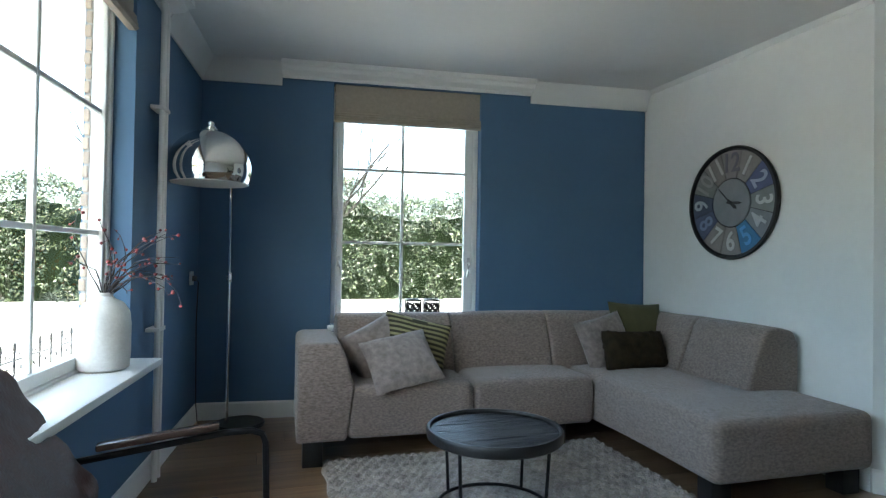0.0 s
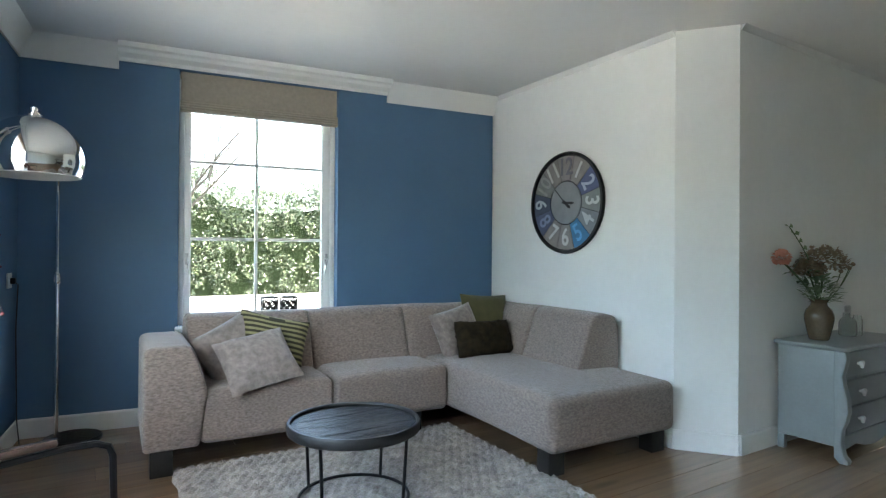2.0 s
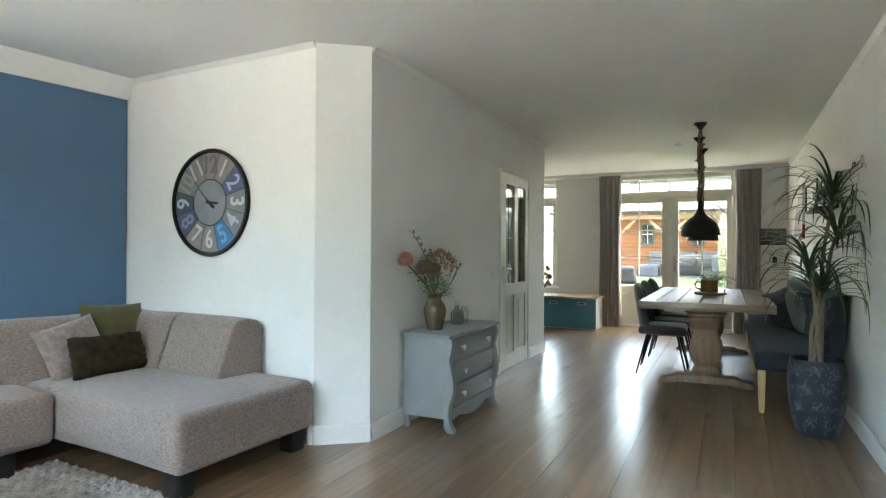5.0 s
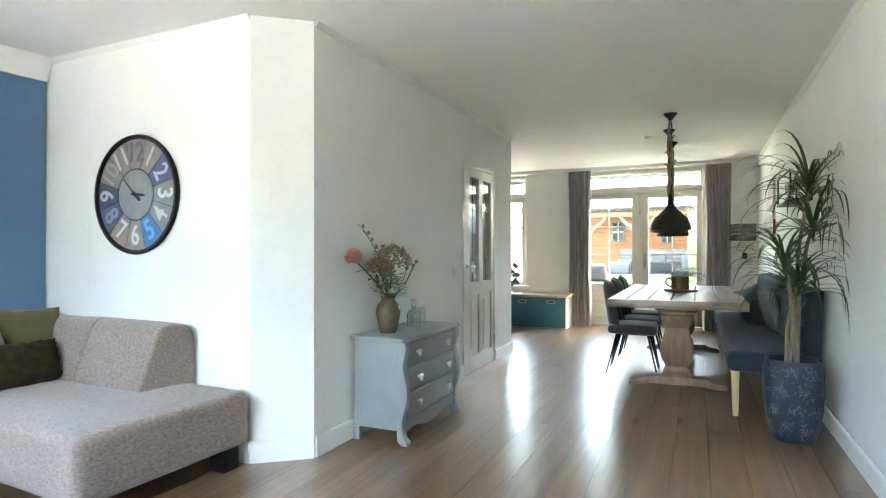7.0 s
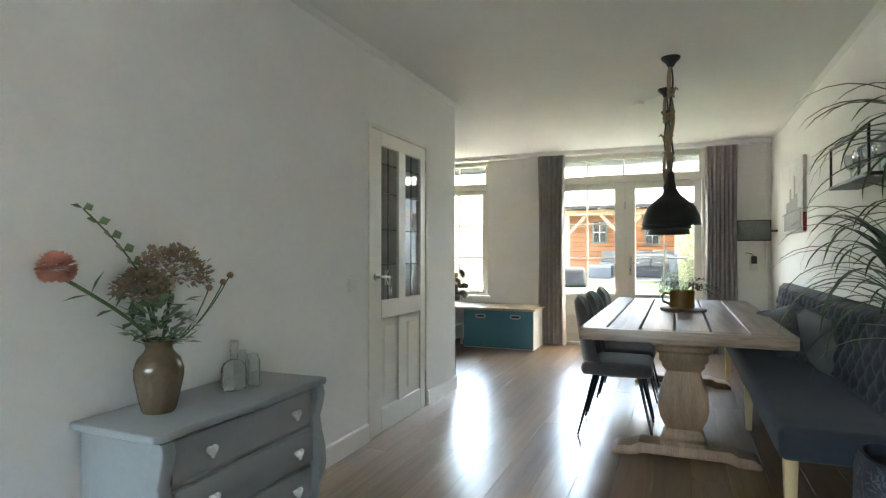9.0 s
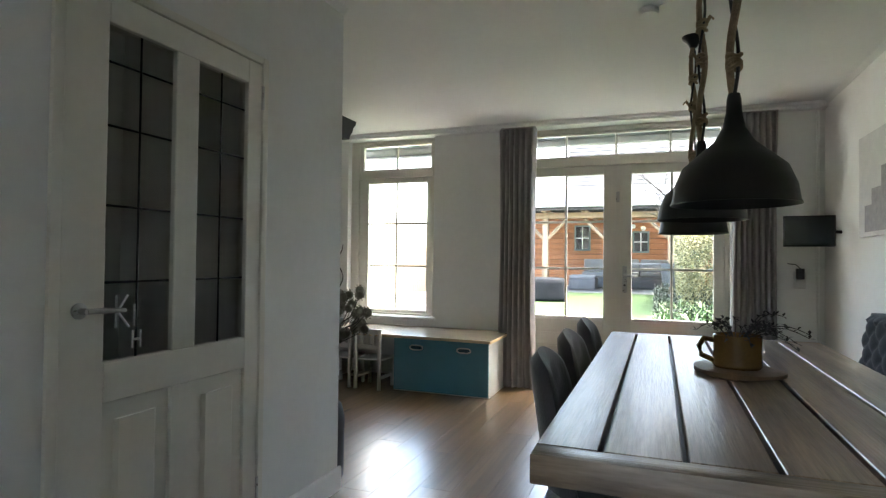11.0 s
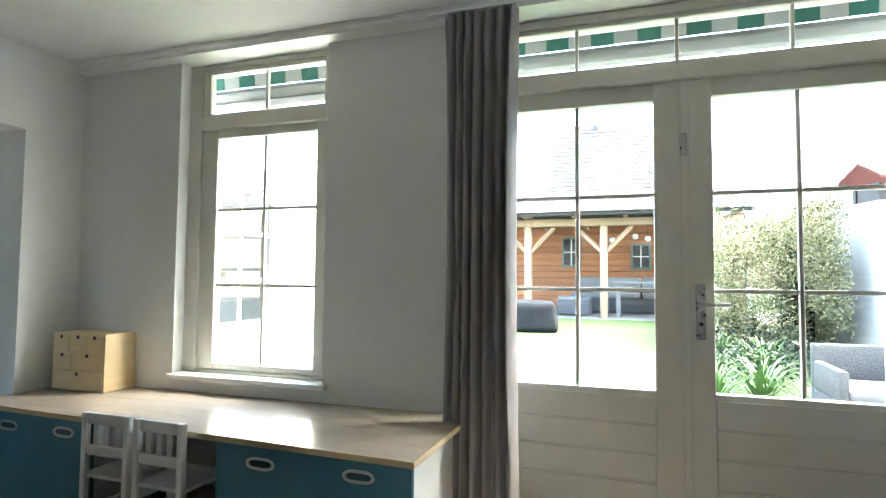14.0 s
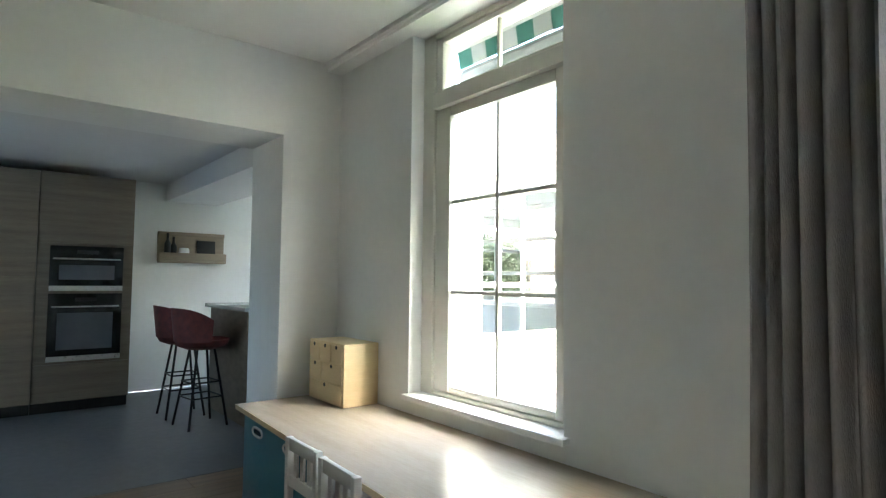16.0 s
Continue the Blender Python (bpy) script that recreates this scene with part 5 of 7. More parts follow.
for cx in (6.19, 8.23):
    prof = [(0.085, 0.075), (0.11, 0.085), (0.115, 0.11), (0.10, 0.125), (0.105, 0.14), (0.095, 0.16), (0.085, 0.18), (0.115, 0.25), (0.125, 0.31), (0.12, 0.38), (0.095, 0.47), (0.085, 0.52), (0.105, 0.55), (0.105, 0.57), (0.12, 0.585), (0.12, 0.625), (0.14, 0.64), (0.14, 0.665), (0.16, 0.68), (0.16, 0.704)]
    bm = bmesh.new()
    rings = []
    for r, z in prof:
        rings.append([bm.verts.new((cx + a * r * 0.72, 0.07 + b * r * 1.12, z)) for a, b in ((-1, -1), (1, -1), (1, 1), (-1, 1))])
    for a, b in zip(rings, rings[1:]):
        for k in range(4):
            bm.faces.new((a[k], a[(k + 1) % 4], b[(k + 1) % 4], b[k]))
    bm.faces.new(rings[0][::-1])
    bm.faces.new(rings[-1])
    bmesh.ops.recalc_face_normals(bm, faces=bm.faces[:])
    bmesh.ops.bevel(bm, geom=[e for e in bm.edges if abs(e.verts[0].co.z - e.verts[1].co.z) > 0.004], offset=0.012, segments=2, affect="EDGES", profile=0.5)
    part("pedestal", bm, M_TABLELEG, table, smooth=30)
    foot = [(-0.335, 0.001), (-0.335, 0.028), (-0.30, 0.055), (-0.22, 0.062), (-0.18, 0.085), (0.18 + 0.14, 0.085), (0.36, 0.062), (0.44, 0.055), (0.475, 0.028), (0.475, 0.001), (0.36, 0.001), (0.30, 0.022), (-0.16, 0.022), (-0.22, 0.001)]
    bm = prism(foot, cx - 0.085, cx + 0.085, axis="x")
    bmesh.ops.bevel(bm, geom=bm.edges[:], offset=0.005, segments=2, affect="EDGES", profile=0.5)
    part("foot", bm, M_TABLELEG, table, smooth=30)
# added black sheet: gives the gaps between the planks their shade
part("gap_shade_board", box(TX0 + 0.1, TX1 - 0.1, TY0 + 0.06, TY1 - 0.06, 0.712, 0.7325), M_BLACKWOOD, table, smooth=0)
part("stretcher", box(6.28, 8.14, 0.045, 0.095, 0.20, 0.30, 0.006), M_TABLELEG, table)


def dining_chair(m):
    """Padded shell chair facing -y on thin splayed black legs; the origin is under the seat's middle."""
    c = thing("dining_chair", "dark grey velvet dining chair with thin black metal legs", "chair", "chairs along the table", m=m)
    part("seat", fatbox(-0.23, 0.23, -0.24, 0.22, 0.40, 0.485, 0.035, 0.015, 6), M_VELVET, c)
    bm = bmesh.new()
    n, k = 18, 14
    for side in (0, 1):
        grid = []
        for i in range(n + 1):
            a = -1 + 2 * i / n
            row = []
            for j in range(k + 1):
                b = j / k
                wid = 0.225 * (1 - 0.12 * b) * (1 - 0.42 * max(0, b - 0.62) ** 1.5 * 2.2)
                x = a * wid
                y = 0.185 + 0.075 * b - 0.10 * abs(a) ** 2.4 * (1 - 0.45 * b)
                tuft = 0.006 * math.cos(a * 3 * math.pi) * math.cos(b * 5 * math.pi) if side == 0 else 0
                edge = (1 - abs(a) ** 6) * (1 - abs(2 * b - 1) ** 8)
                y += (0.034 * side - 0.034 * (1 - side)) * edge ** 0.5 + tuft * edge
                z = 0.43 + 0.49 * b - 0.05 * abs(a) ** 3 * b
                row.append(bm.verts.new((x, y, z)))
            grid.append(row)
        for i in range(n):
            for j in range(k):
                f = (grid[i][j], grid[i + 1][j], grid[i + 1][j + 1], grid[i][j + 1])
                bm.faces.new(f if side == 0 else f[::-1])
    bmesh.ops.remove_doubles(bm, verts=bm.verts[:], dist=2e-3)
    bmesh.ops.recalc_face_normals(bm, faces=bm.faces[:])
    part("backrest", bm, M_VELVET, c, smooth=70)
    for sx in (-1, 1):
        for y0, y1 in ((-0.15, -0.24), (0.13, 0.235)):
            part("leg", tube([(sx * 0.15, y0, 0.41), (sx * 0.235, y1, 0.003)], [0.013, 0.007], 8), M_BLACKMETAL, c)
        part("leg_frame", tube([(sx * 0.15, -0.16, 0.397), (sx * 0.15, 0.14, 0.397)], 0.01, 6), M_BLACKMETAL, c)
    return c


ch = dining_chair(pose(6.62, 0.495, 0, 0, 0, 2))
copy_thing(ch, pose(7.2, 0.50, 0, 0, 0, -1))
copy_thing(ch, pose(7.8, 0.495, 0, 0, 0, 1))

# upholstered bench along the wall
bench = thing("dining_bench", "blue-grey upholstered bench with a diamond-quilted back", "bench")
BX0, BX1 = 5.28, 8.76
part("seat", fatbox(BX0, BX1, -0.80, -0.30, 0.33, 0.475, 0.035, 0.015, 14), M_BENCH, bench)
bm = bmesh.new()
nu, nv = 240, 40
front = []
for i in range(nu + 1):
    row = []
    for j in range(nv + 1):
        x, b = BX0 + (BX1 - BX0) * i / nu, j / nv
        p, q = (x / 0.16 + b * 3.0), (x / 0.16 - b * 3.0)
        puff = (abs(math.sin(math.pi * p)) * abs(math.sin(math.pi * q))) ** 0.4
        edge = min(1, min(i, nu - i) / 4) * min(1, min(j, nv - j) / 3)
        row.append(bm.verts.new((x, -0.775 - 0.055 * b + 0.028 * puff * edge + 0.02 * edge, 0.47 + 0.46 * b)))
    front.append(row)
back = [[bm.verts.new((BX0 + (BX1 - BX0) * i / 2, -0.865 - 0.03 * j, 0.47 + 0.46 * j)) for j in range(2)] for i in range(3)]
for i in range(nu):
    for j in range(nv):
        bm.faces.new((front[i][j], front[i + 1][j], front[i + 1][j + 1], front[i][j + 1]))
for i in range(2):
    bm.faces.new((back[i][0], back[i][1], back[i + 1][1], back[i + 1][0]))
bm.faces.new([front[i][nv] for i in range(nu + 1)] + [back[2][1], back[1][1], back[0][1]])
bm.faces.new([front[0][j] for j in range(nv + 1)] + [back[0][1], back[0][0]])
bm.faces.new([front[nu][j] for j in range(nv + 1)] + [back[2][1], back[2][0]])
bmesh.ops.recalc_face_normals(bm, faces=bm.faces[:])
part("backrest", bm, M_BENCH, bench, "diamond-quilted backrest", smooth=60)
for x in (BX0 + 0.06, 6.93, BX1 - 0.06):
    for y in (-0.35, -0.74):
        bm = box(x - 0.028, x + 0.028, y - 0.028, y + 0.028, 0.001, 0.335, 0.005)
        for v in bm.verts:
            if v.co.z < 0.1:
                v.co.x, v.co.y = x + (v.co.x - x) * 0.65, y + (v.co.y - y) * 0.65
        part("leg", bm, M_PALEWOOD, bench, "pale wooden leg")
kc = thing("cushion", "round-edged grey chunky knit cushion on the bench", "cushion", m=pose(7.0, -0.62, 0.655, -22, 14, 24))
bm = pillow(0.48, 0.42, 0.17, n=44)
bm.normal_update()
for v in bm.verts:
    v.co += v.normal * 0.007 * abs(math.sin(v.co.x * 110)) * abs(math.sin(v.co.z * 90 + math.sin(v.co.x * 110)))
part("cover", bm, M_KNIT, kc, smooth=80)
c2 = thing("cushion", "pale cushion behind the knitted one", "cushion", m=pose(6.65, -0.72, 0.66, -14, -8, 12))
part("cover", pillow(0.44, 0.40, 0.13), M_PAD, c2, smooth=60)


# pendant lamps
def pendant(x, y, zb):
    p = thing("pendant_lamp", "matt black bell pendant lamp on a knotted rope", "pendant lamp", "lamps over the table", m=Matrix.Translation((x, y, 0)))
    part("canopy", lathe([(0.012, 2.487), (0.02, 2.49), (0.03, 2.51), (0.06, 2.54), (0.064, 2.552), (0.064, 2.555), (0, 2.555)], 28), M_BLACKMETAL, p)
    out = [(0.018, zb + 0.36), (0.022, zb + 0.34), (0.024, zb + 0.30), (0.034, zb + 0.25), (0.06, zb + 0.205), (0.105, zb + 0.165), (0.155, zb + 0.12), (0.18, zb + 0.06), (0.187, zb + 0.012), (0.193, zb)]
    inn2 = [(r - 0.004, z - 0.002 + 0.002) for r, z in out[::-1]]
    part("shade", lathe([(0, zb + 0.362)] + out + inn2 + [(0, zb + 0.35)], 40), M_SHADE, p, "matt black bell shade")
    part("bulb", lathe([(0, zb + 0.02), (0.02, zb + 0.024), (0.03, zb + 0.045), (0.03, zb + 0.06), (0.014, zb + 0.1), (0.014, zb + 0.16), (0, zb + 0.16)], 16), M_KNOB, p)
    top = zb + 0.36
    for s in range(2):
        pts = []
        for i in range(26):
            t = i / 25
            a = t * 9 + s * math.pi
            pts.append((0.013 * math.cos(a) * (1 + 0.3 * math.sin(t * 17)), 0.013 * math.sin(a), top - 0.005 + (2.49 - top) * t))
        part("rope", tube(pts, 0.013 if s == 0 else 0.006, 8), M_ROPE if s == 0 else M_BLACKPLASTIC, p)
    for k, t in enumerate((0.12, 0.5, 0.72)):
        z = top + (2.49 - top) * t
        bm = bmesh.new()
        for q in range(3):
            a = q * 2.1 + k
            tube([(0.02 * math.cos(w + a), 0.02 * math.sin(w + a), z + 0.018 * q + 0.006 * math.sin(2 * w)) for w in [2 * math.pi * i / 14 for i in range(15)]], 0.008, 6, bm=bm, cap=False)
        tube([(0.01, 0, z), (0.045 * math.cos(k * 2), 0.045 * math.sin(k * 2), z + 0.05), (0.06 * math.cos(k * 2), 0.06 * math.sin(k * 2), z + 0.03)], [0.009, 0.008, 0.005], 6, bm=bm)
        part("knot", bm, M_ROPE, p)
    return p


for x, y, zb in ((6.68, 0.14, 1.41), (7.485, 0.185, 1.415), (8.29, 0.18, 1.39)):
    pendant(x, y, zb)
det = thing("ceiling_detector", "flat white ceiling box with a thin cable", "detector", m=Matrix.Translation((7.81, 0.42, 2.5555)))
part("body", lathe([(0, 0), (0.05, 0), (0.05, -0.02), (0.042, -0.03), (0, -0.03)], 24), M_PLASTIC, det)
part("cable", tube([(0, 0, -0.01), (-0.15, -0.13, -0.02), (-0.32, -0.28, -0.006)], 0.003, 5), M_PLASTIC, det)

# mug with dry plant on a wooden board
TRAY = pose(7.2, 0.06, 0.7765, 0, 0, 10)
tr = single("serving_board", soft(lathe([(0, 0), (0.15, 0), (0.165, 0.008), (0.165, 0.022), (0.15, 0.028), (0, 0.028)], 26), 0.02, 6), M_TABLELEG, "thick rustic wooden board on the table", "board", m=TRAY)
mug = thing("mug_planter", "large amber glazed mug used as a planter", "planter", m=TRAY @ pose(0.0, 0.01, 0.0285))
part("body", lathe([(0, 0), (0.085, 0), (0.092, 0.01), (0.088, 0.07), (0.09, 0.128), (0.084, 0.13), (0.08, 0.07), (0.08, 0.02), (0, 0.015)], 32), M_MUG, mug)
part("handle", tube([(0, 0.086, 0.105), (0, 0.125, 0.112), (0, 0.145, 0.08), (0, 0.135, 0.045), (0, 0.088, 0.025)], 0.011, 8), M_MUG, mug)
pl = thing("table_plant", "dark wiry plant growing out of the mug", "plant", m=TRAY @ pose(0.0, 0.01, 0.0285))
rnd = random.Random(3)
part("soil", lathe([(0, 0.10), (0.079, 0.10), (0.0795, 0.095), (0, 0.09)], 20), M_SOIL, pl)
for k in range(26):
    a, l = rnd.uniform(0, 6.28), rnd.uniform(0.09, 0.30)
    e = Vector((math.cos(a) * l * 0.9, math.sin(a) * l * 0.9 - 0.03, 0.1 + rnd.uniform(0.02, 0.12) - 0.25 * max(0, l - 0.14)))
    pts = curve((0.02 * math.cos(a), 0.02 * math.sin(a), 0.098), e, (0, 0, 0.05))
    bm = tube(pts, 0.0015, 4)
    for q in pts[2:]:
        for s in range(2):
            leafblade(bm, q, Vector((rnd.uniform(-1, 1), rnd.uniform(-1, 1), rnd.uniform(-0.4, 1))), 0.021, 0.013)
    part("sprig", bm, M_PLANTPURPLE, pl)

# dracaena
POT = Matrix.Translation((4.90, -0.655, 0))
pot = thing("plant_pot", "tall dark blue glazed pot with silver marks", "pot", m=POT)
bm = lathe([(0, 0.001), (0.115, 0.001), (0.13, 0.02), (0.165, 0.16), (0.18, 0.32), (0.177, 0.44), (0.165, 0.505), (0.165, 0.515), (0.15, 0.515), (0.15, 0.47), (0, 0.46)], 40)
for v in bm.verts:
    a = math.atan2(v.co.y, v.co.x)
    r = math.hypot(v.co.x, v.co.y)
    k = 1 + 0.06 * math.cos(4 * a) * -1
    v.co.x, v.co.y = v.co.x * k, v.co.y * k
part("body", bm, M_POT, pot, smooth=60)
rnd = random.Random(8)
bm = bmesh.new()
for i in range(4):
    for k in range(9):
        a0, z0 = 2 * math.pi * k / 9 + 0.3 * i, 0.10 + 0.115 * i
        for s in range(26):
            da, dz = rnd.gauss(0, 0.14), rnd.gauss(0, 0.024)
            a, z = a0 + da, z0 + dz
            r = (0.13 + 0.32 * min(z, 0.3) * 0.5 + 0.003) if z < 0.3 else 0.178
            r = np.interp(z, [0.02, 0.16, 0.32, 0.44, 0.505], [0.13, 0.165, 0.18, 0.177, 0.165]) * (1 - 0.06 * math.cos(4 * a)) + 0.0015
            t = rnd.uniform(0, 3.1)
            ca = Vector((math.cos(a), math.sin(a), 0))
            tg = Vector((-math.sin(a), math.cos(a), 0))
            c = ca * r + Vector((0, 0, z))
            u1 = (tg * math.cos(t) + Vector((0, 0, 1)) * math.sin(t)) * 0.011
            u2 = (tg * -math.sin(t) + Vector((0, 0, 1)) * math.cos(t)) * 0.0022
            vv = [bm.verts.new(c + p) for p in (u1 + u2, -u1 + u2, -u1 - u2, u1 - u2)]
            bm.faces.new(vv)
tagged(part("glaze_mark", bm, M_POTMARK, pot, "scattered silver glaze marks", smooth=0), kind="stuff")
dr = thing("dracaena", "tall dracaena with arching narrow leaves", "plant", m=POT)
part("soil", lathe([(0, 0.475), (0.149, 0.475), (0.149, 0.466), (0, 0.465)], 24), M_SOIL, dr)
heads = []
for pts in ([(0.0, 0.02, 0.46), (0.02, -0.02, 0.8), (0.05, -0.04, 1.2), (0.04, -0.10, 1.62)], [(-0.03, -0.02, 0.46), (-0.04, 0.0, 0.75), (-0.06, 0.02, 0.95), (-0.06, 0.05, 1.14)], [(0.03, -0.03, 0.46), (0.05, -0.04, 0.9), (0.12, -0.10, 1.25), (0.10, -0.13, 1.36)], [(0.01, 0.03, 0.46), (-0.01, 0.03, 0.7), (-0.02, -0.02, 0.98)]):
    full = [Vector(p) for p in pts]
    fine = []
    for a, b in zip(full, full[1:]):
        fine += [a.lerp(b, t / 5) for t in range(5)]
    fine.append(full[-1])
    part("cane", tube(fine, [0.0145 - 0.004 * i / len(fine) for i in range(len(fine))], 9), M_TRUNK, dr)
    heads.append(full[-1])
lr = random.Random(21)
for hi, hd2 in enumerate(heads):
    for k in range(38):
        a, up = lr.uniform(0, 2 * math.pi), lr.uniform(-0.1, 1.15)
        l = lr.uniform(0.42, 0.62)
        d = Vector((math.cos(a), math.sin(a), 0))
        bm = bmesh.new()
        prev = None
        n = 9
        p = hd2 + Vector((0, 0, lr.uniform(-0.09, 0.05)))
        slope = 0.2 + up * 1.0
        for i in range(n + 1):
            t = i / n
            w = 0.0085 * (1 - t) ** 0.6 * (0.6 + 0.8 * min(1, t * 5)) + 0.0006
            s = d.cross(Vector((0, 0, 1)))
            p.y = max(p.y, -0.24)
            cur = (bm.verts.new(p + s * w), bm.verts.new(p + Vector((0, 0, -w * 0.35))), bm.verts.new(p - s * w))
            if prev:
                bm.faces.new((prev[0], prev[1], cur[1], cur[0]))
                bm.faces.new((prev[1], prev[2], cur[2], cur[1]))
            prev = cur
            ang = slope - 2.1 * t ** 1.5
            p = p + (d * math.cos(ang) + Vector((0, 0, math.sin(ang)))) * (l / n)
        part("leaf", bm, M_LEAF, dr, smooth=80)

# wall art, shelf, screen
art = thing("canvas_print", "pale canvas with a grey city print and red edge", "picture", m=Matrix.Translation((0, -0.919, 0)))
part("canvas", box(8.16, 9.2, 0, 0.03, 1.40, 2.06, 0.003), M_CANVAS, art)
bm = bmesh.new()
for x0, x1, h in ((8.25, 8.4, 0.12), (8.4, 8.5, 0.25), (8.5, 8.56, 0.42), (8.56, 8.7, 0.22), (8.7, 8.78, 0.32), (8.78, 8.95, 0.2), (8.95, 9.08, 0.1)):
    box(x0, x1, 0.03, 0.0315, 1.43, 1.5 + h, bm=bm)
part("print", bm, M_CANVASGREY, art, smooth=0)
part("edge_band", box(8.157, 8.159, 0.002, 0.029, 1.41, 1.57), M_RED, art, "red painted edge", smooth=0)
shelf = thing("wall_shelf", "black metal wall shelf with hanging glasses", "shelf", m=Matrix.Translation((0, -0.919, 0)))
part("board", box(5.85, 6.62, 0.0, 0.16, 1.60, 1.62, 0.003), M_BLACKMETAL, shelf)
for yy in (0.008, 0.15):
    part("rail", box(5.85, 6.62, yy - 0.006, yy + 0.006, 1.84, 1.852), M_BLACKMETAL, shelf, smooth=0)
for x in (5.86, 6.61):
    for yy in (0.008, 0.15):
        part("upright", box(x - 0.006, x + 0.006, yy - 0.006, yy + 0.006, 1.621, 1.839), M_BLACKMETAL, shelf, smooth=0)
for k in range(4):
    gl = thing("wine_glass", "clear stemmed glass standing on the wall shelf", "glass", "glasses on the shelf", m=Matrix.Translation((5.96 + 0.17 * k, -0.84, 1.621)))
    part("bowl", lathe([(0, 0.001), (0.03, 0.002), (0.004, 0.008), (0.004, 0.07), (0.03, 0.1), (0.036, 0.14), (0.03, 0.17), (0.028, 0.17), (0.033, 0.14), (0.027, 0.102), (0, 0.08)], 20), M_BOTTLE, gl)

tv = thing("small_television", "small black flat television on a wall arm", "television", m=pose(9.545, -0.672, 1.462, 0, 0, 172))
part("housing", box(-0.015, 0.02, -0.165, 0.165, -0.115, 0.115, 0.006), M_BLACKPLASTIC, tv)
part("screen", box(0.0202, 0.022, -0.155, 0.155, -0.10, 0.106, 0.0005, 1), M_SCREEN, tv)
part("wall_arm", tube([(-0.015, 0, 0), (-0.10, 0.03, 0), (-0.2, 0.24, 0.0)], 0.012, 8), M_BLACKMETAL, tv)
sk = thing("wall_socket", "white double wall socket with a black adapter", "socket", m=Matrix.Translation((10.169, -0.735, 1.09)))
part("plate", box(-0.012, 0, -0.045, 0.045, -0.08, 0.06, 0.004), M_PLASTIC, sk)
part("adapter", box(-0.05, -0.012, -0.03, 0.03, 0.0, 0.09, 0.006), M_BLACKPLASTIC, sk)
part("cable", tube([(-0.03, 0.0, 0.09), (-0.04, 0.03, 0.12), (-0.02, 0.09, 0.13)], 0.004, 5), M_BLACKPLASTIC, sk)
pp = single("pipe_garden", tube([(10.13, -0.86, 0.01), (10.13, -0.86, 2.5)], 0.012, 10), M_TRIM, "thin white heating pipe in the corner", "pipe")


# curtains
def curtain(name, label, y0, y1, x, z0, z1, folds, seed):
    c = thing(name, label, "curtain", "garden curtains", m=Matrix.Translation((x, 0, 0)))
    rr = random.Random(seed)
    ph = rr.uniform(0, 6)
    bm = bmesh.new()
    nu, nv = folds * 12, 26
    for side in (0, 1):
        grid = []
        for i in range(nu + 1):
            row = []
            for j in range(nv + 1):
                u, v = i / nu, j / nv
                gather = 1 - 0.10 * math.sin(math.pi * v) - 0.04 * v
                mid = (y0 + y1) / 2
                y = mid + (y0 + (y1 - y0) * u - mid) * gather
                a = u * folds * 2 * math.pi + 0.9 * math.sin(u * 7 + ph) + 0.35 * math.sin(v * 3 + u * 5)
                depth = (0.045 if v < 0.95 else 0.025) * (0.8 + 0.35 * math.sin(u * 11 + ph))
                row.append(bm.verts.new((depth * math.sin(a) + 0.012 * math.sin(2 * a + v * 2) + 0.004 * side, y + 0.012 * math.cos(a), z0 + (z1 - z0) * v)))
            grid.append(row)
        for i in range(nu):
            for j in range(nv):
                f = (grid[i][j], grid[i + 1][j], grid[i + 1][j + 1], grid[i][j + 1])
                bm.faces.new(f if side else f[::-1])
    part("cloth", bm, M_CURTAIN, c, smooth=80)
    part("heading", box(-0.02, 0.02, y0 + 0.02, y1 - 0.02, z1 - 0.001, z1 + 0.012, 0.004), M_CURTAIN, c)


curtain("curtain", "open grey-taupe curtain beside the low desk", 1.45, 1.83, 10.03, 0.012, 2.488, 7, 1)
curtain("curtain", "open grey-taupe curtain beside the television", -0.58, -0.205, 10.055, 0.012, 2.488, 8, 2)

# ---- low desk, drawer units, small chairs ----
dt = thing("desk_top", "long shiny beech worktop on low drawer units", "worktop")
part("board", prism([(9.403, 1.723), (10.168, 1.723), (10.168, 4.30), (9.533, 4.30)], 0.495, 0.52), M_LAMINATE, dt)
part("edge_band", prism([(9.4, 1.72), (9.4028, 1.72), (9.5328, 4.30), (9.53, 4.30)], 0.4955, 0.5195), M_BOXWOOD, dt, "pale edge band")
part("edge_band", box(9.403, 10.168, 1.72, 1.7228, 0.4955, 0.5195, 0.001, 1), M_BOXWOOD, dt, "pale edge band")


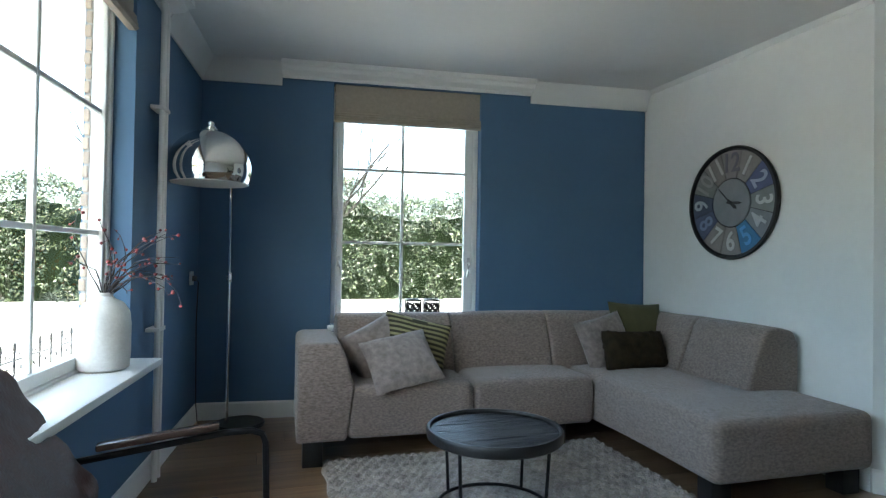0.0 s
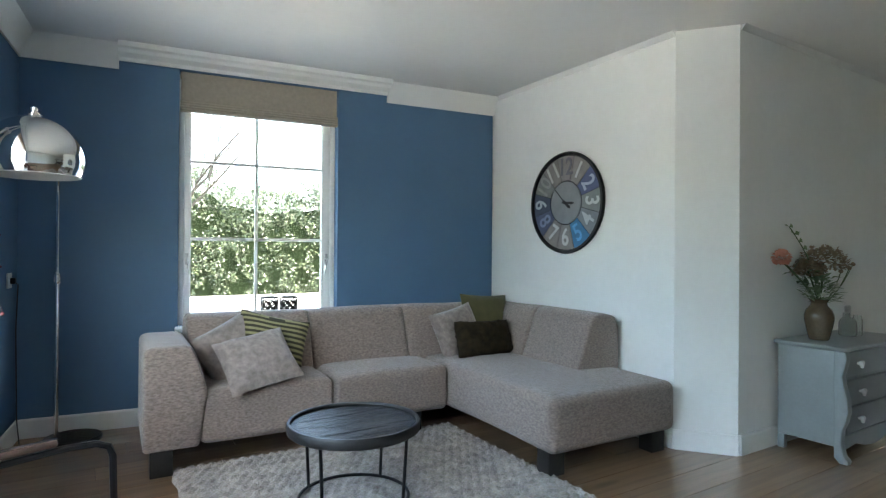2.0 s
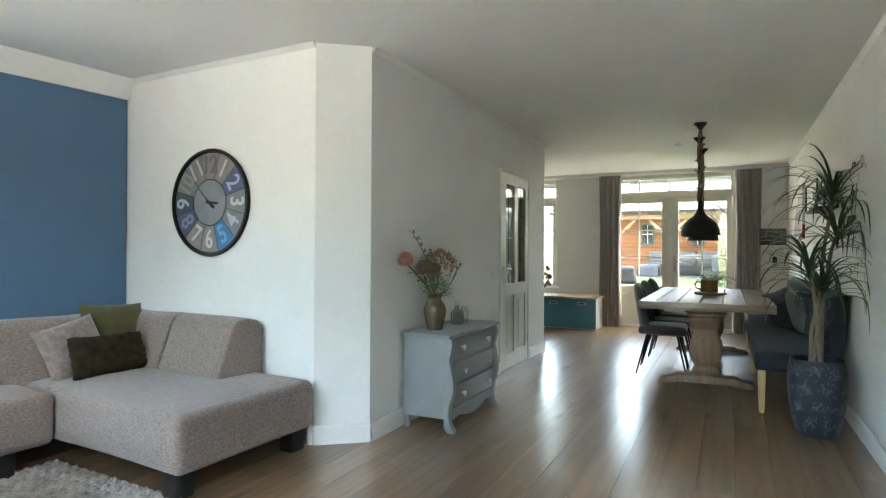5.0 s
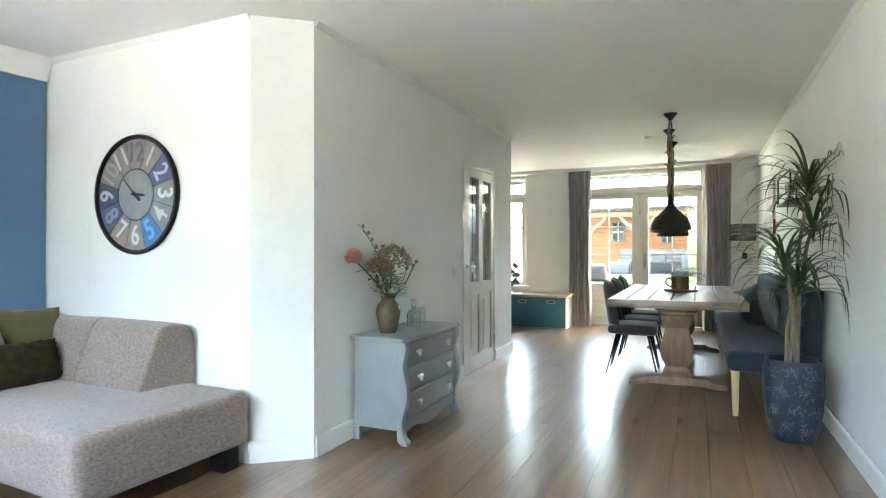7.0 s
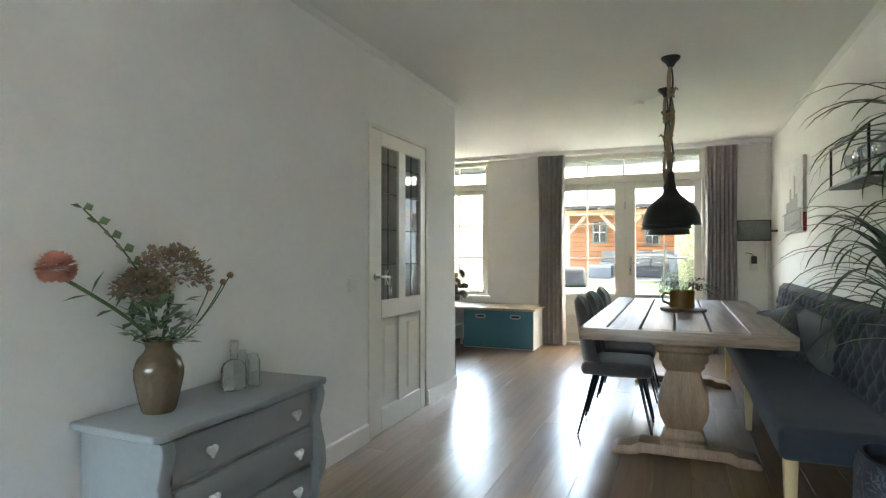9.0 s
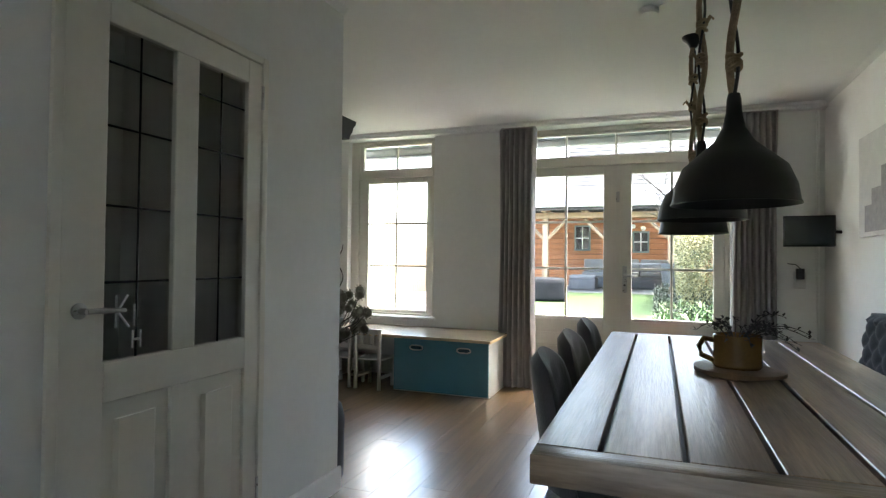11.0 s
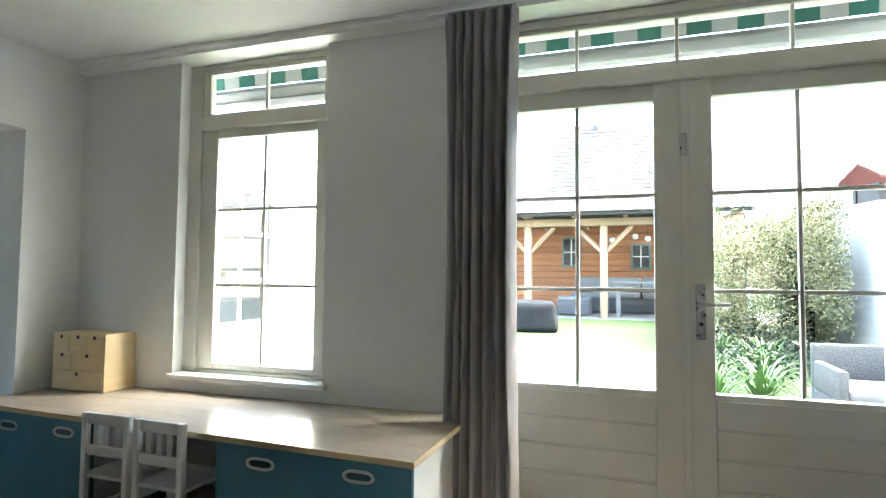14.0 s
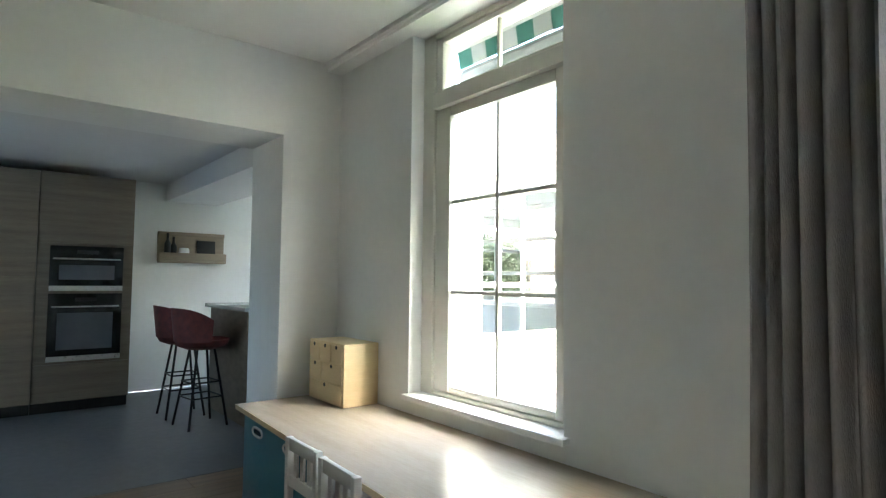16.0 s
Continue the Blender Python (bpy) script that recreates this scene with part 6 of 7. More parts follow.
def drawer_unit(y0, y1, x, label):
    """A low unit with one broad front and two oval grips."""
    d = thing("drawer_unit", label, "drawer unit", "low drawer units")
    h = 0.494
    bm = bmesh.new()
    box(x + 0.017, 10.12, y0, y0 + 0.018, 0.001, h, bm=bm)
    box(x + 0.017, 10.12, y1 - 0.018, y1, 0.001, h, bm=bm)
    box(x + 0.017, 10.12, y0 + 0.018, y1 - 0.018, 0.001, 0.03, bm=bm)
    box(10.10, 10.12, y0 + 0.018, y1 - 0.018, 0.03, h, bm=bm)
    part("carcass", bm, M_TRIM, d, "white carcass", smooth=0)
    fr = part("front", box(x, x + 0.016, y0 + 0.003, y1 - 0.003, 0.012, h - 0.008, 0.003), M_TEAL, d, "teal front")
    for t in (0.25, 0.75):
        yc, zc = y0 + (y1 - y0) * t, h - 0.085
        loop = [(yc + 0.045 * math.cos(a) + (0.02 if math.cos(a) > 0 else -0.02), zc + 0.021 * math.sin(a)) for a in [2 * math.pi * k / 24 for k in range(25)]]
        part("grip", tube([(x - 0.001, u, v) for u, v in loop], 0.007, 6, cap=False), M_PLASTIC, fr, "white oval grip")
        # flat darker teal plate: shade inside the grip, put into its colour
        part("grip_shade", box(x - 0.0015, x - 0.0002, yc - 0.05, yc + 0.05, zc - 0.013, zc + 0.013), M_TEALDARK, fr, smooth=0)


drawer_unit(1.76, 2.68, 9.49, "low drawer unit with a wide teal front")
drawer_unit(3.48, 4.27, 9.57, "low drawer unit with a teal front by the passage")


def small_chair(m):
    c = thing("small_chair", "small white wooden child's chair with a slatted back", "chair", "small chairs at the desk", m=m)
    part("seat", box(-0.15, 0.14, -0.14, 0.14, 0.27, 0.288, 0.004), M_CHAIRWHITE, c)
    for y in (-0.125, 0.125):
        part("leg", box(-0.165, -0.135, y - 0.014, y + 0.014, 0.001, 0.565, 0.004), M_CHAIRWHITE, c)
        part("leg", box(0.10, 0.13, y - 0.014, y + 0.014, 0.001, 0.269, 0.004), M_CHAIRWHITE, c)
        part("side_rail", box(-0.134, 0.099, y - 0.010, y + 0.010, 0.10, 0.125, 0.003), M_CHAIRWHITE, c)
    part("top_rail", box(-0.16, -0.14, -0.1105, 0.1105, 0.515, 0.565, 0.004), M_CHAIRWHITE, c)
    part("lower_rail", box(-0.16, -0.14, -0.1105, 0.1105, 0.375, 0.42, 0.004), M_CHAIRWHITE, c)
    for k in range(3):
        y = -0.06 + 0.06 * k
        part("slat", box(-0.155, -0.145, y - 0.016, y + 0.016, 0.4205, 0.5145, 0.002, 1), M_CHAIRWHITE, c)
    return c


sc = small_chair(pose(9.58, 3.235, 0, 0, 0, 0))
copy_thing(sc, pose(9.56, 2.905, 0, 0, 0, -2))

# small pine drawer box
bx = thing("drawer_box", "small pine box with six little drawers", "drawer box", m=Matrix.Translation((0, 0, 0.521)))
part("case", box(9.945, 10.16, 3.855, 4.265, 0, 0.335, 0.003), M_BOXWOOD, bx)
for z0, z1, cuts in ((0.228, 0.325, 3), (0.12, 0.218, 2), (0.012, 0.11, 1)):
    for k in range(cuts):
        w = 0.39 / cuts
        y0 = 3.865 + w * k
        if cuts == 2:
            y0, w = (3.865, 0.24) if k == 0 else (4.105, 0.15)
        if cuts == 1:
            w = 0.39
        d = part("drawer", box(9.938, 9.9448, y0 + 0.003, y0 + w - 0.003, z0, z1, 0.002, 1), M_BOXWOOD, bx)
        # black disc on the drawer face: shade of an open hole, as colour
        part("finger_hole_shade", lathe([(0, 0), (0.011, 0), (0.011, 0.0012), (0, 0.0012)], 14), M_BLACKPLASTIC, d).matrix_basis = pose(9.9378, y0 + w * 0.5, z1 - 0.012, 0, -90, 0)

# dark cabinet at the end of the hall wall
cab = thing("dark_cabinet", "tall dark painted cabinet with a moulded cornice", "cabinet", m=Matrix.Translation((0, 0, 0)))
part("body", box(7.295, 7.765, 2.25, 3.45, 0.08, 1.97, 0.004), M_DARKCAB, cab)
part("plinth", box(7.295, 7.80, 2.22, 3.48, 0.001, 0.11, 0.008), M_DARKCAB, cab)
part("cornice", prism([(7.295, 1.97), (7.775, 1.97), (7.785, 2.0), (7.81, 2.02), (7.82, 2.05), (7.85, 2.075), (7.86, 2.10), (7.295, 2.10)], 2.19, 3.5, axis="y"), M_DARKCAB, cab, smooth=20)
part("belt", box(7.295, 7.80, 2.225, 3.475, 0.80, 0.85, 0.008), M_DARKCAB, cab)
for y0, y1 in ((2.28, 2.84), (2.86, 3.42)):
    dd = part("door", box(7.766, 7.785, y0, y1, 0.87, 1.95, 0.004), M_DARKCAB, cab)
    part("panel", box(7.7855, 7.789, y0 + 0.08, y1 - 0.08, 0.95, 1.87, 0.002, 1), M_DARKCAB, dd)
    dd = part("door", box(7.766, 7.785, y0, y1, 0.13, 0.78, 0.004), M_DARKCAB, cab)
    part("panel", box(7.7855, 7.789, y0 + 0.08, y1 - 0.08, 0.20, 0.71, 0.002, 1), M_DARKCAB, dd)
# corkscrew branch with thistle balls in a tall bottle vase
fv = thing("floor_bottle_vase", "tall dark glazed bottle vase on the floor", "vase", m=pose(7.41, 2.085, 0))
part("body", lathe([(0, 0.001), (0.07, 0.001), (0.085, 0.02), (0.088, 0.34), (0.07, 0.41), (0.035, 0.45), (0.028, 0.52), (0.027, 0.74), (0.034, 0.75), (0.026, 0.74), (0, 0.5)], 28), M_POT, fv)
th = thing("thistle_branch", "curly dark branch with grey thistle balls in the vase", "dried flowers", m=pose(7.41, 2.085, 0))
rnd = random.Random(14)
tips = [(0.06, -0.04, 1.30), (0.24, -0.09, 0.93), (0.30, -0.02, 0.99)]
for e in tips:
    base = Vector((0, 0, 0.72))
    pts = []
    for i in range(24):
        t = i / 23
        p = base.lerp(Vector(e), t)
        amp = 0.035 * math.sin(math.pi * t)
        pts.append(p + Vector((amp * math.sin(t * 19), amp * math.cos(t * 15), 0)))
    part("branch", tube(pts, [0.007 - 0.005 * i / 23 for i in range(24)], 6), M_TWIG, th)
ball = bmesh.new()
bmesh.ops.create_icosphere(ball, subdivisions=2, radius=0.02)
dirs = [v.co.normalized() for v in ball.verts]
for d in dirs:
    leafblade(ball, d * 0.018, d, 0.014, 0.006)
ball_me = mesh_of("thistle_ball", ball, M_EUCA, 60)
M_THISTLE = mat("grey_green_thistle", (0.25, 0.245, 0.2), (0.15, 0.148, 0.12), 0.85, scale=40, bump=0.2)
ball_me.materials[0] = M_THISTLE
for k in range(30):
    a, r, z = rnd.uniform(0, 6.28), rnd.uniform(0.03, 0.16), rnd.uniform(0.76, 1.04)
    q = Vector((math.cos(a) * r * 1.2 + 0.09, math.sin(a) * r * 0.8 - 0.07, z))
    if k % 6 == 0:
        q = Vector((0.28 + 0.08 * (k / 6), 0.035 * (k / 6), 0.80 + 0.02 * (k / 6)))
    part("stem", tube(curve((0, 0, 0.73), q, (0.02 * math.cos(a), 0.02 * math.sin(a), 0)), 0.0018, 4), M_TWIG, th)
    b = new("thistle_ball", ball_me)
    b.parent = th
    b.matrix_basis = Matrix.Translation(q) @ Matrix.Diagonal((1.0, 1.0, 1.0, 1)) @ Matrix.Scale(rnd.uniform(1.05, 1.6), 4)

# ---- kitchen ----
for x0, x1, lab in ((7.4, 8.04, "tall grey oak larder cabinet"), (8.045, 8.78, "tall grey oak larder cabinet beside the ovens"), (8.785, 9.53, "tall grey oak oven housing")):
    u = thing("tall_cabinet", lab, "cabinet", "tall kitchen units")
    part("body", box(x0, x1, 7.22, 7.89, 0.10, 2.13, 0.003), M_KITCHEN, u)
    part("plinth", box(x0, x1, 7.28, 7.88, 0.001, 0.099), M_BLACKPLASTIC, u, smooth=0)
    if x0 < 8.7:
        for z0, z1 in ((0.105, 1.2), (1.205, 2.125)):
            part("door", box(x0 + 0.003, x1 - 0.003, 7.20, 7.219, z0, z1, 0.002, 1), M_KITCHEN, u)
    else:
        for z0, z1 in ((0.105, 0.43), (1.50, 2.125)):
            part("door", box(x0 + 0.003, x1 - 0.003, 7.20, 7.219, z0, z1, 0.002, 1), M_KITCHEN, u)
for z0, z1, lab in ((0.455, 1.05, "black glass built-in oven with a steel bar"), (1.075, 1.475, "black glass compact oven above the oven")):
    o = thing("built_in_oven", lab, "oven", "built-in ovens", m=Matrix.Translation((8.875, 7.2, 0)))
    part("front", box(0, 0.57, -0.012, 0.0185, z0, z1, 0.003), M_SCREEN, o)
    part("trim", box(0, 0.57, -0.016, -0.0125, z0, z0 + 0.045, 0.001, 1), M_STEEL, o, "steel trim")
    part("window", box(0.07, 0.50, -0.0145, -0.0122, z0 + 0.10, z1 - 0.17, 0.0008, 1), M_GREYFLOOR, o, "grey oven window")
    hz = z1 - 0.115
    part("handle", tube([(0.03, -0.012, hz), (0.03, -0.045, hz), (0.54, -0.045, hz), (0.54, -0.012, hz)], 0.008, 8), M_STEEL, o, "steel bar handle")
    part("display", box(0.2, 0.37, -0.0135, -0.0122, z1 - 0.07, z1 - 0.035), M_BLACKPLASTIC, o, smooth=0)
ws = thing("wall_rack", "pale wooden wall rack holding bottles and a board", "shelf", m=Matrix.Translation((9.88, 7.899, 0)))
part("back", box(0, 0.70, -0.02, 0, 1.38, 1.70, 0.002, 1), M_RACK, ws)
part("board", box(0, 0.70, -0.12, -0.0205, 1.36, 1.385, 0.003), M_RACK, ws)
part("lip", box(0, 0.70, -0.122, -0.108, 1.386, 1.47, 0.003), M_RACK, ws)
part("batten", box(0, 0.70, -0.04, -0.0205, 1.66, 1.70, 0.003), M_RACK, ws)
for k, (x, h) in enumerate(((0.09, 0.30), (0.15, 0.26))):
    single("wine_bottle", lathe([(0, 0), (0.032, 0), (0.034, 0.01), (0.034, h * 0.6), (0.014, h * 0.75), (0.013, h), (0, h)], 18), M_BLACKPLASTIC, "dark glass bottle on the wall rack", "bottle", "bottles on the rack", m=Matrix.Translation((9.88 + x, 7.835, 1.386)))
single("framed_board", box(0, 0.2, -0.012, 0, 0, 0.23, 0.003), M_BLACKPLASTIC, "small black framed board on the rack", "sign", m=pose(10.28, 7.85, 1.387, -8, 0, 0))
single("storage_jar", lathe([(0, 0), (0.05, 0), (0.055, 0.01), (0.055, 0.12), (0.045, 0.14), (0, 0.145)], 20), M_KNOB, "white storage jar on the wall rack", "jar", m=Matrix.Translation((10.14, 7.835, 1.386)))
bar = thing("breakfast_bar", "raised breakfast bar with grey oak end panel", "bar")
part("end_panel", box(10.12, 10.18, 5.78, 6.75, 0.001, 0.93, 0.003), M_KITCHEN, bar)
part("front_panel", box(10.181, 12.2, 6.45, 6.49, 0.001, 0.93, 0.003), M_KITCHEN, bar)
part("worktop", box(10.08, 12.25, 5.74, 6.80, 0.931, 0.965, 0.004), M_COUNTER, bar, "grey stone worktop")


def bar_stool(m):
    s = thing("bar_stool", "bar stool with a red patterned shell on thin black legs", "bar stool", "stools at the bar", m=m)
    bm = lathe([(0, 0.62), (0.12, 0.622), (0.19, 0.65), (0.215, 0.70), (0.205, 0.705), (0.18, 0.665), (0.11, 0.64), (0, 0.638)], 28)
    part("seat", bm, M_REDSEAT, s)
    bm = bmesh.new()
    n, k = 16, 6
    for side in (0, 1):
        grid = [[bm.verts.new(((0.205 + 0.012 * side + 0.03 * j / k) * math.cos(a), (0.205 + 0.012 * side + 0.03 * j / k) * math.sin(a), 0.69 + 0.27 * j / k * (1 - 0.35 * abs(i / n * 2 - 1) ** 3))) for j in range(k + 1)] for i, a in enumerate([radians(95 + 170 * i / n) for i in range(n + 1)])]
        for i in range(n):
            for j in range(k):
                f = (grid[i][j], grid[i + 1][j], grid[i + 1][j + 1], grid[i][j + 1])
                bm.faces.new(f if side else f[::-1])
    part("backrest", bm, M_REDSEAT, s, smooth=70)
    for a in (45, 135, 225, 315):
        c, d = math.cos(radians(a)), math.sin(radians(a))
        part("leg", tube([(0.1 * c, 0.1 * d, 0.625), (0.22 * c, 0.22 * d, 0.003)], 0.010, 8), M_BLACKMETAL, s)
    for z, r in ((0.24, 0.181), (0.36, 0.159)):
        part("foot_ring", tube([(r * math.cos(radians(a)), r * math.sin(radians(a)), z) for a in (45, 135, 225, 315, 45)], 0.007, 6), M_BLACKMETAL, s)
    return s


bs = bar_stool(pose(9.83, 6.55, 0, 0, 0, 0))
copy_thing(bs, pose(9.86, 6.08, 0, 0, 0, 8))


# ---- outside ----
def height(x, y):
    """The lie of the land: street side a little lower, the garden rising away from the doors."""
    if x > 10.4:
        garden = float(np.interp(x, [10.4, 11.3, 13.0, 15.0, 19.0, 30.0], [-0.10, -0.06, 0.24, 0.37, 0.48, 0.5]))
        return garden * float(np.interp(y, [5, 12], [1.0, 0.0])) - 0.3 * float(np.interp(y, [6, 14], [0.0, 1.0]))
    d = max(y - 4.6, -0.9 - x, 0.0)
    return -0.12 - 0.25 * min(1.0, d / 3.0)


gx = sorted({-90.0, -60.0, -40.0, -25.0, -18.0, -16.5, -14.0, -10.0, -7.5, -5.0, -3.0, -1.5, 0.0, 4.0, 8.0, 10.3, 10.45, 10.9, 11.4, 12.0, 12.6, 13.2, 14.0, 15.0, 16.5, 18.0, 18.6, 22.5, 26.0, 32.0, 45.0, 65.0, 95.0})
gy = sorted({-90.0, -50.0, -25.0, -12.0, -6.0, -3.0, -1.4, 0.0, 1.0, 2.0, 3.0, 4.2, 4.9, 6.0, 7.5, 9.0, 11.5, 14.0, 17.0, 18.5, 21.0, 26.0, 40.0, 60.0, 95.0})
bm = bmesh.new()
vg = [[bm.verts.new((x, y, height(x, y))) for y in gy] for x in gx]
for i in range(len(gx) - 1):
    for j in range(len(gy) - 1):
        f = bm.faces.new((vg[i][j], vg[i + 1][j], vg[i + 1][j + 1], vg[i][j + 1]))
        cx, cy = (gx[i] + gx[i + 1]) / 2, (gy[j] + gy[j + 1]) / 2
        if cx > 10.45:
            f.material_index = 1 if (cx < 12.0 or (cy > 4.1 and cx < 18) or 18.6 < cx < 22.5) else 0
        else:
            d = max(cy - 4.9, -1.5 - cx)
            f.material_index = 1 if d < 2.6 else (2 if d < 16.2 else 0)
single("ground", bm, [M_GRASS, M_PAVING, M_ROAD], "garden lawn, paving and pale street around the house", "ground", kind="structure")


def leaf_mass(inside, count, size, seed, box_dims, bm=None):
    """Small tilted leaves scattered where inside(p) allows."""
    rr = random.Random(seed)
    verts, faces = [], []
    (x0, x1), (y0, y1), (z0, z1) = box_dims
    made = tries = 0
    while made < count and tries < count * 12:
        tries += 1
        p = Vector((rr.uniform(x0, x1), rr.uniform(y0, y1), rr.uniform(z0, z1)))
        if not inside(p):
            continue
        made += 1
        a = Vector((rr.gauss(0, 1), rr.gauss(0, 1), rr.gauss(0, 1))).normalized()
        b = a.cross(Vector((rr.gauss(0, 1), rr.gauss(0, 1), rr.gauss(0, 1)))).normalized()
        s = size * rr.uniform(0.6, 1.3)
        k = len(verts)
        verts += [p + a * s, p + b * s * 0.45, p - a * s, p - b * s * 0.45]
        faces.append((k, k + 1, k + 2, k + 3))
    return verts, faces


def leaf_part(name, data, material, parent, label=""):
    me = bpy.data.meshes.new(name)
    me.from_pydata([tuple(v) for v in data[0]], [], data[1])
    me.materials.append(material)
    ob = new(name, me)
    ob.parent = parent
    if label:
        tagged(ob, label)
    return ob


def shrub_row(label, m, length, depth, tall, count, size, seed, mats, parent_name="hedge", lump=0.8, gap=-0.32, grain=2.1):
    """A wild row of shrubs along local x, rooted at local z = 0, with an uneven top and gaps."""
    h = thing(parent_name, label, "hedge", m=m)

    def top(x, y):
        return tall * (0.74 + 0.26 * noise.noise(Vector((x * lump / 2.2, y * 0.3, seed)))) + 0.35 * noise.noise(Vector((x * lump * 1.7, y, seed + 4)))

    def inside(p):
        t = top(p.x, p.y)
        if p.z > t:
            return False
        bulge = depth / 2 * (0.75 + 0.25 * noise.noise(Vector((p.x * lump, p.z * lump, seed + 9))))
        shell = abs(p.y) > bulge * 0.45 or p.z > t - 0.6 or abs(p.x) > length / 2 - 0.3
        return abs(p.y) < bulge and shell and noise.noise(p * grain) > gap

    bounds = ((-length / 2, length / 2), (-depth / 2, depth / 2), (0.0, tall * 1.25))
    for i, (material, share, nm) in enumerate(mats):
        leaf_part(nm, leaf_mass(inside, int(count * share), size, seed + i, bounds), material, h)
    # dark slab inside the row: shade between the leaves, put into its colour
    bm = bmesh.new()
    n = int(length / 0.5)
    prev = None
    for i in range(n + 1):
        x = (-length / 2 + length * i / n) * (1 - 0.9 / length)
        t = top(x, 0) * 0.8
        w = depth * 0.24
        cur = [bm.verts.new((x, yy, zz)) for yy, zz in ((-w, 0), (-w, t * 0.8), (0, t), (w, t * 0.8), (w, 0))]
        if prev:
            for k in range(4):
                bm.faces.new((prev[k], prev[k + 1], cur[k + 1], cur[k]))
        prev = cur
    part("shade_core", bm, M_HEDGECORE, h)
    return h


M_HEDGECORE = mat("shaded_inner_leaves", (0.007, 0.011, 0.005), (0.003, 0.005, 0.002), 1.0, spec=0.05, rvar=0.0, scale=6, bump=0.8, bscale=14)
M_HEDGELIGHT = mat("light_hedge_leaf", (0.07, 0.09, 0.045), (0.035, 0.048, 0.022), 0.4, scale=3, bump=0.0)
# lighter leaves and pale flecks colour highlights and glints into the street hedges
STREETMATS = [(M_HEDGE, 0.70, "leaves"), (M_HEDGELIGHT, 0.24, "highlight_leaves"), (M_BLOSSOM, 0.06, "blossom")]
shrub_row("tall evergreen shrubs with pale blossom and coloured-in glints across the street", Matrix.Translation((2.0, 21.5, -0.37)), 40, 3.4, 5.3, 150000, 0.062, 3, STREETMATS, gap=-0.1, grain=1.9)
shrub_row("tall evergreen shrubs with pale blossom and coloured-in glints beyond the side street", Matrix.Translation((-17.5, 3.0, -0.37)) @ Matrix.Rotation(radians(90), 4, "Z"), 34, 3.4, 5.0, 80000, 0.07, 7, STREETMATS, gap=-0.1, grain=1.9)


def tree(label, m, tall, seed, spread=0.55, crown=None, depth_max=5):
    """A tapered trunk with forking limbs and fine twigs."""
    t = thing("tree", label, "tree", m=m)
    rr = random.Random(seed)
    trunk, limbs, tips = bmesh.new(), bmesh.new(), []

    def grow(bm, p, d, l, r, level):
        pts, rad = [p.copy()], [r]
        n = 4
        for i in range(n):
            d = (d + Vector((rr.gauss(0, 0.09), rr.gauss(0, 0.09), rr.gauss(0.02, 0.05)))).normalized()
            p = p + d * l / n
            pts.append(p.copy())
            rad.append(r * (1 - 0.42 * (i + 1) / n))
        tube(pts, rad, 8 if level < 2 else 4, bm=bm, cap=False)
        tips.append(p.copy())
        if level < depth_max:
            for k in range(2 if level == 0 else rr.choice((2, 3))):
                q = pts[rr.choice((2, 3, 4))]
                a = rr.uniform(0, 6.28)
                nd = (d * (1 - spread * 0.5) + Vector((math.cos(a), math.sin(a), rr.uniform(-0.05, 0.6))) * spread).normalized()
                grow(limbs, q, nd, l * rr.uniform(0.6, 0.8), rad[-1] * rr.uniform(0.55, 0.8), level + 1)

    grow(trunk, Vector((0, 0, -0.1)), Vector((0, 0, 1)), tall * 0.42, tall * 0.012, 0)
    for k in range(7):
        z = tall * rr.uniform(0.18, 0.42)
        a = rr.uniform(0, 6.28)
        grow(limbs, Vector((0, 0, z)), Vector((math.cos(a), math.sin(a), 0.75)).normalized(), tall * 0.24, tall * 0.0045, 2)
    part("trunk", trunk, M_BARK, t, smooth=60)
    part("limbs", limbs, M_BARK, t, smooth=60)
    if crown:
        verts, faces = [], []
        for p in tips:
            for k in range(crown[1]):
                a = Vector((rr.gauss(0, 1), rr.gauss(0, 1), rr.gauss(0, 1))).normalized()
                b = a.cross(Vector((rr.gauss(0, 1), rr.gauss(0, 1), rr.gauss(0, 1)))).normalized()
                q = p + Vector((rr.gauss(0, 0.16), rr.gauss(0, 0.16), rr.gauss(0, 0.16)))
                i = len(verts)
                verts += [q + a * crown[2], q + b * crown[2] * 0.6, q - a * crown[2], q - b * crown[2] * 0.6]
                faces.append((i, i + 1, i + 2, i + 3))
        leaf_part("blossom", (verts, faces), crown[0], t)
    return t


tree("bare street tree with a tall trunk and thin branches", Matrix.Translation((2.1, 16.2, -0.37)), 10.0, 4)
tree("bare tree beyond the side street", Matrix.Translation((-3.3, 15.5, -0.37)), 8.5, 9)
tree("bare tree with thin twigs beside the side street", Matrix.Translation((-6.5, 14.0, -0.37)), 8.0, 15)

# iron fence before the side window
fence = thing("iron_fence", "low black wrought iron fence with spear finials", "fence", m=ROOM @ pose(-1.9, 0, -0.34) @ Matrix.Diagonal((1, 1, 0.64, 1)))
part("rail", box(-0.01, 0.01, -2.6, 3.9, 0.30, 0.325), M_BLACKMETAL, fence, smooth=0)
part("rail", box(-0.01, 0.01, -2.6, 3.9, 0.78, 0.80), M_BLACKMETAL, fence, smooth=0)
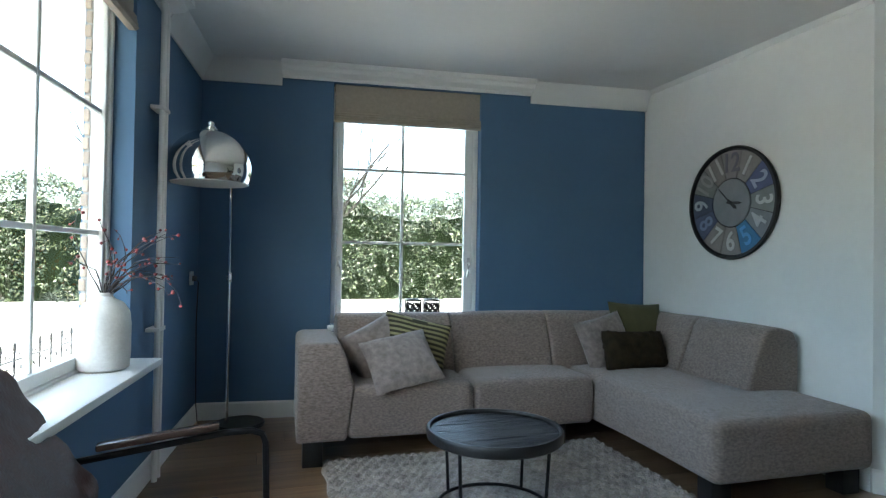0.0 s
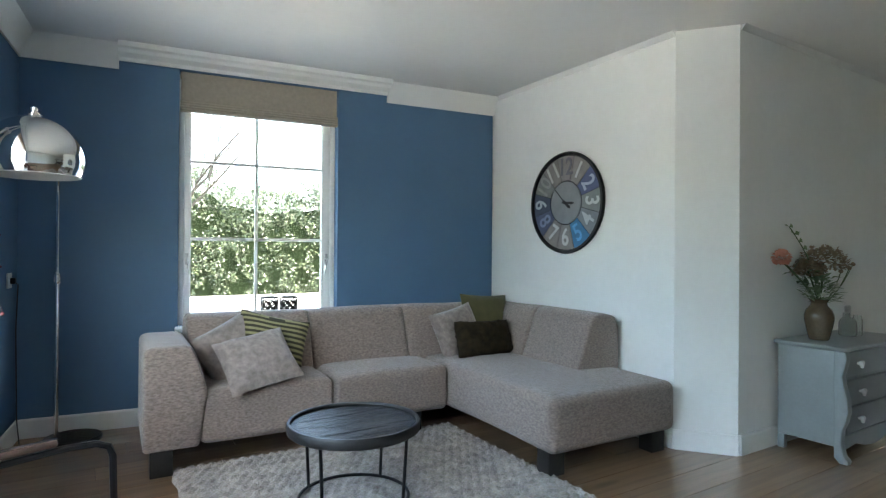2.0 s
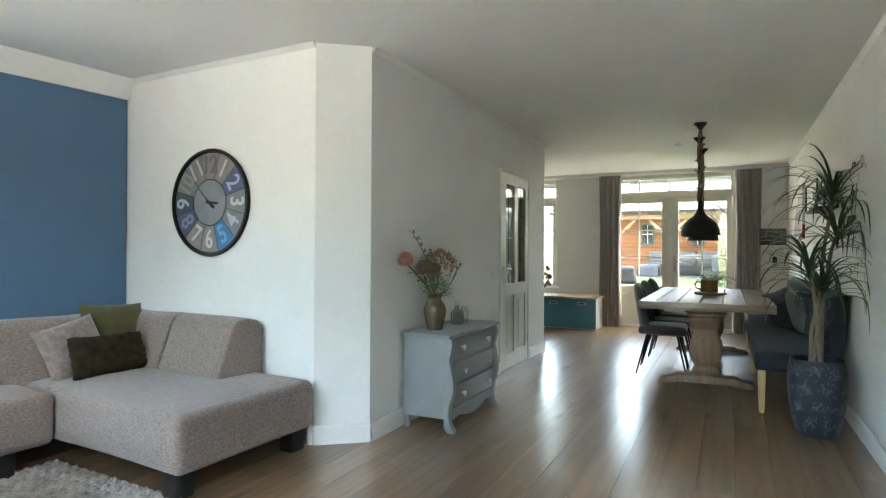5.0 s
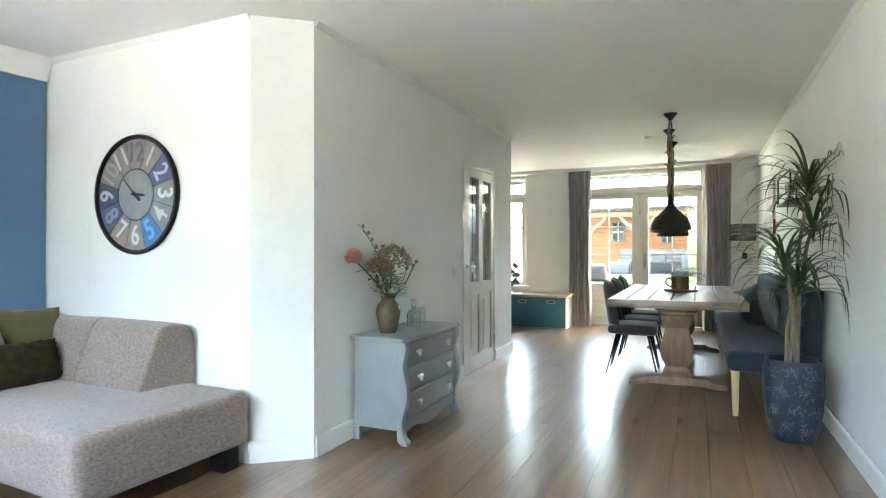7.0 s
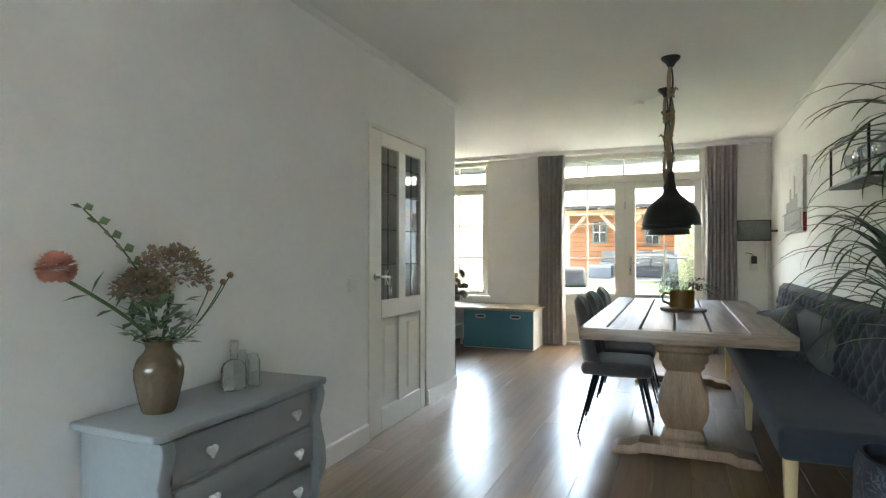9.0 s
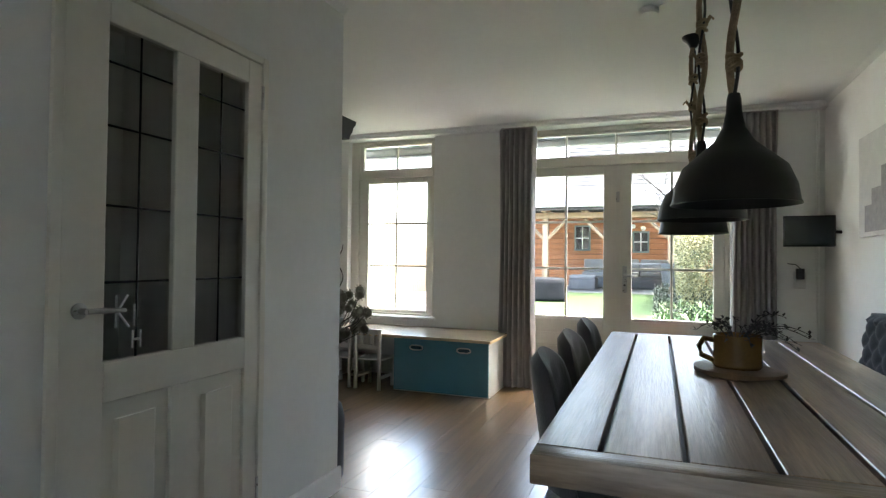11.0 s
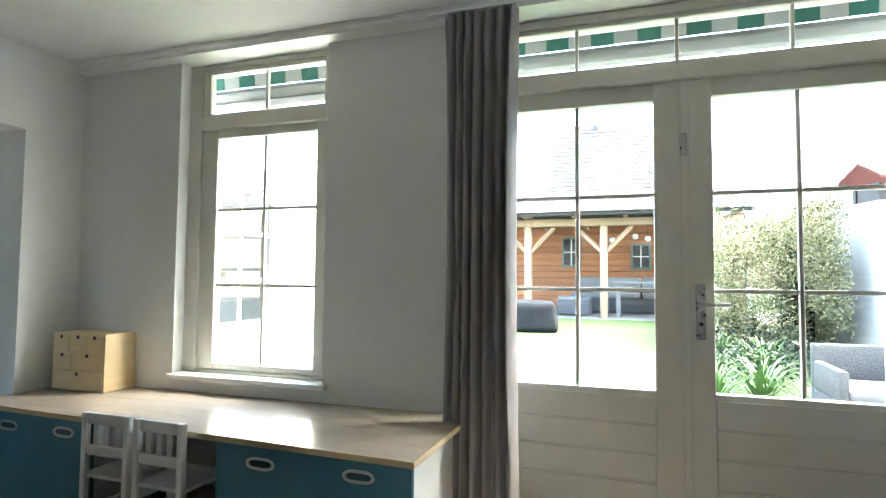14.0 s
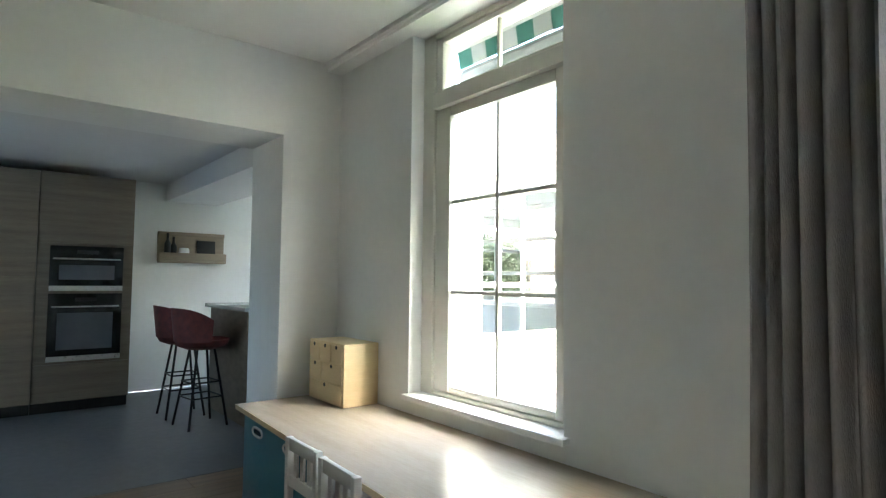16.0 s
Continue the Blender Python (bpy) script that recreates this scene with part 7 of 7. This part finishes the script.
for k in range(27):
    y = 3.8 - 0.24 * k
    bm = tube([(0, y, 0.0), (0, y, 0.93)], 0.009, 6)
    lathe([(0, 0.90), (0.02, 0.905), (0.008, 0.92), (0.022, 0.95), (0.012, 0.98), (0.016, 1.0), (0, 1.06)], 8, bm=bm, at=(0, y, 0))
    part("spear", bm, M_BLACKMETAL, fence)
    bm = bmesh.new()
    for s in (-1, 1):
        tube([(0, y + s * (0.05 + 0.045 * math.cos(a)), 0.86 + 0.045 * math.sin(a)) for a in [radians(180 - i * 30) for i in range(11)]], 0.005, 5, bm=bm)
        tube([(0, y + s * (0.06 + 0.05 * math.cos(a)), 0.66 + 0.07 * math.sin(a)) for a in [radians(-90 + i * 30) for i in range(9)]], 0.005, 5, bm=bm)
    part("scroll", bm, M_BLACKMETAL, fence)

# brick reveal beside the side window
pier = thing("brick_pier", "pale buff brick reveal beside the side window", "brickwork", kind="structure", m=WESTWIN)
part("mortar", box(-1.449, -1.4205, 0.1725, 0.198, 0.66, 2.45), M_ROAD, pier, smooth=0)
bm = box(-0.02, 0.02, -0.0125, 0.0125, -0.026, 0.026, 0.003, 1)
M_PALEBRICK = mat("pale_brick", (0.46, 0.38, 0.31), (0.36, 0.29, 0.235), 0.85, scale=14, bump=0.4, bscale=50, rand=0.12)
brick_me = mesh_of("brick", bm, M_PALEBRICK, 0)
for r in range(28):
    b = new("brick", brick_me)
    b.parent = pier
    b.matrix_basis = Matrix.Translation((-1.4405, 0.187 + (0.005 if r % 2 else 0.0), 0.70 + 0.064 * r))

# veranda at the end of the garden
ver = thing("veranda", "timber garden veranda with cedar cladding and tiled roof", "veranda", m=Matrix.Translation((0, 0, 0.47)))
for y in (4.5, 3.03, 1.55, 0.1, -0.55):
    po = part("post", box(18.93, 19.07, y - 0.07, y + 0.07, 0.0, 1.80, 0.006), M_BEAM, ver)
    for s in (-1, 1):
        part("brace", tube([(19.0, y + s * 0.05, 1.30), (19.0, y + s * 0.52, 1.78)], 0.045, 4), M_BEAM, po)
part("beam", box(18.92, 19.08, -0.9, 5.0, 1.80, 1.94, 0.006), M_BEAM, ver)
part("fascia", box(18.5, 18.54, -1.0, 5.1, 1.96, 2.06, 0.004), M_BLACKWOOD, ver)
part("gutter", box(18.42, 18.50, -1.0, 5.1, 2.03, 2.08, 0.01), M_STEEL, ver)
prism([(18.5, 2.06), (18.5, 2.09), (22.4, 3.0), (22.4, 2.97)], -1.0, 5.1, axis="y", bm=(bm := bmesh.new()))
part("roof", bm, M_SLATE, ver, smooth=0)
for k in range(6):
    part("rafter", box(18.55, 22.0, -0.8 + 0.95 * k, -0.72 + 0.95 * k, 1.95, 2.03, 0.0), M_BEAM, ver, smooth=0)
bw = part("back_wall", box(22.02, 22.08, -0.9, 5.0, 0.0, 2.6), M_BLACKWOOD, ver, smooth=0)
for k in range(14):
    part("cladding_board", box(21.985, 22.018, -0.9, 5.0, 0.02 + 0.155 * k, 0.165 + 0.155 * k, 0.006, 1), M_CEDAR, ver)
sd = part("side_wall", box(19.08, 22.0, -0.95, -0.90, 0.0, 2.0), M_BLACKWOOD, ver, smooth=0)
for k in range(13):
    part("cladding_board", box(19.08, 21.98, -0.899, -0.87, 0.02 + 0.155 * k, 0.165 + 0.155 * k, 0.006, 1), M_CEDAR, ver)
for y0, y1, z0, z1 in ((2.25, 2.72, 1.05, 1.80), (0.62, 1.08, 1.0, 1.62)):
    w = part("window", box(21.95, 21.984, y0, y1, z0, z1, 0.004), M_GREENPAINT, ver)
    part("window_pane", box(21.944, 21.949, y0 + 0.05, y1 - 0.05, z0 + 0.05, z1 - 0.05), M_SCREEN, w, smooth=0)
    part("glazing_bar", box(21.938, 21.9435, (y0 + y1) / 2 - 0.012, (y0 + y1) / 2 + 0.012, z0 + 0.05, z1 - 0.05), M_TRIM, w, smooth=0)
    part("glazing_bar", box(21.937, 21.9434, y0 + 0.05, y1 - 0.05, (z0 + z1) / 2 - 0.012, (z0 + z1) / 2 + 0.012), M_TRIM, w, smooth=0)
for k in range(7):
    gl = thing("globe_light", "white hanging globe light under the veranda roof", "light", "veranda globes", m=Matrix.Translation((19.6, -0.3 + 0.33 * k + 0.1 * math.sin(k * 3), 2.05 + 0.04 * math.sin(k * 2))))
    bm = bmesh.new()
    bmesh.ops.create_uvsphere(bm, u_segments=16, v_segments=10, radius=0.06)
    part("globe", bm, M_KNOB, gl, smooth=80)
    part("cord", tube([(0, 0, 0.06), (0, 0, 0.38)], 0.004, 5), M_BLACKPLASTIC, gl)

# veranda furniture
ls = thing("lounge_sofa", "grey wicker lounge sofa with pale pads under the veranda", "sofa", m=Matrix.Translation((0, 0, 0.48)))
part("base", box(20.6, 21.4, 0.1, 2.35, 0.02, 0.33, 0.02), M_WICKER, ls)
part("backrest", box(21.28, 21.42, 0.1, 2.35, 0.331, 0.72, 0.02), M_WICKER, ls)
for k in range(3):
    part("seat_pad", box(20.6, 21.27, 0.12 + 0.75 * k, 0.83 + 0.75 * k, 0.332, 0.45, 0.03), M_PAD, ls)
    part("back_pad", box(21.13, 21.27, 0.12 + 0.75 * k, 0.83 + 0.75 * k, 0.452, 0.80, 0.03), M_PAD, ls)
os_ = thing("wicker_stool", "low grey wicker stool with a pale pad", "stool", m=Matrix.Translation((19.9, 2.2, 0.48)))
part("base", box(-0.33, 0.33, -0.33, 0.33, 0.01, 0.30, 0.02), M_WICKER, os_)
part("pad", box(-0.32, 0.32, -0.32, 0.32, 0.301, 0.38, 0.025), M_PAD, os_)
gt = thing("garden_table", "pale topped garden table under the veranda", "table", m=Matrix.Translation((19.7, 0.55, 0.48)))
part("top", box(-0.4, 0.4, -0.85, 0.85, 0.66, 0.70, 0.006), M_PAD, gt)
for a, b in ((-0.33, -0.75), (-0.33, 0.75), (0.33, -0.75), (0.33, 0.75)):
    part("leg", box(a - 0.035, a + 0.035, b - 0.035, b + 0.035, 0.001, 0.66), M_PAD, gt, smooth=0)
gc = thing("garden_chair", "grey woven tub chair beside the garden table", "chair", m=Matrix.Translation((18.3, 0.0, 0.47)))
part("shell", lathe([(0, 0.18), (0.25, 0.2), (0.3, 0.3), (0.33, 0.72), (0.31, 0.72), (0.27, 0.34), (0, 0.32)], 24), M_WICKER, gc)
part("base", lathe([(0, 0.001), (0.2, 0.001), (0.2, 0.02), (0.03, 0.04), (0.03, 0.185), (0, 0.185)], 20), M_BLACKMETAL, gc)
cv = thing("covered_tub", "low object under a black sheet on the lawn", "cover", m=pose(16.7, 2.83, 0.405, 0, 0, 8) @ Matrix.Diagonal((1.15, 1.15, 1.2, 1)))
bm = fatbox(-0.55, 0.55, -0.55, 0.55, 0.0, 0.36, 0.06, 0.03, 10)
for v in bm.verts:
    k = 1 + 0.10 * (1 - v.co.z / 0.36) + 0.03 * noise.noise(v.co * 6)
    v.co.x, v.co.y = v.co.x * k, v.co.y * k
part("sheet", bm, M_TARP, cv, smooth=60)

# clipped hedge, iris clumps, blossoming tree
shrub_row("dense budding garden hedge with yellow-green leaves", Matrix.Translation((16.1, -0.62, 0.38)), 2.6, 1.75, 2.25, 90000, 0.019, 31, [(M_HEDGEDRY, 0.78, "leaves"), (M_HEDGELIGHT, 0.22, "leaves")], lump=0.35)
tree("small blossoming garden tree with twisted twigs", Matrix.Translation((17.75, -0.35, 0.4)), 4.4, 27, spread=0.75, crown=(M_BLOSSOM, 3, 0.018), depth_max=4)
for k, (x, y, s) in enumerate(((12.7, 0.32, 1.0), (12.9, -0.05, 1.1), (12.55, -0.35, 0.9), (13.6, 0.25, 0.9), (13.9, -0.25, 1.0), (14.6, 0.05, 0.8))):
    cl = thing("iris_clump", "clump of arching green strap leaves in the border", "plant", "border clumps", m=Matrix.Translation((x, y, height(x, y) - 0.01)))
    bm = bmesh.new()
    rr = random.Random(60 + k)
    for j in range(80):
        a, l = rr.uniform(0, 6.28), rr.uniform(0.28, 0.5) * s
        d = Vector((math.cos(a), math.sin(a), 0))
        p = d * rr.uniform(0, 0.08)
        prev = None
        slope = rr.uniform(0.8, 1.5)
        for i in range(6):
            t = i / 5
            w = 0.012 * (1 - t) ** 0.7 + 0.001
            sd2 = d.cross(Vector((0, 0, 1)))
            cur = (bm.verts.new(p + sd2 * w), bm.verts.new(p - sd2 * w))
            if prev:
                bm.faces.new((prev[0], prev[1], cur[1], cur[0]))
            prev = cur
            ang = slope - 1.9 * t * t
            p = p + (d * math.cos(ang) + Vector((0, 0, math.sin(ang)))) * l / 5
    part("leaves", bm, M_IRIS if k else (M_IRIS := mat("strap_leaf", (0.14, 0.24, 0.08), (0.08, 0.16, 0.05), 0.45, scale=12, bump=0)), cl, smooth=80)
single("low_shrubs", (lambda d: (lambda b: ([b.verts.new(v) for v in d[0]], b.verts.ensure_lookup_table(), [b.faces.new([b.verts[i] for i in f]) for f in d[1]], b)[-1])(bmesh.new()))(leaf_mass(lambda p: p.z < height(p.x, p.y) + 0.28 + 0.16 * noise.noise(p * 2) and p.z > height(p.x, p.y), 5000, 0.028, 77, ((13.2, 18.0), (-0.75, 0.45), (0.2, 1.1)))), M_HEDGE, "low leafy ground cover in the border", "plants", kind="stuff")
wc = thing("wicker_chair", "dark wicker garden chair with a pale pad", "chair", m=Matrix.Translation((12.1, -0.62, height(12.1, -0.62))))
part("seat", box(-0.33, 0.33, -0.33, 0.33, 0.05, 0.34, 0.02), M_WICKER, wc)
part("pad", box(-0.31, 0.2, -0.27, 0.27, 0.341, 0.42, 0.03), M_PAD, wc)
part("backrest", box(0.24, 0.33, -0.33, 0.33, 0.341, 0.66, 0.02), M_WICKER, wc)
for y in (-0.3, 0.3):
    part("armrest", box(-0.33, 0.239, y - 0.03, y + 0.03, 0.341, 0.54, 0.015), M_WICKER, wc)
single("wall_neighbour", box(10.48, 17.6, -1.72, -1.55, -0.1, 2.4), M_WHITEBRICK, "white painted brick garden wall", "wall", kind="structure", smooth=0)
bird = thing("bird_house", "small dark bird house with a red roof on a post", "bird house", m=pose(11.7, -0.53, height(11.7, -0.53) - 0.13, 0, 0, 19))
part("post", tube([(0, 0, 0.1), (0, 0, 1.80)], 0.012, 8), M_TRIM, bird, "thin white post")
part("floor", box(-0.15, 0.15, -0.13, 0.13, 1.80, 1.815, 0.003), M_TRIM, bird)
for a, b in ((-0.1, -0.09), (0.1, -0.09), (-0.1, 0.09), (0.1, 0.09)):
    part("corner_post", box(a - 0.012, a + 0.012, b - 0.012, b + 0.012, 1.8155, 1.935), M_BLACKWOOD, bird, smooth=0)
part("back_wall", box(-0.088, 0.088, 0.08, 0.095, 1.8155, 1.935), M_BLACKWOOD, bird, smooth=0)
for k in range(4):
    for sgn in (-1, 1):
        p, q = 0.045 * k, 0.045 * (k + 1) + 0.008
        part("roof_tile", prism([(sgn * p, 2.055 - 0.66 * p + 0.006 * k), (sgn * q, 2.055 - 0.66 * q + 0.006 * k), (sgn * q, 2.071 - 0.66 * q + 0.006 * k), (sgn * p, 2.071 - 0.66 * p + 0.006 * k)], -0.15, 0.15, axis="y"), M_REDTILE, bird, smooth=0)

# board fence behind the terrace
gf = thing("board_fence", "weathered vertical board fence behind the terrace", "fence")
M_FENCE = mat("weathered_fence", (0.24, 0.20, 0.15), (0.16, 0.13, 0.10), 0.8, scale=5, stretch=(4, 4, 0.6), bump=0.2, rand=0.15)
bm = box(-0.065, 0.065, -0.01, 0.01, 0, 1.8, 0.003, 1)
board_me = mesh_of("fence_board", bm, M_FENCE, 0)
for k in range(70):
    b = new("fence_board", board_me)
    b.parent = gf
    b.matrix_basis = pose(14.2 + 0.14 * k, 6.4, height(14.2 + 0.14 * k, 6.4) - 0.03)
for z in (0.5, 1.4):
    part("fence_rail", box(14.1, 24.0, 6.412, 6.45, z, z + 0.07), M_FENCE, gf, smooth=0)


# striped awnings
def awning(y0, y1, slats):
    a = thing("awning", "green and white striped awning folded above the window", "awning", "garden awnings", m=Matrix.Translation((0, 0, 0)))
    part("cassette", box(10.475, 10.86, y0, y1, 2.625, 2.70, 0.01), M_AWNSHADED, a)
    part("front_bar", box(10.715, 10.80, y0 + 0.01, y1 - 0.01, 2.435, 2.50, 0.008), M_AWNSHADED, a)
    part("front_bar", box(10.735, 10.82, y0 + 0.01, y1 - 0.01, 2.504, 2.53, 0.006), M_AWNSHADED, a)
    if slats:
        part("slat", box(10.70, 10.83, y0 + 0.01, y1 - 0.01, 2.415, 2.432, 0.004), M_WICKER, a, "grey lower slat")
        # thin black strip draws the dark seam between the two bars
        part("slat", box(10.722, 10.83, y0 + 0.01, y1 - 0.01, 2.5005, 2.5035), M_BLACKPLASTIC, a, smooth=0)
    n = int((y1 - y0 - 0.04) / 0.125)
    w = (y1 - y0 - 0.04) / n
    for k in range(n):
        y = y0 + 0.02 + w * k
        part("cloth_stripe", prism([(10.69, 2.624), (10.70, 2.624), (10.715 + 0.004 * (k % 3), 2.526), (10.705 + 0.004 * (k % 3), 2.526)], y, y + w - 0.0005, axis="y"), M_AWNGREEN if k % 2 else M_AWNSHADED, a, smooth=0)


awning(-0.6, 1.95, False)
awning(2.3, 3.85, True)

# neighbour's house behind the veranda
ho = thing("house", "neighbouring house with a steep grey tiled roof", "house", m=Matrix.Translation((0, 0, 0.4)))
part("wall", box(40.0, 48.0, -2.0, 5.6, 0, 4.2), M_BRICK, ho, smooth=0)
prism([(39.4, 4.1), (44.0, 10.5), (48.6, 4.1)], -2.2, 5.8, axis="y", bm=(bm := bmesh.new()))
roof = part("roof", bm, M_SLATE, ho, smooth=0)
sl = Vector((4.6, 0, 6.4)).normalized()
course = mesh_of("tile_course", box(-0.02, 0.02, -2.2, 5.8, -0.17, 0.17, 0.0), M_SLATE, 0)
for k in range(24):
    c = new("tile_course", course)
    c.parent = roof
    p = Vector((39.4, 0, 4.1)) + sl * (0.16 + 0.325 * k)
    c.matrix_basis = Matrix.Translation(p) @ Matrix.Rotation(math.atan2(4.6, 6.4) + 0.06, 4, "Y")
part("chimney", box(43.6, 44.4, 2.6, 3.2, 9.6, 11.3, 0.01), M_BRICK, ho)

# ---- oak planks ----
rnd = random.Random(2)
PW = 0.192


def plank_mesh(length):
    return mesh_of("plank", box(0.0, length - 0.002, 0.0009, PW - 0.0009, -0.0119, 0.0, 0.0006, 1), M_OAK, 0)


LENGTHS = [1.7, 2.0, 2.3, 2.6]
shared = {l: plank_mesh(l) for l in LENGTHS}
rows = int((4.848 + 0.92) / PW)
for r in range(rows + 1):
    y = -0.925 + PW * r
    if y + PW > 4.851:
        continue
    x = -0.24 - 0.117 * (4.5 - y) - 0.18
    stops = [(x, 10.2)]
    if y > 4.28:
        stops = [(x, max(x + 0.3, (4.5 - y) / 0.117 + 0.6)), (7.2, 10.2)]
    for a, b in stops:
        first = rnd.uniform(0.5, 1.8)
        while a < b - 0.01:
            l = min(first if first else rnd.choice(LENGTHS), b - a)
            first = 0
            me = shared[l] if l in shared else plank_mesh(l)
            pk = new("plank", me)
            pk.parent = floor
            pk.matrix_basis = Matrix.Translation((a, y, 0))
            a += l
